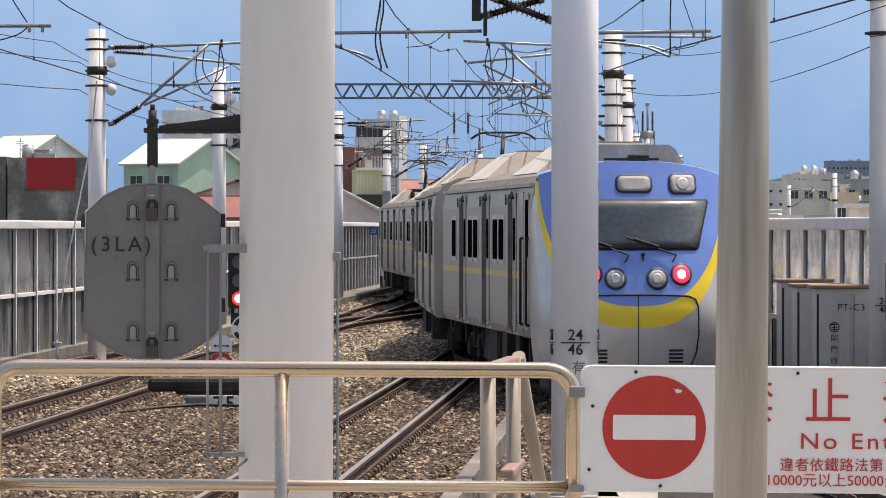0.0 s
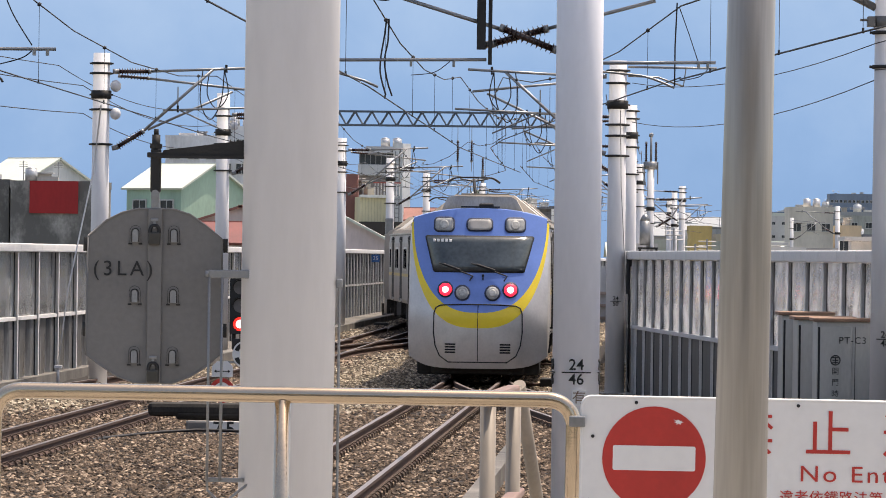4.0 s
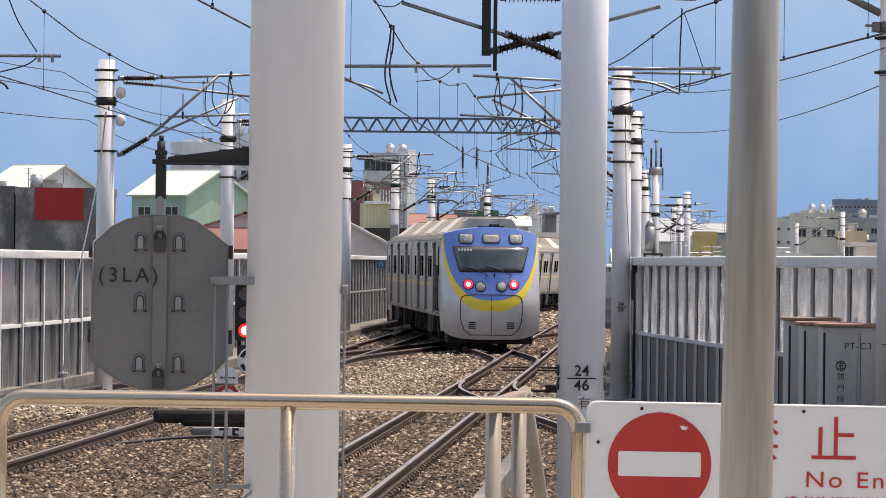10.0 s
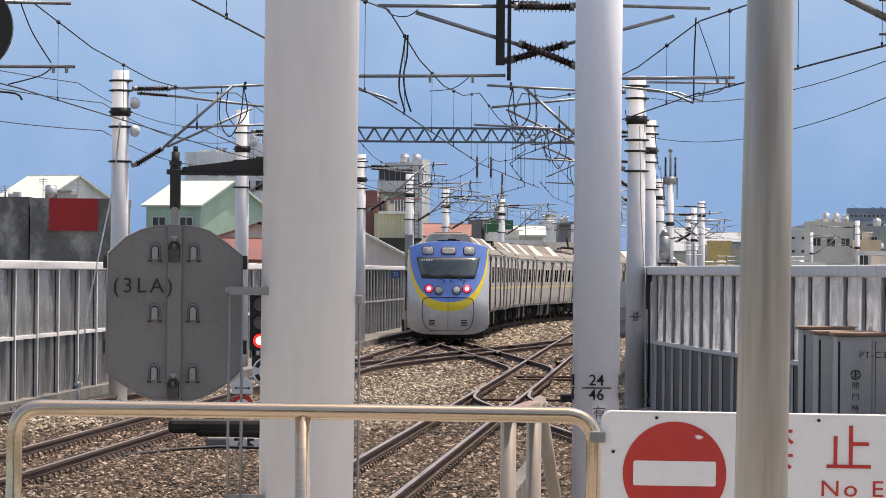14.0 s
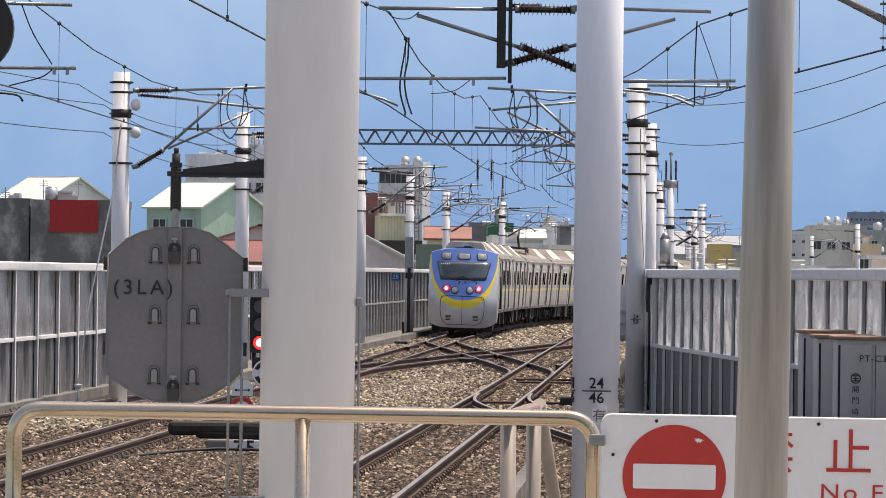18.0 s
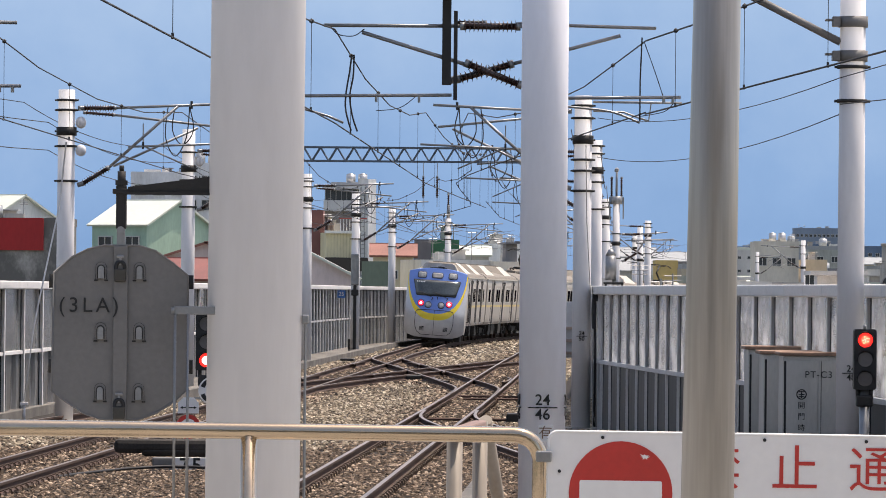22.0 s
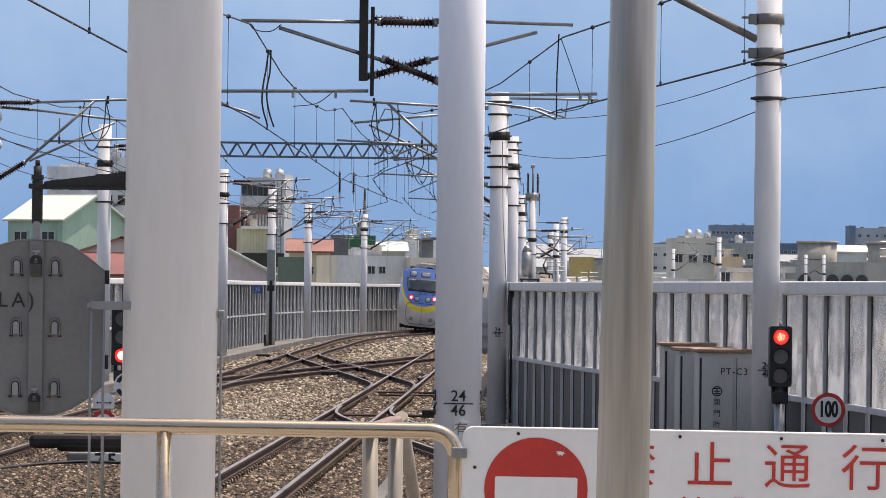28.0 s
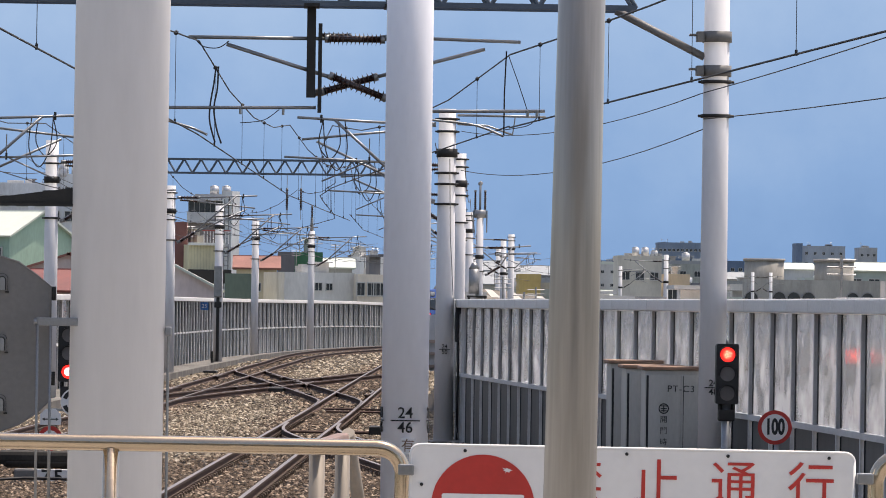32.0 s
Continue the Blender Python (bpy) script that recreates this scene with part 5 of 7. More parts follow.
def cantilever(m, way, reach, z_top=6.19, z_low=4.67, z_contact=5.0, start=0.23, loops=True, twin=True):
    """A tube bracket on a mast: way is 1 or -1 along its x axis; reach: to the wire."""
    bm = bmesh.new()
    sx = lambda a: way * a
    insulator(bm, (sx(start + 0.1), 0, z_top), (sx(start + 0.75), 0, z_top + 0.01), 0.078, 12)
    tube(bm, (sx(start), 0, z_top), (sx(start + 0.1), 0, z_top), 0.05, 8)
    tube(bm, (sx(start + 0.75), 0, z_top + 0.01), (sx(reach + 0.5), 0, z_top + 0.1), 0.027, 8)
    insulator(bm, (sx(start + 0.1), 0, z_low), (sx(start + 0.62), 0, z_low + 0.32), 0.085, 11)
    tube(bm, (sx(start), 0, z_low - 0.03), (sx(start + 0.1), 0, z_low), 0.05, 8)
    tube(bm, (sx(start + 0.62), 0, z_low + 0.32), (sx(reach - 0.25), 0, z_top + 0.06), 0.03, 8)
    if twin:
        insulator(bm, (sx(start + 0.1), 0.25, z_top - 0.08), (sx(start + 0.7), 0.3, z_top - 0.12))
        tube(bm, (sx(start + 0.7), 0.3, z_top - 0.12), (sx(reach + 0.4), 0.6, z_top - 0.32), 0.025, 8)
        tube(bm, (sx(start + 0.7), 0.2, z_low + 0.36), (sx(reach + 0.1), 0.6, z_top - 0.36), 0.025, 8)
    arm = part("bracket", bm, [M["galv"], M["insulator"]], m, "galvanised tube bracket with brown insulators")
    bm = bmesh.new()
    tube(bm, (sx(reach - 1.25), 0, z_contact + 0.42), (sx(reach + 0.75), 0, z_contact + 0.5), 0.022, 8)
    bent(bm, [(sx(reach - 0.9), 0, z_contact + 0.42), (sx(reach - 0.5), 0, z_contact + 0.24), (sx(reach), 0, z_contact + 0.02)], 0.016, 6)
    tube(bm, (sx(reach - 0.95), 0, z_contact + 0.44), (sx(reach - 0.95), 0, z_top - 0.3), 0.014, 6)
    part("steady_arm", bm, M["galv"], arm)
    bm = bmesh.new()
    tube(bm, (sx(reach + 0.02), 0, z_top + 0.0), (sx(reach + 0.02), 0, z_top + 0.16), 0.028, 6)
    tube(bm, (sx(reach - 0.95), 0, z_contact + 0.38), (sx(reach - 0.95), 0, z_contact + 0.52), 0.024, 6)
    part("fitting", bm, M["iron"], arm)
    if loops:
        bm = bmesh.new()
        for k, low in ((0.0, 0.95), (0.14, 0.72)):
            bent(bm, eased([(sx(reach - 0.45 + k), 0.02, z_top + 0.08), (sx(reach - 0.5 + k), 0.02, z_top - low * 0.6), (sx(reach - 0.3 + k), 0.02, z_top - low), (sx(reach - 0.08 + k), 0.02, z_top - low * 0.6), (sx(reach - 0.02), 0.02, z_top + 0.05)], 5), 0.012, 5)
        part("jumper", bm, M["wire"], arm)


def span(a, b, z0, z1, sag, offset, r, name, label, group, drop=None, stagger=(0.2, -0.2), n=10):
    """A wire between supports at s = a and b; drop: the contact wire's height, with droppers down to it."""
    bm = bmesh.new()

    def at(s, z):
        x, y, _ = plan(s, offset(s))
        return x, y, z + grade(s)
    pts = []
    for k in range(n + 1):
        t = k / n
        x, y, z = at(a + (b - a) * t, z0 + (z1 - z0) * t - 4 * sag * t * (1 - t))
        pts.append((x + (stagger[0] + (stagger[1] - stagger[0]) * t if drop else 0), y, z))
    bent(bm, pts, r, 5)
    w = tagged(part(name, bm, M["wire"]), label, "overhead wire", group)
    if drop:
        bm = bmesh.new()
        cp = [at(a + (b - a) * k / n, drop) for k in range(n + 1)]
        for k in range(n + 1):
            cp[k] = (cp[k][0] + stagger[0] + (stagger[1] - stagger[0]) * k / n, cp[k][1], cp[k][2])
        bent(bm, cp, r, 5)
        part("contact_wire", bm, M["wire"], w)
        for k in range(n):
            t = (k + 0.5) / n
            p = Vector(pts[k]).lerp(Vector(pts[k + 1]), 0.5)
            q = Vector(cp[k]).lerp(Vector(cp[k + 1]), 0.5)
            bm = bmesh.new()
            tube(bm, p, q, 0.0035, 4)
            bmesh.ops.create_icosphere(bm, subdivisions=1, radius=0.034, matrix=Matrix.Translation(p))
            tube(bm, q + Vector((0, 0, 0.04)), q - Vector((0, 0, 0.015)), 0.014, 6)
            part("dropper", bm, M["wire"], w)
    return w


NUM_Z, NUM_S = 1.40, 0.155
RM = [(3.41, 99.3), (4.73, 128.0), (6.02, 162.0), (8.09, 207.0), (12.75, 268.0)]
LM_S = (100, 130, 172, 206, 240, 270, 305, 345)
LM = [plan(s, o)[:2] for s, o in zip(LM_S, (-2.53, -2.7, -2.28, -2.42, -2.7, -2.57, -2.6, -2.6))]


def overhead():
    global NUM_Z, NUM_S
    # mast at the platform end, and the big one beyond it
    NUM_Z = 1.407
    m46 = mast(1.3275, 50.0, 9.0, 0.236, ("24", "46"), "white painted round mast with black number by the platform end", bands=(8.4, 8.1), taper=1.0)
    bm = bmesh.new()
    box(bm, (0.03, -0.245, 1.15), (0.15, 0.01, 0.16))
    part("tag", bm, M["sign_white"], m46)
    letters("tag_word", "有", 0.14, Matrix.Translation((0.03, -0.253, 1.15)), M["copper_tag"], m46, depth=0.003)
    NUM_Z, NUM_S = 1.70, 0.115
    m50 = mast(*RM[0], 6.5, 0.195, ("24", "50"), "white painted round mast with black number and dark clamps", bands=(6.3, 6.05, 5.62, 5.22, 5.0, 4.6))
    bm = bmesh.new()
    bent(bm, [(0.05, -0.25, 5.5), (0.08, -0.25, 4.0), (0.2, -0.22, 2.0), (0.24, -0.2, 0.2), (0.3, -0.2, -0.1)], 0.009, 6, mat=1)
    bent(bm, [(0.26, -0.05, 2.7), (0.28, -0.08, 1.5), (0.27, -0.1, -0.1)], 0.025, 6)
    box(bm, (0.27, -0.1, 2.55), (0.12, 0.14, 0.3), bevel=0.02)
    box(bm, (0.24, -0.2, 2.15), (0.08, 0.1, 0.6), bevel=0.02)
    part("cable", bm, [M["wire"], M["galv"]], m50)
    cantilever(m50, -1, 2.5)
    bm = bmesh.new()
    tube(bm, (0.2, 0, 6.38), (1.95, -0.3, 6.36), 0.024, 8)
    bent(bm, [(0.2, 0, 6.2), (0.8, 0, 6.18), (1.3, -0.1, 6.0)], 0.02, 6)
    tube(bm, (1.3, -0.1, 6.0), (1.35, -0.1, 6.36), 0.012, 6)
    part("tension_arm", bm, M["galv"], m50)
    for k, p in enumerate(RM[1:]):
        m = mast(*p, 6.5, 0.19)
        cantilever(m, -1, 2.65, twin=k % 2 == 0)
    # a mast with a lightning arrester and a transformer stands beside the row
    m = mast(8.36, 203.0, 6.5, 0.16, bands=(6.3, 5.0, 4.6, 4.0))
    cantilever(m, 1, 1.6, 4.98, 3.9, 4.3, loops=False, twin=False)
    bm = bmesh.new()
    tube(bm, (0, 0, 6.2), (0, 0, 6.52), 0.25, 12)
    for e in (-0.2, 0.2):
        insulator(bm, (e, 0, 6.5), (e, 0, 7.3), 0.075, 9, mat=1)
        tube(bm, (e * 1.4, 0, 5.6), (e * 1.4, 0, 6.5), 0.03, 6)
    tube(bm, (0, 0, 6.5), (0, 0, 7.65), 0.045, 8)
    bmesh.ops.create_icosphere(bm, subdivisions=1, radius=0.11, matrix=Matrix.Translation((0, 0, 7.6)))
    part("lightning_arrester", bm, [M["galv"], M["insulator"]], m)
    bm = bmesh.new()
    tube(bm, (-0.22, -0.25, 3.1), (-0.22, -0.25, 4.1), 0.22, 16)
    tube(bm, (-0.22, -0.25, 4.1), (-0.22, -0.25, 4.35), 0.22, 16, r2=0.1)
    part("transformer", bm, M["galv"], m, "grey round pole transformer")
    bm = bmesh.new()
    box(bm, (-0.1, -0.2, 2.98), (0.8, 0.6, 0.08))
    for e in (-0.42, 0.25):
        box(bm, (e, -0.2, 2.55), (0.08, 0.5, 0.8))
    part("bracket_frame", bm, M["iron"], m)
    for k, p in enumerate(LM):
        m = mast(*p, (6.56, 6.75, 6.6, 6.6, 6.6, 6.55, 6.6, 6.6)[k], 0.19)
        m.rotation_euler = (0, 0, -plan(LM_S[k])[2])
        cantilever(m, 1, 2.5, twin=True)
        for z in (5.9, 5.34) if k < 2 else ():
            bm = bmesh.new()
            bmesh.ops.create_uvsphere(bm, u_segments=12, v_segments=8, radius=0.11, matrix=Matrix.Translation((0.29, 0, z)) @ Matrix.Diagonal((1, 1, 1.1, 1)))
            part("wire_guard", bm, M["white_pole"], m, "pale round insulator", smooth=True)
        if k == 0:
            bm = bmesh.new()
            bent(bm, [(0.02, -0.21, 5.5), (-0.1, -0.3, 4.2), (-0.55, -0.6, 1.8), (-0.72, -0.7, 0.3)], 0.016, 6)
            box(bm, (-0.72, -0.7, 0.24), (0.16, 0.1, 0.06), bevel=0.01)
            tube(bm, (-0.72, -0.7, -0.1), (-0.72, -0.7, 0.24), 0.03, 8)
            part("guy_wire", bm, M["white_pole"], m)
        if k == 5:
            bm = bmesh.new()
            tube(bm, (0, 0, 6.55), (0, 0, 7.3), 0.1, 8, r2=0.07)
            insulator(bm, (0, 0, 6.9), (0, 0, 7.9), 0.09, mat=1)
            part("arrester", bm, [M["galv"], M["insulator"]], m)
        if k == 3:
            bm = bmesh.new()
            box(bm, (0, -0.3, 3.45), (0.34, 0.3, 1.3), bevel=0.05)
            part("switch_box", bm, M["galv"], m)
            bm = bmesh.new()
            box(bm, (0, -0.3, 1.3), (0.13, 0.16, 3.0), bevel=0.03)
            box(bm, (0, -0.3, 2.5), (0.3, 0.2, 0.25), bevel=0.03)
            box(bm, (0, -0.3, 0.0), (0.5, 0.5, 0.3), bevel=0.05)
            part("switch_gear", bm, M["iron"], m)
    # near portal: mast 48, lattice beam, drop post
    NUM_Z, NUM_S = 1.56, 0.12
    m48 = mast(5.66, 64.0, 7.6, 0.182, ("24", "48"), "slim white mast with black clamps that carries the portal beam", bands=(5.50, 5.06))
    for z in (6.08, 5.64):
        bm = bmesh.new()
        tube(bm, (0, 0, z - 0.07), (0, 0, z + 0.07), 0.195, 24)
        box(bm, (-0.22, -0.05, z), (0.10, 0.18, 0.13), bevel=0.01)
        for dy in (-0.06, 0.06):
            tube(bm, (-0.36, dy - 0.06, z + 0.02), (-0.2, dy - 0.06, z + 0.02), 0.014, 6)
        part("beam_clamp", bm, M["disc"], m48)
    lattice(pose(0, 64.0, 0), -9.5, 4.6, 6.42, 0.5, "portal_beam")
    bm = bmesh.new()
    tube(bm, (4.35, 64.0, 6.4), (5.5, 64.0, 5.82), 0.05, 8)
    tagged(part("portal_brace", bm, M["disc"]), "galvanised brace from mast to portal beam", "brace")
    drop = thing("drop_post", pose(0.43, 64.0, 0), "dark steel drop post below the portal beam", "drop post")
    bm = bmesh.new()
    box(bm, (0, 0, 5.82), (0.115, 0.12, 1.2))
    box(bm, (0, 0, 6.40), (0.2, 0.58, 0.04))
    box(bm, (0.115, 0, 5.6), (0.05, 0.06, 1.15))
    part("post", bm, M["iron"], drop)
    # the arm over the near track is held by the second post, the arm over the side track by the first
    bm = bmesh.new()
    insulator(bm, (0.2, 0, 5.98), (0.92, 0, 5.98), 0.085, 13)
    tube(bm, (0.92, 0, 6.0), (1.02, 0, 6.0), 0.04, 8)
    tube(bm, (0.2, 0, 5.98), (-1.58, 0, 5.975), 0.024, 8)
    insulator(bm, (0.26, 0, 5.50), (0.95, 0, 5.23), 0.085, 11)
    tube(bm, (0.30, 0, 5.47), (-1.09, 0, 5.89), 0.026, 8)
    arm = part("bracket", bm, [M["galv"], M["insulator"]], drop, "tube bracket with brown insulators")
    bm = bmesh.new()
    tube(bm, (0.07, 0, 5.09), (-2.1, 0, 5.06), 0.022, 8)
    for x in (-0.35, -0.9):
        tube(bm, (x, 0, 5.07), (x, 0, 4.99), 0.02, 6)
    bent(bm, [(-1.95, 0, 4.93), (-1.5, 0, 4.80), (-1.32, 0, 4.72)], 0.016, 6)
    part("steady_arm", bm, M["galv"], arm)
    bm = bmesh.new()
    bent(bm, eased([(-1.22, 0, 5.60), (-1.25, 0, 5.36), (-1.29, 0, 5.1), (-1.29, 0, 4.88), (-1.22, 0, 4.62)], 6), 0.012, 5)
    bent(bm, eased([(-1.19, 0, 5.60), (-1.2, 0, 5.32), (-1.24, 0, 5.07), (-1.205, 0, 4.81), (-1.14, 0, 4.61)], 6), 0.012, 5)
    bent(bm, eased([(-1.5, 0, 5.97), (-1.4, 0, 5.86), (-1.2, 0, 5.84), (-1.06, 0, 5.93)], 6), 0.007, 5)
    bent(bm, eased([(-0.4, 0, 5.06), (-0.6, 0, 4.92), (-0.9, 0, 4.88)], 6), 0.006, 5)
    part("jumper", bm, M["wire"], arm)
    bm = bmesh.new()
    insulator(bm, (0.15, 0.1, 5.30), (0.84, 0.1, 5.50), 0.085, 11)
    tube(bm, (0.03, 0.1, 5.27), (0.15, 0.1, 5.32), 0.045, 8)
    tube(bm, (0.84, 0.1, 5.50), (2.24, 0.1, 5.88), 0.024, 8)
    insulator(bm, (0.12, 0.1, 6.03), (0.5, 0.1, 6.03), 0.05, 6)
    tube(bm, (0.9, 0.1, 6.02), (2.70, 0.1, 5.98), 0.022, 8)
    arm = part("bracket", bm, [M["galv"], M["insulator"]], drop, "tube bracket with brown insulators")
    bm = bmesh.new()
    tube(bm, (1.0, 0.1, 5.06), (3.02, 0, 5.09), 0.022, 8)
    bent(bm, eased([(1.05, 0.1, 5.0), (1.9, 0.1, 4.93), (2.2, 0.1, 4.88), (2.5, 0.1, 4.76)], 5), 0.016, 6)
    for x in (2.8, 2.92):
        tube(bm, (x, 0, 5.09), (x, 0, 5.0), 0.022, 6)
    part("steady_arm", bm, M["galv"], arm)
    bm = bmesh.new()
    bent(bm, [(2.52, 0.1, 5.86), (2.5, 0.1, 5.3), (2.5, 0.1, 4.78)], 0.010, 5)
    bent(bm, [(2.55, 0.1, 5.80), (2.68, 0.1, 5.45), (2.8, 0.1, 5.1)], 0.006, 5)
    bent(bm, eased([(2.92, 0, 5.0), (2.8, 0, 4.9), (2.5, 0, 4.84)], 5), 0.006, 5)
    part("jumper", bm, M["wire"], arm)
    drop = thing("drop_post", pose(1.46, 64.0, 0), "second dark steel drop post behind the mast", "drop post")
    bm = bmesh.new()
    box(bm, (0, 0, 5.75), (0.115, 0.12, 1.3))
    box(bm, (0, 0, 6.40), (0.2, 0.58, 0.04))
    part("post", bm, M["iron"], drop)
    # the drop post of the far track, with its arm
    drop = thing("drop_post", pose(-8.1, 64.0, 0), "dark steel drop post over the far track", "drop post")
    bm = bmesh.new()
    box(bm, (0, 0, 5.75), (0.115, 0.12, 1.3))
    box(bm, (0, 0, 6.40), (0.2, 0.58, 0.04))
    part("post", bm, M["iron"], drop)
    bm = bmesh.new()
    tube(bm, (0, 0, 5.14), (3.06, 0, 5.155), 0.022, 8)
    for x in (2.78, 2.95):
        tube(bm, (x, 0, 5.15), (x, 0, 5.07), 0.025, 6)
    part("steady_arm", bm, M["galv"], drop)
    bm = bmesh.new()
    insulator(bm, (0.2, 0, 6.0), (0.75, 0, 6.0), 0.055, 11)
    tube(bm, (0.75, 0, 6.0), (3.0, 0, 5.97), 0.024, 8)
    tube(bm, (0.06, 0, 5.25), (2.0, 0, 5.94), 0.026, 8)
    part("bracket", bm, [M["galv"], M["insulator"]], drop)
    bm = bmesh.new()
    bent(bm, eased([(2.35, 0, 5.97), (2.5, 0, 5.6), (2.75, 0, 5.2)], 6), 0.009, 5)
    bent(bm, eased([(2.75, 0, 5.13), (2.6, 0, 5.03), (2.2, 0, 4.92)], 6), 0.009, 5)
    bent(bm, eased([(2.0, 0, 4.83), (2.3, 0, 4.80), (2.38, 0, 4.72)], 4), 0.016, 5)
    part("jumper", bm, M["wire"], drop)
    # far portal beam
    beam = lattice(pose(0, 196, 0, 0, 0, -2.5), -5.6, 5.3, 7.68, 0.54, "portal_beam")
    bm = bmesh.new()
    for x in (0.45, 1.0):
        bm = bmesh.new()
        insulator(bm, (x, 0, 7.1), (x, 0, 6.3), 0.07, 9, mat=1)
        tube(bm, (x, 0, 7.72), (x, 0, 5.9), 0.012, 4)
        part("hanging_insulator", bm, [M["galv"], M["insulator"]], beam)
    # wires along the tracks
    label = "dark overhead wires with droppers"
    for off, stops in ((off_far, (38, 64, 100, 130, 170, 205, 240, 270, 305, 345)), (off_near, (30, 64, 99, 128, 158, 192, 221, 280, 330)), (off_train, (64, 99, 128, 158, 192))):
        for k, (a, b) in enumerate(zip(stops, stops[1:])):
            near = off is off_near
            ends = [(5.92, 0.03) if near and s == 64 else (5.80, -0.567) if s == 64 and off is off_train else (6.12, 0.2 if (k + j) % 2 else -0.2) for j, s in enumerate((a, b))]
            span(a, b, ends[0][0], ends[1][0], 0.012 * (b - a), off, 0.010, "catenary_wire", label, "catenary wires", drop=4.72 if near and b < 130 else 4.88, stagger=(ends[0][1], ends[1][1]), n=max(4, round((b - a) / (8 if a < 120 else 13))))
    span(20, 64, 6.3, 5.80, 0.2, off_side, 0.011, "catenary_wire", label, "catenary wires", drop=4.86, stagger=(-0.2, -0.567), n=8)
    # feeders and earth wires
    label = "thin dark feeder wire"
    for o, z in ((-2.9, 5.9), (-2.9, 5.34), (-3.4, 6.3), (APART + 3.3, 5.3), (APART + 2.7, 5.8)):
        stops = (20, 100, 130, 170, 205, 240, 270, 305) if o < 0 else (99, 128, 158, 192, 221, 280)
        for a, b in zip(stops, stops[1:]):
            span(a, b, z, z, min(0.45, 0.01 * (b - a)), lambda s, o=o: o, 0.009, "feeder_wire", label, "feeder wires", n=14)
    for (x0, y0, z0), (x1, y1, z1), sag in (((3.7, 99.3, 6.06), (5.5, 64, 5.36), 0.265), ((5.5, 64, 5.36), (6.2, 35, 5.2), 0.05), ((3.7, 99.3, 5.28), (5.5, 64, 4.89), 0.298),
                                            ((5.5, 64, 5.02), (6.5, 35, 4.46), 0.05)):
        bm = bmesh.new()
        bent(bm, [(x0 + (x1 - x0) * k / 12, y0 + (y1 - y0) * k / 12, z0 + (z1 - z0) * k / 12 - 4 * sag * (k / 12) * (1 - k / 12)) for k in range(13)], 0.007, 5)
        tagged(part("feeder_wire", bm, M["wire"]), label, "overhead wire", "feeder wires")


def lattice(m, x0, x1, z, tall, name):
    """A flat lattice beam, its lower chord at z, of chords and slanting bars."""
    b = thing(name, m, "blue-grey steel lattice beam over the tracks", "portal beam")
    for zz in (z, z + tall):
        for y in (-0.25, 0.25):
            bm = bmesh.new()
            box(bm, ((x0 + x1) / 2, y, zz), (x1 - x0, 0.07, 0.07))
            part("chord", bm, M["truss"], b)
    n = round((x1 - x0) / (tall * 0.62))
    w = (x1 - x0) / n
    for k in range(n):
        bm = bmesh.new()
        a, c = (z, z + tall) if k % 2 else (z + tall, z)
        for y in (-0.25, 0.25):
            tube(bm, (x0 + w * k, y, a), (x0 + w * (k + 1), y, c), 0.028, 6)
        part("bar", bm, M["truss"], b)
    return b


overhead()


# ---- trackside things ----
def colour_signal(x, y, z, lit, label, s=1.0, post_x=0.0, core="signal_core"):
    """A three-lamp signal; lit: which lamp glows, from the top."""
    g = thing("colour_signal", pose(x, y, z), label, "railway signal", "signals")
    bm = bmesh.new()
    slab(bm, rounded(0.272 * s, 0.73 * s, 0.03), -0.09, 0.09)
    part("housing", bm, M["black"], g)
    for k in range(3):
        zz = (0.235 - 0.235 * k) * s
        bm = bmesh.new()
        n = 20
        for i in range(n):
            a0, a1 = (math.pi * (-0.08 + 1.16 * j / n) for j in (i, i + 1))
            r = 0.105 * s
            v = [bm.verts.new(p) for p in ((r * math.cos(a0), -0.09, zz + r * math.sin(a0)), (r * math.cos(a1), -0.09, zz + r * math.sin(a1)),
                                           (r * math.cos(a1) * 0.98, -0.15, zz + r * math.sin(a1) * 0.98), (r * math.cos(a0) * 0.98, -0.15, zz + r * math.sin(a0) * 0.98))]
            bm.faces.new(v)
        part("hood", bm, M["black"], g)
        bm = bmesh.new()
        slab(bm, [(a, zz + b) for a, b in ring_outline(0.088 * s)], -0.1, -0.08)
        part("lamp", bm, M["signal_red"] if k == lit else M["lamp_glass"], g, "glowing red lamp" if k == lit else "")
        if k == lit:
            bm = bmesh.new()
            slab(bm, [(a, zz + b) for a, b in ring_outline(0.055 * s)], -0.106, -0.1)
            core_part = part("lamp_core", bm, M[core], g)
            for j in range(9 if core == "signal_core" else 0):
                a, r = j * 2.4, 0.016 * math.sqrt(j) * s
                bm = bmesh.new()
                slab(bm, [(p + r * math.cos(a), zz + q + r * math.sin(a)) for p, q in ring_outline(0.0075 * s, 8)], -0.110, -0.106)
                part("led", bm, M["led"], core_part)
    bm = bmesh.new()
    tube(bm, (post_x, 0, -0.365 * s), (post_x, 0, -z - 0.3), 0.06, 12)
    part("post", bm, M["galv"], g)
    bm = bmesh.new()
    for dx in (-0.08, 0.08):
        tube(bm, (dx, 0, -0.45 * s), (dx, 0, -0.36 * s), 0.025, 8)
    box(bm, (0, 0, -0.50 * s), (0.2, 0.16, 0.14), bevel=0.02)
    part("mount", bm, M["iron"], g)
    bm = bmesh.new()
    tube(bm, (0, 0, 0.36 * s), (0, 0, 0.42 * s), 0.018, 8)
    part("eye_bolt", bm, M["galv"], g)
    return g


SIGNS = (-2.697, 1.113)


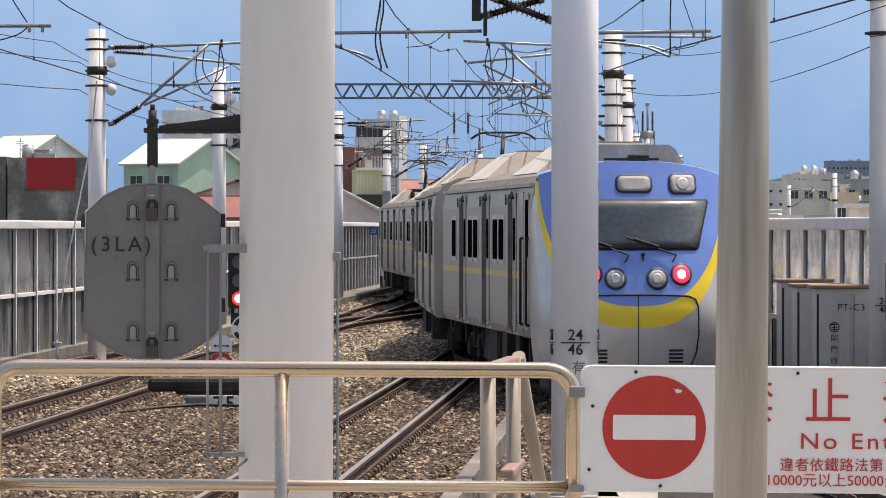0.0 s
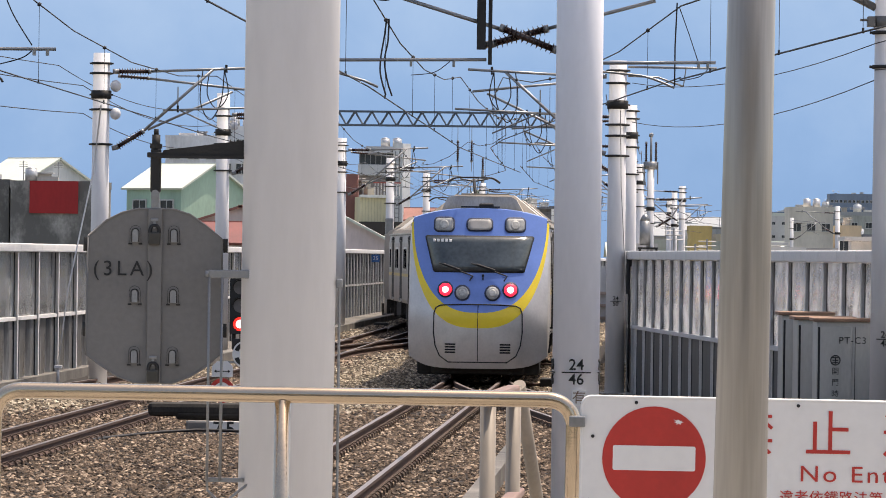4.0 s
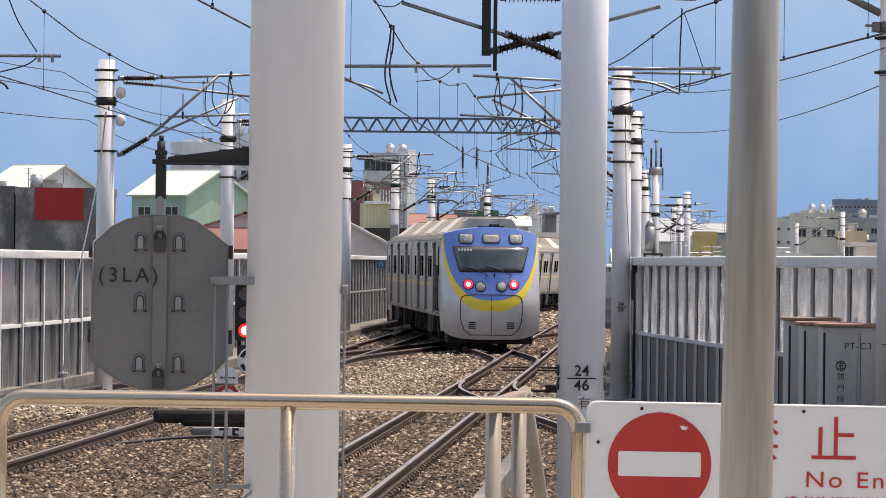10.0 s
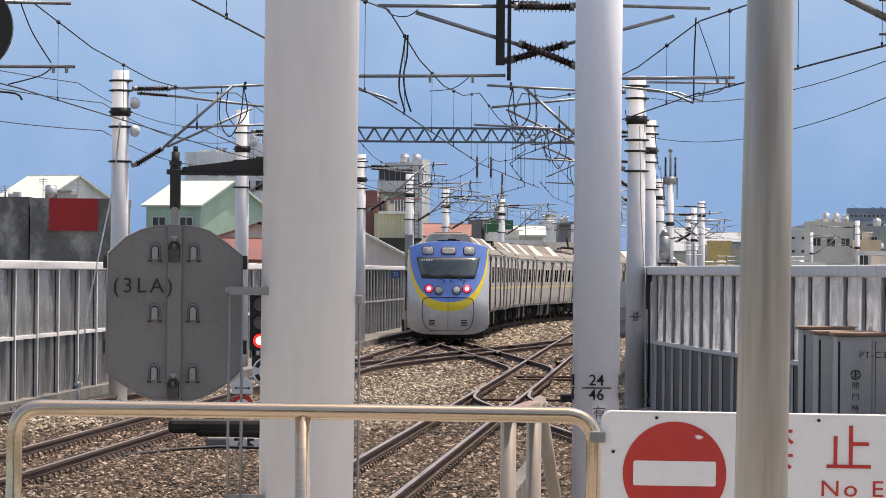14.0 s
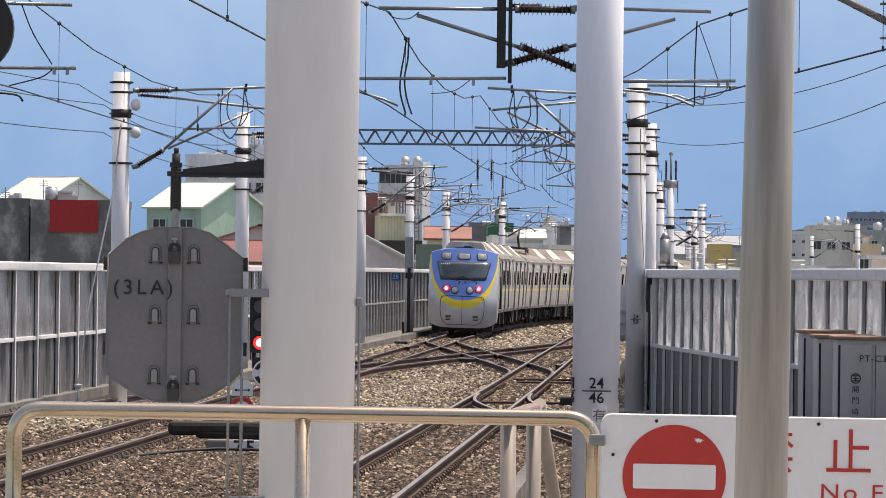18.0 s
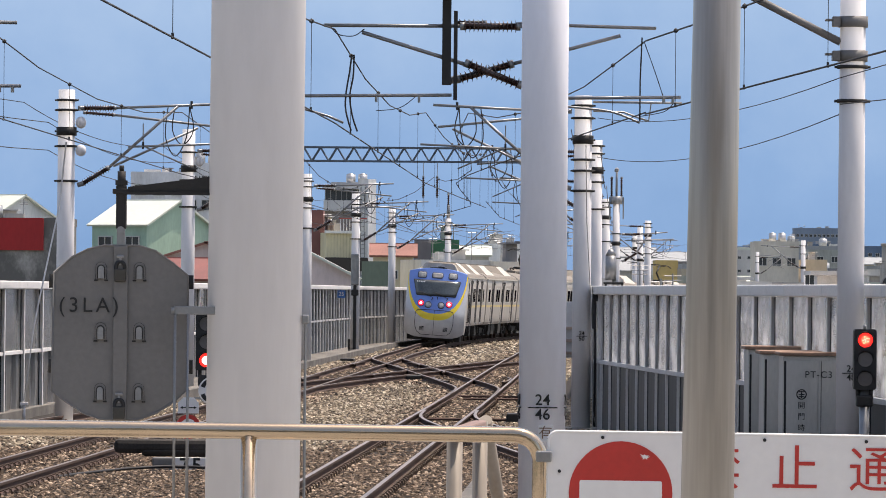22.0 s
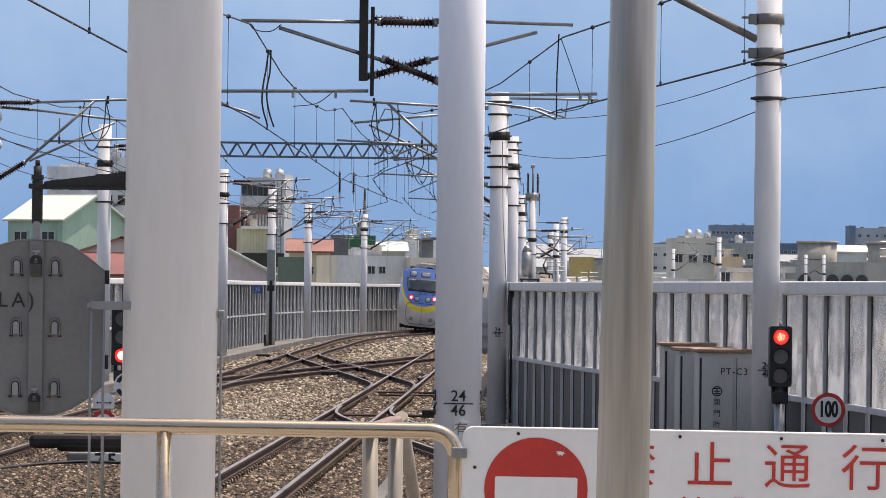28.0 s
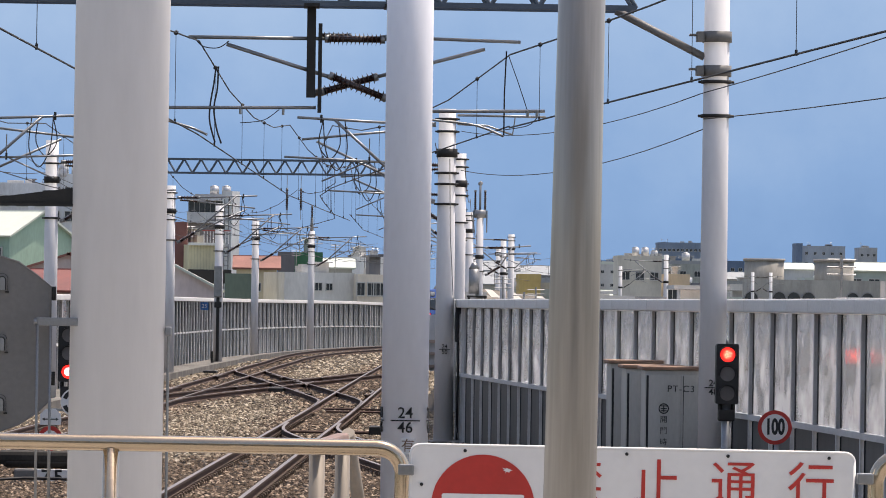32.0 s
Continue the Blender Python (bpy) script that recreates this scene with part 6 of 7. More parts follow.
def trackside():
    colour_signal(5.482, 60.0, 1.788, 0, "black three-lamp railway signal showing red beside the wall")
    colour_signal(-2.50, 61.0, 1.915, 2, "black railway signal showing red beside the white column", 0.95, 0.14, "red_core")
    # signs on a post beside the second signal
    p = thing("sign_post", pose(SIGNS[0], 60.6, SIGNS[1]), "grey post with white arrow plate and round signs", "sign post")
    bm = bmesh.new()
    tube(bm, (-0.014, 0.05, -SIGNS[1] - 0.2), (-0.014, 0.05, 0.12), 0.02, 10)
    part("post", bm, M["galv"], p)
    bm = bmesh.new()
    slab(bm, [(-0.128, -0.065), (-0.128, 0.065), (-0.06, 0.13), (0.06, 0.13), (0.128, 0.065), (0.128, -0.065)], -0.008, 0.008)
    plate = part("arrow_plate", bm, M["sign_white"], p, "small white plate with a black double arrow")
    bm = bmesh.new()
    box(bm, (0, -0.011, 0.005), (0.16, 0.004, 0.012))
    for e in (-1, 1):
        slab(bm, [(e * 0.10, 0.005), (e * 0.07, 0.024), (e * 0.07, -0.014)], -0.013, -0.009)
    part("arrow", bm, M["black"], plate)
    bm = bmesh.new()
    slab(bm, ring_outline(0.150, 40), -0.006, 0.006)
    bmesh.ops.translate(bm, verts=bm.verts, vec=(0.0, 0, -0.23))
    rim = part("round_plate", bm, M["sign_red"], p, "round plate with a red rim")
    bm = bmesh.new()
    slab(bm, ring_outline(0.10, 40), -0.011, -0.007)
    bmesh.ops.translate(bm, verts=bm.verts, vec=(0.0, 0, -0.23))
    part("face", bm, M["sign_white"], rim)
    bm = bmesh.new()
    slab(bm, ring_outline(0.17, 40), -0.006, 0.006)
    bmesh.ops.translate(bm, verts=bm.verts, vec=(0.29, -0.02, 0.215))
    disc = part("round_plate", bm, M["sign_white"], p, "round white plate with a broken black ring")
    bm = bmesh.new()
    box(bm, (0.13, 0.02, 0.12), (0.3, 0.03, 0.03))
    tube(bm, (0.275, 0.02, 0.10), (0.275, 0.02, 0.3), 0.02, 8)
    part("bracket", bm, M["galv"], p)
    for k in range(4):
        bm = bmesh.new()
        for i in range(6):
            a0, a1 = (math.radians(90 * k + 20 + 8.4 * (i + j)) for j in (0, 1))
            bm.faces.new([bm.verts.new((0.29 + r * math.cos(a), -0.031, 0.215 + r * math.sin(a))) for r, a in ((0.10, a0), (0.10, a1), (0.15, a1), (0.15, a0))])
        part("ring_segment", bm, M["black"], disc)
    # speed board
    b = thing("speed_sign", pose(5.87, 58.0, 1.196), "round white speed sign with red rim reading 100", "speed sign")
    bm = bmesh.new()
    slab(bm, ring_outline(0.20, 40), -0.006, 0.006)
    part("rim", bm, M["sign_red"], b, "red rim")
    bm = bmesh.new()
    slab(bm, ring_outline(0.155, 40), -0.010, -0.004)
    part("face", bm, M["sign_white"], b)
    t = letters("number", "100", 0.25, Matrix.Translation((0, -0.012, 0.0)) @ Matrix.Diagonal((0.62, 1, 1, 1)), M["black"], b, depth=0.003, space=0.98, bold=0.010)
    bm = bmesh.new()
    tube(bm, (0.03, 0.03, -1.5), (0.03, 0.03, 0.1), 0.03, 10)
    part("post", bm, M["galv"], b)
    # relay cabinets
    for k, (x, y, w, d, h, tall) in enumerate(((4.80, 70.6, 0.7, 0.9, 1.98, False), (4.86, 68.4, 0.75, 0.9, 1.94, False), (4.945, 66.0, 0.95, 0.75, 1.95, True))):
        c = thing("relay_cabinet", pose(x + w / 2, y + d / 2, -0.2), "grey steel trackside cabinet with rusty top", "cabinet", "relay cabinets")
        bm = bmesh.new()
        box(bm, (0, 0, h / 2), (w, d, h), bevel=0.01)
        part("body", bm, M["cabinet"], c)
        bm = bmesh.new()
        box(bm, (0, 0, h + 0.025), (w + 0.1, d + 0.1, 0.05), bevel=0.012)
        part("lid", bm, M["rust_top"], c, "rusty brown lid")
        for n in range(2):
            bm = bmesh.new()
            box(bm, (-w / 4 + n * w / 2, -d / 2 - 0.008, h / 2), (w / 2 - 0.02, 0.02, h - 0.12), bevel=0.006)
            door = part("door", bm, M["cabinet"], c)
            bm = bmesh.new()
            box(bm, (-w / 4 + n * w / 2 + 0.12, -d / 2 - 0.03, h * 0.45), (0.12, 0.03, 0.035), bevel=0.005)
            part("handle", bm, M["iron"], door)
        # door seam strip, and edge strips painted in for dark gaps between cabinets
        for dx, wide in ((0.035 if k == 2 else 0.0, 0.008), (-w / 2 + 0.03, 0.03), (w / 2 - 0.012, 0.016)):
            bm = bmesh.new()
            box(bm, (dx, -d / 2 - 0.019, h / 2), (wide, 0.006, h - 0.14))
            part("seam", bm, M["rubber"], c)
        if k == 2:
            letters("marking", "PT-C3", 0.125, Matrix.Translation((0.0, -d / 2 - 0.026, 1.70)), M["black"], c, space=1.15)
            bm = bmesh.new()
            for i in range(20):
                a0, a1 = 2 * math.pi * i / 20, 2 * math.pi * (i + 1) / 20
                bm.faces.new([bm.verts.new((-0.225 + r * math.cos(a), -d / 2 - 0.022, 1.44 + r * math.sin(a))) for r, a in ((0.055, a0), (0.055, a1), (0.07, a1), (0.07, a0))])
            box(bm, (-0.225, -d / 2 - 0.021, 1.44), (0.014, 0.004, 0.1))
            for z in (1.41, 1.44, 1.475):
                box(bm, (-0.225, -d / 2 - 0.021, z), (0.08, 0.004, 0.014))
            part("emblem", bm, M["black"], c)
            for n, ch in enumerate("開門時請"):
                letters("word", ch, 0.10, Matrix.Translation((-0.225, -d / 2 - 0.021, 1.29 - 0.15 * n)), M["black"], c)
    # distance plate and black trough near the far track
    p = thing("distance_plate", pose(-3.35, 75.0, -0.2), "low white plate with black figures 75 on the ballast", "plate")
    bm = bmesh.new()
    box(bm, (0.1, 0, 0.10), (0.64, 0.04, 0.25), bevel=0.01)
    part("face", bm, M["sign_white"], p)
    bm = bmesh.new()
    box(bm, (-0.36, -0.06, 0.11), (0.32, 0.16, 0.24), bevel=0.03)
    part("support", bm, M["disc"], p)
    letters("number", "75", 0.30, Matrix.Translation((0.05, -0.022, 0.1)), M["black"], p, depth=0.003, space=1.25, bold=0.006)
    bm = bmesh.new()
    box(bm, (-3.65, 78.0, 0.10), (1.95, 0.3, 0.22), bevel=0.07)
    box(bm, (-3.55, 77.98, 0.02), (1.3, 0.26, 0.16), bevel=0.07)
    box(bm, (-3.2, 78.0, -0.06), (0.2, 0.2, 0.3))
    tagged(part("cable_trough", bm, M["under"]), "black rubber-covered cable trough above the ballast", "trough")
    bm = bmesh.new()
    bent(bm, [(-5.2, 71.0, -0.16), (-4.8, 72.5, -0.14), (-4.2, 74.2, -0.12), (-3.7, 74.6, -0.10), (-3.2, 74.5, -0.10), (-2.6, 74.3, -0.12)], 0.024, 6)
    tagged(part("cable", bm, M["rubber"]), "black cable lying on the ballast", "cable")
    # blue plate on the far wall
    c = thing("trackside_box", pose(*plan(214, -2.9)[:2], 0), "dark trackside switch box on a short post by the kerb", "switch box")
    bm = bmesh.new()
    tube(bm, (0, 0, -0.2), (0.1, 0, 0.5), 0.05, 8)
    box(bm, (-0.1, 0, 0.25), (0.3, 0.3, 0.5), bevel=0.04)
    part("case", bm, M["iron"], c)
    bm = bmesh.new()
    box(bm, (0.1, 0, 0.58), (0.26, 0.2, 0.14), bevel=0.05)
    part("cap", bm, M["train_unit"], c)
    b = thing("blue_plate", pose(*plan(221, -3.85)[:2], 2.42), "small blue plate with white figures 25 on the noise wall", "plate")
    bm = bmesh.new()
    slab(bm, rounded(0.36, 0.34, 0.02), -0.01, 0.01)
    part("face", bm, M["blue_plate"], b)
    letters("number", "25", 0.24, Matrix.Translation((0, -0.014, 0)), M["sign_white"], b, depth=0.003)
    # point machines and timbers at the crossing
    for s, o in ((104, APART + 1.6), (124, APART + 1.7), (127, APART + 1.5), (150, 2.4), (186, -1.6), (128, -1.5)):
        x, y, h = plan(s, o)
        q = thing("point_machine", pose(x, y, -0.2, 0, 0, -math.degrees(h)), "dark iron point machine beside the rails", "point machine", "point machines")
        bm = bmesh.new()
        box(bm, (0, 0, 0.12), (0.5, 0.9, 0.24), bevel=0.03)
        part("case", bm, M["iron"], q)
        bm = bmesh.new()
        tube(bm, (-0.2, 0.2, 0.1), (-1.9 if o > 0 else 1.9, 0.2, 0.1), 0.025, 6)
        tube(bm, (-0.2, -0.2, 0.1), (-1.9 if o > 0 else 1.9, -0.2, 0.1), 0.025, 6)
        part("rod", bm, M["rail_side"], q)


trackside()


# ---- town ----
PAINT = {}


def paint(rgb, dirt=0.35):
    key = (rgb, dirt)
    if key not in PAINT:
        PAINT[key] = material("house_wall", rgb, 0.85, vary=0.14, scale=0.35, dirt=dirt, dirt_scale=0.25, stretch=(1, 1, 0.35))
    return PAINT[key]


WINDOW = material("house_window", (0.05, 0.06, 0.07), 0.15, vary=0.3, scale=0.6)
ROOF_WHITE = material("pale_sheet_roof", (0.62, 0.66, 0.58), 0.5, vary=0.1, scale=0.3, dirt=0.25, dirt_scale=0.3)
ROOF_RED = material("red_sheet_roof", (0.21, 0.065, 0.055), 0.6, vary=0.15, scale=0.4, dirt=0.2)
ROOF_RUST = material("rusty_tile_roof", (0.30, 0.14, 0.11), 0.8, vary=0.2, scale=0.5, dirt=0.3)
ROOF_GREY = material("grey_sheet_roof", (0.34, 0.36, 0.37), 0.55, vary=0.15, scale=0.3, dirt=0.4, dirt_scale=0.3)
TANK = material("steel_water_tank", (0.55, 0.55, 0.55), 0.35, metal=0.6, vary=0.15)
GROUND_Z = -9.0
PAINT[((0.38, 0.37, 0.35), 0.97)] = material("sooty_concrete", (0.38, 0.37, 0.35), 0.9, vary=0.3, scale=0.5, dirt=0.97, dirt_scale=0.3, stretch=(1, 1, 0.6), dirt_at=(0.40, 0.52))


def house(x, y, w, d, top, rgb, roof=None, ridge=0.0, floors=3, columns=4, windows=True, label="", along="x", dirt=0.35, turn=0.0, parapet=True, small=1.0):
    """A house with its front at y and its centre at x; ridge: how high a gable rises over the eaves."""
    h = thing("house", pose(x, y + d / 2, GROUND_Z, 0, 0, turn), label or "weathered concrete town house", "house", "town houses")
    tall = top - GROUND_Z
    bm = bmesh.new()
    box(bm, (0, 0, tall / 2), (w, d, tall))
    if ridge and along == "y":
        slab(bm, [(-w / 2, tall), (w / 2, tall), (0, tall + ridge)], -d / 2, d / 2)
    elif ridge:
        v = [bm.verts.new(p) for p in ((-w / 2, -d / 2, tall), (-w / 2, d / 2, tall), (-w / 2, 0, tall + ridge), (w / 2, -d / 2, tall), (w / 2, d / 2, tall), (w / 2, 0, tall + ridge))]
        bm.faces.new(v[:3])
        bm.faces.new(v[5:2:-1])
    part("wall", bm, paint(rgb, dirt), h)
    if ridge:
        for e in (-1, 1):
            bm = bmesh.new()
            if along == "x":
                a = math.atan2(ridge, d / 2)
                l = math.hypot(ridge, d / 2) + 0.5
                box(bm, (0, e * (d / 4 + 0.1), tall + ridge / 2 - 0.02), (w + 0.7, l, 0.16), turn=Matrix.Rotation(-e * a, 4, "X"))
            else:
                a = math.atan2(ridge, w / 2)
                l = math.hypot(ridge, w / 2) + 0.5
                box(bm, (e * (w / 4 + 0.1), 0, tall + ridge / 2 - 0.02), (l, d + 0.7, 0.16), turn=Matrix.Rotation(e * a, 4, "Y"))
            part("roof", bm, roof or ROOF_WHITE, h)
    elif parapet:
        bm = bmesh.new()
        for dx, dy, sx, sy in ((0, -d / 2 + 0.1, w + 0.1, 0.25), (0, d / 2 - 0.1, w + 0.1, 0.25), (-w / 2 + 0.1, 0, 0.25, d - 0.4), (w / 2 - 0.1, 0, 0.25, d - 0.4)):
            box(bm, (dx, dy, tall + 0.3), (sx, sy, 0.62))
        part("roof", bm, roof or paint(rgb, dirt), h)
    if windows:
        for f in range(floors):
            z = tall - 1.7 - f * 3.0
            if z < 8.0:
                continue
            for c in range(columns):
                cx = -w / 2 + w * (c + 0.5) / columns
                win = new("window", WINDOW_MESH)
                win.parent = h
                win.matrix_basis = Matrix.Translation((cx, -d / 2, z)) @ Matrix.Diagonal((small, 1, small, 1))
                fr = new("frame", FRAME_MESH)
                fr.parent = win
    if not ridge and w > 2.5:
        rng = random.Random(int(x * 10 + y))
        for k in range(2 + int(w / 4)):
            bm = bmesh.new()
            bw, bh = rng.uniform(0.5, min(2.2, w * 0.3)), rng.uniform(0.5, 1.6) * min(1.0, 0.5 + small / 2)
            px, py = rng.uniform(-w / 2 + 1.1, w / 2 - 1.1) if w > 3 else 0, rng.uniform(-d * 0.35, d * 0.35)
            box(bm, (px, py, tall + bh / 2), (bw, rng.uniform(0.8, 2.0), bh))
            if k % 2:
                box(bm, (px, py, tall + bh + 0.06), (bw + 0.4, 2.3, 0.1))
            part("roof_hut", bm, rng.choice((paint((0.42, 0.40, 0.38), 0.6), paint((0.55, 0.54, 0.52), 0.5), TANK, paint((0.20, 0.20, 0.21), 0.4))), h)
        for k in range(2):
            bm = bmesh.new()
            px, up = rng.uniform(-w / 2 + 0.3, w / 2 - 0.3), rng.uniform(1.0, 2.4)
            tube(bm, (px, 0, tall - 0.1), (px, 0, tall + up), 0.035, 5)
            for j in range(3):
                tube(bm, (px - 0.35, 0, tall + up - 0.1 - 0.18 * j), (px + 0.35, 0, tall + up - 0.1 - 0.18 * j), 0.02, 4)
            part("aerial", bm, M["galv"], h)
    return h


def share(bm, mat):
    me = bpy.data.meshes.new("piece")
    bm.to_mesh(me)
    bm.free()
    me.materials.append(mat)
    return me


bm = bmesh.new()
box(bm, (0, -0.02, 0), (1.3, 0.1, 1.25))
WINDOW_MESH = share(bm, WINDOW)
bm = bmesh.new()
for dx, dz, sx, sz in ((0, 0.66, 1.5, 0.1), (0, -0.66, 1.5, 0.12), (-0.7, 0, 0.09, 1.3), (0.7, 0, 0.09, 1.3), (0, 0, 0.06, 1.25)):
    box(bm, (dx, -0.06, dz), (sx, 0.14, sz))
FRAME_MESH = share(bm, paint((0.6, 0.6, 0.58)))


def hall_window(h, x, z, w, tall):
    """A dark window with a pale surround in the front of a hall whose wall stands 3.5 m before its middle."""
    win = new("window", WINDOW_MESH)
    win.parent = h
    win.matrix_basis = Matrix.Translation((x, -3.5, z)) @ Matrix.Diagonal((w / 1.3, 1, tall / 1.25, 1))
    fr = new("frame", FRAME_MESH)
    fr.parent = win


def water_tank(x, y, z, r=0.7, h=1.5, n=1, steel=True):
    for k in range(n):
        t = thing("water_tank", pose(x + k * r * 2.6, y, z), "steel water tank on a flat roof" if steel else "stained concrete water tank on a flat roof", "water tank", "water tanks")
        bm = bmesh.new()
        tube(bm, (0, 0, 0.5), (0, 0, 0.5 + h), r, 16)
        tube(bm, (0, 0, 0.5 + h), (0, 0, 0.5 + h + r * 0.3), r, 16, r2=r * 0.3)
        part("drum", bm, TANK if steel else paint((0.45, 0.42, 0.38), 0.7), t)
        bm = bmesh.new()
        for a in range(3):
            tube(bm, (r * 0.8 * math.cos(a * 2.1), r * 0.8 * math.sin(a * 2.1), -0.05), (r * 0.8 * math.cos(a * 2.1), r * 0.8 * math.sin(a * 2.1), 0.5), 0.06, 6)
        part("stand", bm, M["galv"], t)


def town():
    grey, pale, cream = (0.36, 0.35, 0.33), (0.62, 0.61, 0.58), (0.60, 0.52, 0.36)
    # left of the tracks
    house(-37.4, 448, 6.2, 8.0, 8.9, (0.75, 0.75, 0.73), ROOF_WHITE, 2.0, 3, 3, label="white gabled house with pale sheet roof", windows=False, turn=-42)
    house(-31.2, 400, 7.6, 7, 7.6, (0.38, 0.37, 0.35), None, 0, 2, 2, windows=False, label="dark stained concrete house", dirt=0.97)
    bm = bmesh.new()
    box(bm, (-31.5, 399.85, 6.9), (3.9, 0.2, 2.6))
    tagged(part("red_cladding", bm, paint((0.40, 0.028, 0.03), 0.12)), "red sheet cladding on a dark house wall", "cladding")
    house(-37.2, 401, 4.0, 6, 7.7, (0.38, 0.37, 0.35), None, 0, 2, 2, windows=False, dirt=0.97, label="blackened concrete house beside the red wall")
    house(-22.0, 416, 5.8, 8.6, 8.0, (0.40, 0.56, 0.44), ROOF_WHITE, 2.0, 3, 2, label="green house with pale gabled sheet roof", turn=-35)
    # distant flats: haze put into the pale bluish wall colour
    house(-31.5, 620, 7, 8, 16.6, (0.78, 0.79, 0.82), None, 0, 4, 3, label="grey concrete block of flats")
    house(-24.5, 620, 8, 8, 17.8, (0.78, 0.79, 0.81), None, 0, 4, 4, label="grey block of flats with roof tanks")
    house(-13.6, 330, 6.5, 7, 3.3, (0.50, 0.40, 0.38), ROOF_RED, 1.3, 1, 1, windows=False, label="pale pink shed with red sheet roof")
    house(-14.2, 344, 7.4, 7, 4.6, (0.52, 0.46, 0.44), ROOF_RUST, 1.2, 1, 1, windows=False, along="y", label="pinkish grey gabled shed with rust-red roof edge")
    house(-7.0, 330, 6.6, 8, 3.5, (0.70, 0.58, 0.56), ROOF_WHITE, 1.7, 1, 1, along="y", windows=False, label="pink house with white sheet roof")
    house(-27.5, 455, 3.0, 6, 6.9, (0.45, 0.43, 0.40), None, 0, 2, 1, label="small grey house between gables")
    water_tank(-26.5, 623, 17.85, 0.6, 1.3, 2)
    water_tank(-33.6, 403, 7.72, 0.5, 1.0, 1)
    water_tank(-27.6, 458, 6.92, 0.65, 1.3, 1)
    # tall block by the far mast
    tower = house(-4.0, 450, 1.1, 1.1, 12.7, (0.80, 0.80, 0.80), None, 0, 3, 1, label="tall white stair tower with a ladder", windows=False, parapet=False, turn=-40)
    bm = bmesh.new()
    for e in (-0.25, 0.25):
        tube(bm, (0.1 + e, -0.75, 12.0), (0.1 + e, -0.75, 21.0), 0.05, 6)
    for k in range(22):
        tube(bm, (-0.15, -0.75, 12.2 + 0.4 * k), (0.35, -0.75, 12.2 + 0.4 * k), 0.03, 5)
    part("ladder", bm, M["galv"], tower)
    tall = house(-6.15, 452, 3.6, 8, 9.8, (0.30, 0.26, 0.24), None, 0, 3, 1, label="concrete block with white balcony and dark glazed top floor", windows=False, parapet=False)
    bm = bmesh.new()
    box(bm, (0, -4.1, 19.3), (3.7, 0.5, 1.0), bevel=0.03)
    part("balcony", bm, paint((0.74, 0.73, 0.72)), tall)
    bm = bmesh.new()
    box(bm, (0, -3.9, 20.3), (3.5, 0.3, 1.0))
    glazing = part("glazing", bm, WINDOW, tall)
    for k in range(8):
        bm = bmesh.new()
        box(bm, (-1.7 + 0.486 * k, -4.08, 20.3), (0.06, 0.08, 1.0))
        part("mullion", bm, M["galv"], glazing)
    bm = bmesh.new()
    box(bm, (-0.1, -3.9, 20.95), (3.8, 1.2, 0.16))
    part("eaves", bm, paint((0.74, 0.75, 0.76)), tall)
    bm = bmesh.new()
    box(bm, (0.2, 0, 21.2), (2.8, 4.0, 0.6))
    part("roof", bm, paint((0.55, 0.55, 0.55)), tall)
    house(-5.18, 455, 1.57, 6, 12.0, (0.58, 0.58, 0.58), None, 0, 1, 1, label="pale concrete roof house behind", windows=False, parapet=False)
    water_tank(-5.6, 457, 12.02, 0.42, 0.75, 2)
    pale_house = house(-6.2, 400, 2.66, 6, 7.25, (0.72, 0.66, 0.44), None, 0, 2, 1, windows=False, label="pale yellow sheet metal house with white roof edge", parapet=False, turn=12)
    bm = bmesh.new()
    box(bm, (0.05, -3.05, 16.3), (2.9, 0.5, 0.22))
    part("roof_edge", bm, paint((0.80, 0.80, 0.74)), pale_house)
    for k in range(10):
        bm = bmesh.new()
        box(bm, (-1.15 + 0.255 * k, -3.012, 15.2), (0.04, 0.03, 2.2))
        part("rib", bm, paint((0.60, 0.55, 0.36)), pale_house)
    bm = bmesh.new()
    box(bm, (0.3, -3.4, 13.7), (3.4, 0.8, 1.1))
    part("dark_sill", bm, paint((0.05, 0.045, 0.04)), pale_house)
    for k in range(9):
        bm = bmesh.new()
        tube(bm, (-0.1 + 0.25 * k, -2.9, 16.35), (-0.1 + 0.25 * k, -2.9, 17.35), 0.035, 6)
        part("baluster", bm, paint((0.78, 0.76, 0.74)), pale_house)
    bm = bmesh.new()
    box(bm, (0.9, -2.9, 17.4), (2.3, 0.09, 0.09))
    part("handrail", bm, paint((0.45, 0.12, 0.10)), pale_house)
    house(-7.6, 402, 0.95, 6, 9.1, (0.22, 0.10, 0.09), None, 0, 2, 1, windows=False, label="maroon painted house wall", parapet=False)
    house(-2.75, 380, 2.05, 5, 4.85, (0.17, 0.22, 0.17), None, 0, 2, 1, windows=False, label="dark green sheet metal shed", parapet=False)
    # beyond the curve
    house(-1.54, 430, 3.5, 6, 5.7, (0.62, 0.54, 0.38), ROOF_RUST, 0.95, 1, 3, label="low cream house with rust-red roof", small=0.55)
    house(1.02, 440, 1.5, 6, 7.2, (0.17, 0.17, 0.18), None, 0, 1, 1, label="dark grey house beyond the curve", small=0.5, windows=False, parapet=False)
    house(3.0, 445, 2.6, 6, 7.25, (0.06, 0.19, 0.10), None, 0, 1, 1, windows=False, label="dark green painted building", parapet=False)
    hall = house(2.83, 400, 5.9, 7, 5.15, (0.74, 0.725, 0.69), None, 0, 1, 1, label="long grey stained concrete hall", dirt=0.8, windows=False, parapet=False, turn=14)
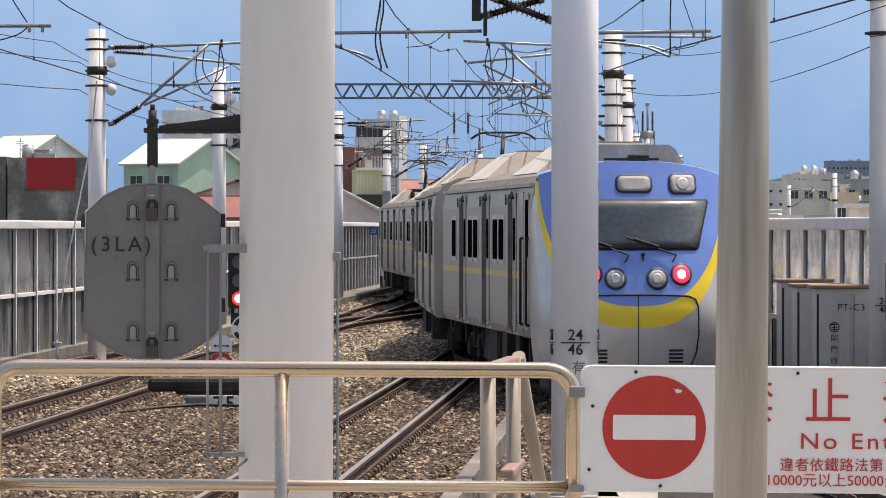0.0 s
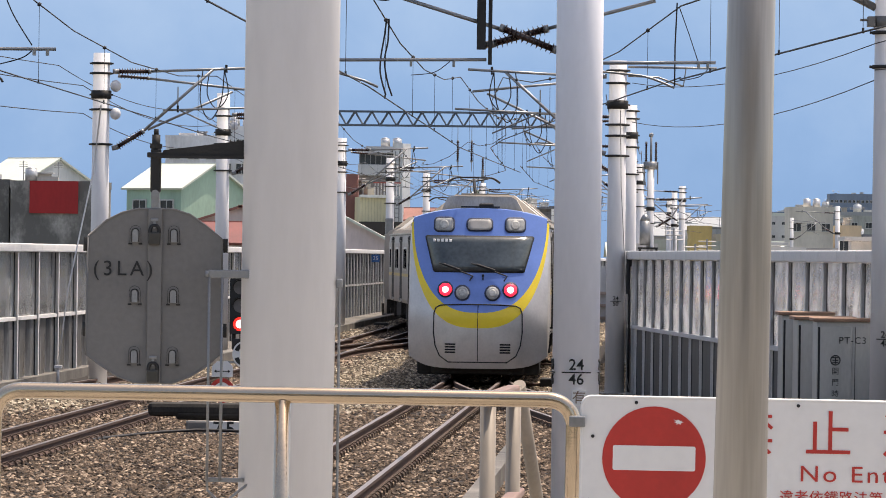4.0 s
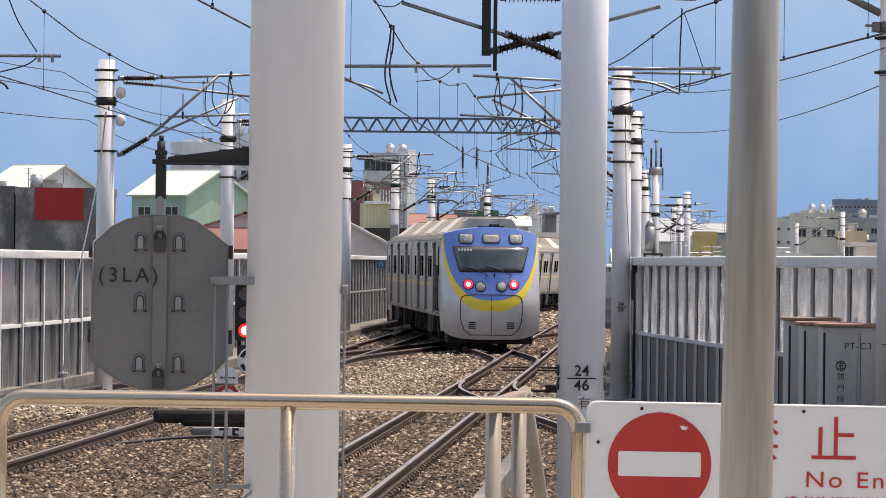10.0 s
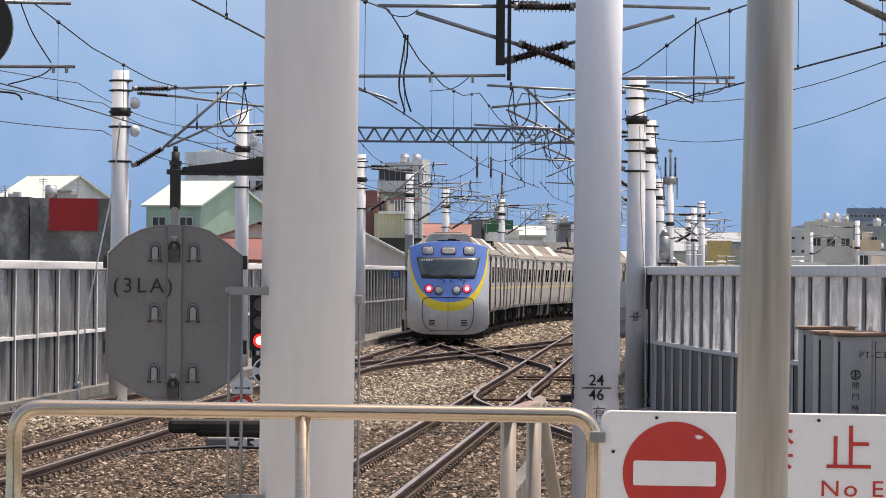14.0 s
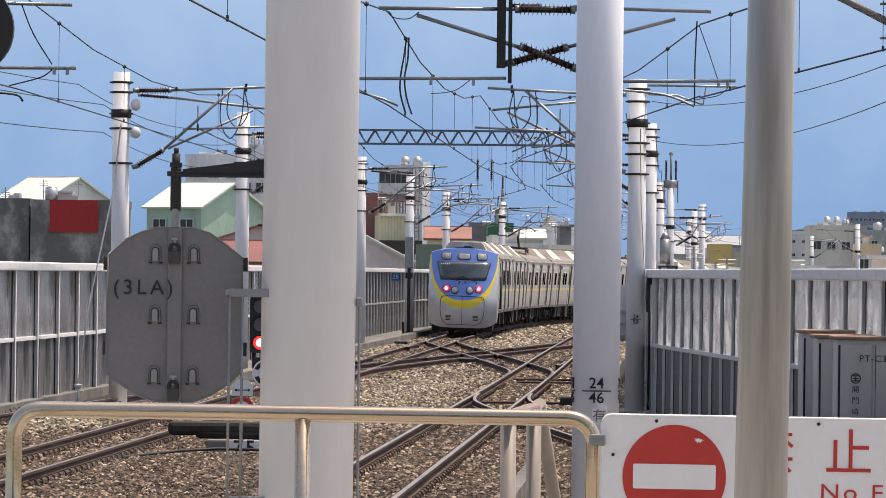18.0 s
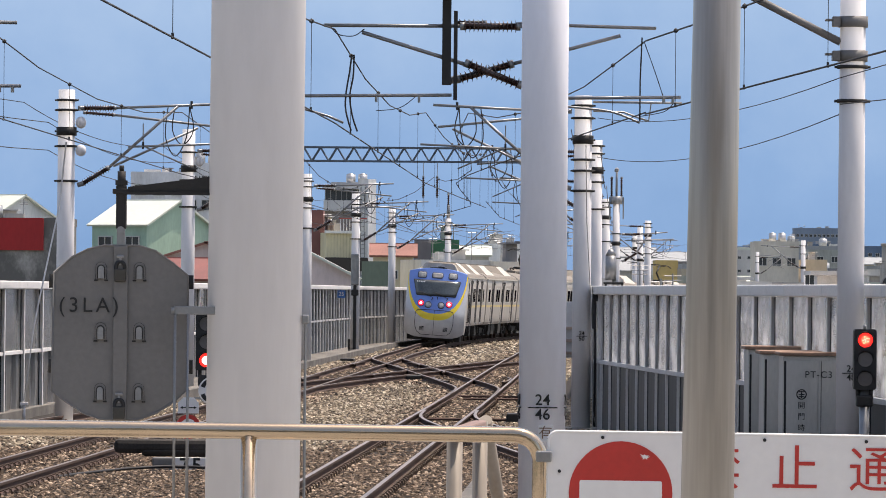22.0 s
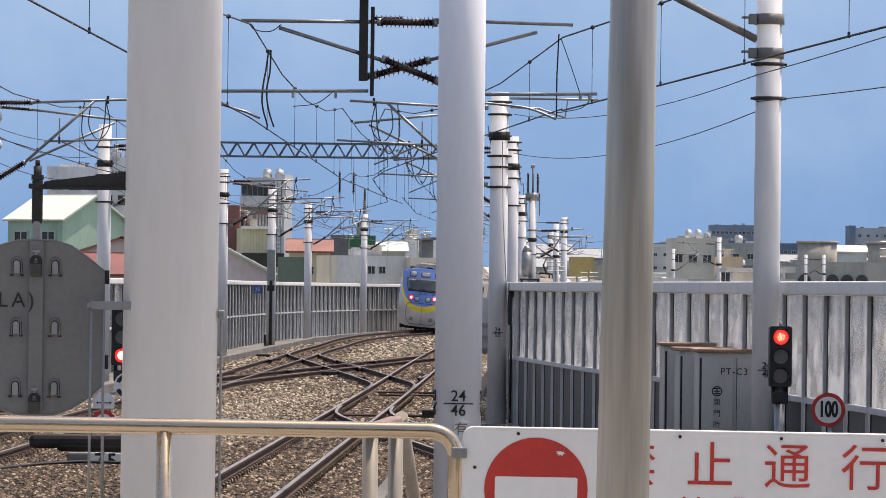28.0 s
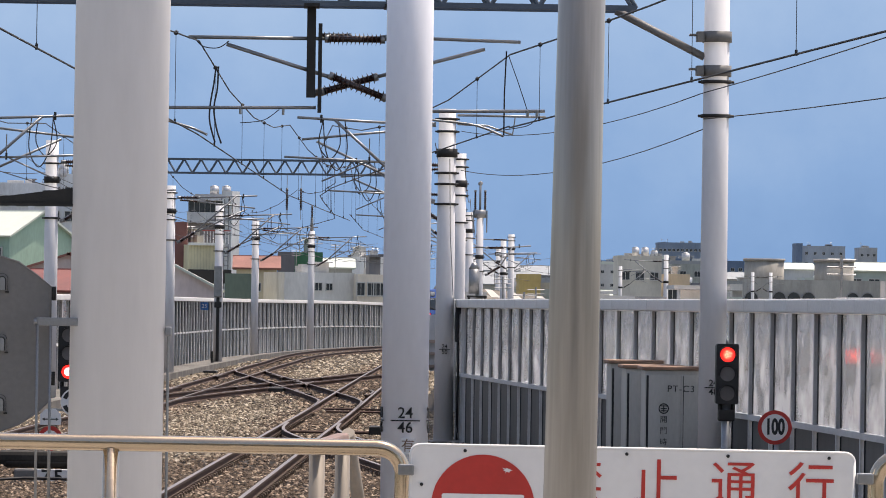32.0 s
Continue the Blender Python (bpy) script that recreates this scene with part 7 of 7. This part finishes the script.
    for x, w, t in ((-0.15, 0.55, 0.6), (0.75, 0.5, 0.55)):
        hall_window(hall, x, 13.0, w, t)
    cream_hall = house(7.4, 399.8, 3.2, 7, 5.05, (0.76, 0.68, 0.57), None, 0, 1, 1, label="cream concrete hall with dark windows", dirt=0.5, windows=False, parapet=False, turn=14)
    for x, w, t in ((-1.35, 0.6, 1.0), (-0.45, 0.65, 1.0), (0.25, 1.0, 1.0), (0.95, 0.6, 0.95)):
        hall_window(cream_hall, x, 12.85, w, t)
    house(5.63, 470, 3.4, 8, 6.1, (0.50, 0.50, 0.48), ROOF_WHITE, 0.85, 1, 1, windows=False, label="white hall with sheet roof")
    house(8.75, 480, 2.9, 8, 6.65, (0.80, 0.79, 0.77), None, 0, 1, 1, label="white flat-roofed concrete building", windows=False, turn=20)
    house(9.9, 520, 4.2, 8, 7.2, (0.14, 0.13, 0.13), None, 0, 1, 4, label="dark flat-roofed concrete building", small=0.5, dirt=0.6)
    house(13.2, 520, 6, 8, 6.9, (0.45, 0.42, 0.36), None, 0, 1, 4, label="brownish flat-roofed concrete building", small=0.5)
    # right of the tracks: low town, haze put into its blue-grey walls
    rng = random.Random(7)
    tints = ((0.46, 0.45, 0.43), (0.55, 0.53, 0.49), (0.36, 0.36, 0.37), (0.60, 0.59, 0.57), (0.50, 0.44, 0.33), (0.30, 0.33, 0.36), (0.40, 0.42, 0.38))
    names = ("grey", "pale grey", "dark grey", "white", "sandy", "blue-grey", "greenish grey")
    for row, (dist, lo, hi, step) in enumerate(((545, 2.2, 3.8, 9.0), (620, 3.4, 7.6, 7.5), (820, 6, 10.5, 9.0), (1100, 9, 14.5, 12.0))):
        x = 0.035 * dist
        while x < 0.135 * dist:
            w = rng.uniform(0.6, 1.4) * step
            k = rng.randrange(len(tints))
            top = rng.uniform(lo, hi)
            gable = rng.random() < 0.25
            yy = dist + rng.uniform(0, 40)
            house(x + w / 2, yy, w, 9, top, tints[k], rng.choice((ROOF_WHITE, ROOF_GREY, ROOF_GREY)), 1.5 if gable else 0.0, 2, max(2, round(w / 2.2)), label=f"{names[k]} low town building with small windows", small=rng.uniform(0.5, 0.85), dirt=0.7)
            if not gable and rng.random() < 0.55:
                water_tank(x + w * rng.uniform(0.3, 0.6), yy + 4, top + 0.05, rng.uniform(0.6, 0.9), 1.3, rng.choice((1, 2)))
            x += w + rng.uniform(-0.5, 2.5)
    # far towers with haze painted into their walls, the concrete tanks and a few marked houses
    house(122.5, 1500, 13.2, 12, 22.3, (0.20, 0.26, 0.35), None, 0, 3, 10, label="tower block painted haze blue-grey", small=0.6)
    house(166.0, 1500, 13.0, 12, 21.9, (0.38, 0.43, 0.50), None, 0, 2, 5, label="tower block painted haze pale grey", small=0.6)
    house(158.4, 1498, 1.8, 12, 22.6, (0.16, 0.22, 0.32), None, 0, 2, 1, label="narrow tower painted dark haze blue", windows=False)
    house(179.5, 1500, 5.5, 12, 21.6, (0.40, 0.42, 0.45), None, 0, 2, 3, label="slim tower painted pale haze grey", small=0.6)
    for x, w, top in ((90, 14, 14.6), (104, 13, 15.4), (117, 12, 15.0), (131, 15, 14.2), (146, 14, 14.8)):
        house(x, 1300, w, 12, top, (0.12, 0.18, 0.28), None, 0, 2, 6, label="block painted dark haze blue-grey", small=0.7)
    for x in (59.2, 67.7):
        t = thing("concrete_tank", pose(x, 600, 4.0), "stained round concrete water tank on legs", "water tank", "concrete tanks")
        bm = bmesh.new()
        tube(bm, (0, 0, 0), (0, 0, 4.6), 2.4, 28)
        part("drum", bm, paint((0.44, 0.41, 0.36), 0.7), t)
        bm = bmesh.new()
        tube(bm, (0, 0, 4.6), (0, 0, 4.9), 2.55, 28)
        part("rim", bm, paint((0.40, 0.36, 0.32), 0.6), t)
        bm = bmesh.new()
        tube(bm, (0, 0, -13), (0, 0, 0), 2.0, 16)
        part("shaft", bm, paint((0.40, 0.38, 0.34), 0.6), t)
    house(67.4, 640, 4.3, 8, 8.0, (0.62, 0.63, 0.62), ROOF_WHITE, 0.8, 1, 1, windows=False, label="white shed roof between the tanks")
    house(75.0, 620, 6.8, 8, 7.8, (0.40, 0.46, 0.42), ROOF_WHITE, 1.0, 1, 3, label="pale building with green roof")
    house(41.2, 560, 4.9, 8, 8.0, (0.60, 0.57, 0.50), None, 0, 2, 3, label="cream concrete house with roof tanks", small=0.7)
    house(45.7, 562, 2.6, 8, 6.0, (0.66, 0.52, 0.36), None, 0, 1, 2, label="sandy yellow concrete house")
    house(21.6, 420, 1.8, 5, 4.8, (0.60, 0.45, 0.18), None, 0, 1, 1, windows=False, label="yellow stair house on roof")
    house(21.0, 440, 7.0, 6, 3.6, (0.42, 0.44, 0.38), None, 0, 1, 4, label="low greenish building behind the mast")
    v = thing("vault_shed", pose(61.5, 540, GROUND_Z), "grey concrete shed with a row of dark arched openings", "shed")
    bm = bmesh.new()
    box(bm, (0, 3, 7.5), (20, 6, 15.0))
    part("wall", bm, paint((0.42, 0.41, 0.38), 0.7), v)
    for ax in (-9.6, -6.55, -4.95, -3.35, 1.5, 3.1, 5.6, 7.2):
        bm = bmesh.new()
        slab(bm, [(x * 0.78 + ax, z * 0.9 + 12.8) for x, z in ring_outline(0.95, 24)], -0.06, 0.05)
        part("arch", bm, WINDOW, v)
        bm = bmesh.new()
        bent(bm, [(x * 0.78 + ax, -0.08, z * 0.9 + 12.8) for x, z in ring_outline(1.0, 24)], 0.07, 5)
        part("arch_rim", bm, paint((0.30, 0.30, 0.31)), v)
    water_tank(40.9, 563, 8.02, 0.42, 1.0, 2)
    # pale buildings close behind the clear panels of the noise wall
    for x, y, w, top, rgb in ((13.6, 116, 9.0, 2.0, (0.76, 0.68, 0.60)), (9.4, 152, 6.0, 1.9, (0.66, 0.66, 0.65)), (9.0, 200, 6.0, 1.6, (0.6, 0.6, 0.6))):
        h = house(x, y, w, 7, top, rgb, None, 0, 3, 4, label="pale town house close behind the noise wall", windows=False)
        for k in range(7):
            bm = bmesh.new()
            box(bm, (0, -3.56, top + 9 - 0.45 - 0.5 * k), (w - 0.2, 0.16, 0.12))
            part("band", bm, paint((0.45, 0.36, 0.30)), h)
    # more masts of the line that curves away
    for x, y, way in ((13.8, 300, -1), (28.86, 366, -1), (32.74, 470, 1), (50.12, 520, 1), (52.02, 520, -1)):
        m = mast(x, y, 6.6, 0.19, label="white overhead mast of the curving line", bands=(6.2, 5.6, 4.6))
        cantilever(m, way, 2.6, 6.1, 4.6, 5.0, loops=False, twin=False)


def backdrop():
    """Hazy blue mountains, far behind everything: a glowing sheet with haze in its colours."""
    m = bpy.data.materials.new("hazy_mountains")
    m.use_nodes = True
    n, l = m.node_tree.nodes, m.node_tree.links
    n.remove(n["Principled BSDF"])
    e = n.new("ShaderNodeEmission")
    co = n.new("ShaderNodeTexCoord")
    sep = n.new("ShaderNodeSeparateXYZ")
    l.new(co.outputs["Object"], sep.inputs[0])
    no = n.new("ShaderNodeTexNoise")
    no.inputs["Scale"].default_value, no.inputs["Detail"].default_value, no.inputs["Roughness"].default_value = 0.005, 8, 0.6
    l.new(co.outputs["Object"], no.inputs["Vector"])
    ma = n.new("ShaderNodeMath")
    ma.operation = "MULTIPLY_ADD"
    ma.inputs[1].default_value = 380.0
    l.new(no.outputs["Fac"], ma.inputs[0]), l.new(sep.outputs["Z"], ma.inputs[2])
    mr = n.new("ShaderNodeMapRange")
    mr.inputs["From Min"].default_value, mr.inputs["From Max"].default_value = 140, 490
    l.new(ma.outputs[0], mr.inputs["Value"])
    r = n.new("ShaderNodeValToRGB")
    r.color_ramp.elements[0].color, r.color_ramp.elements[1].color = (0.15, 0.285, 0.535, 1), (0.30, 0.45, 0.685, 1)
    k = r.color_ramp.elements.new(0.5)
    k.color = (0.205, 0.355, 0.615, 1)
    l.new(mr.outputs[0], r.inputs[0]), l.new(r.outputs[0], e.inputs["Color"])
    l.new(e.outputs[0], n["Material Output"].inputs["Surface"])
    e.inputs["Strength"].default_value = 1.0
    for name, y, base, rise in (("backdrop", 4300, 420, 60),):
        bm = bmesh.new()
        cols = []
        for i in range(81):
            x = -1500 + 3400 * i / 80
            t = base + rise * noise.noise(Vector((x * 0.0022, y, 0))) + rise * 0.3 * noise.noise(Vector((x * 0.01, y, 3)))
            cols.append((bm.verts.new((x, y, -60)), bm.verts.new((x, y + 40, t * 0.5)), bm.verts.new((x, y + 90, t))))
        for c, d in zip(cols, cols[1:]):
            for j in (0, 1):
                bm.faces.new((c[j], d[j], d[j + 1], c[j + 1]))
        tagged(part(name, bm, m), "glowing backdrop of hazy blue mountains under a pale sky", "mountains", kind="structure")


town()
backdrop()


motions()
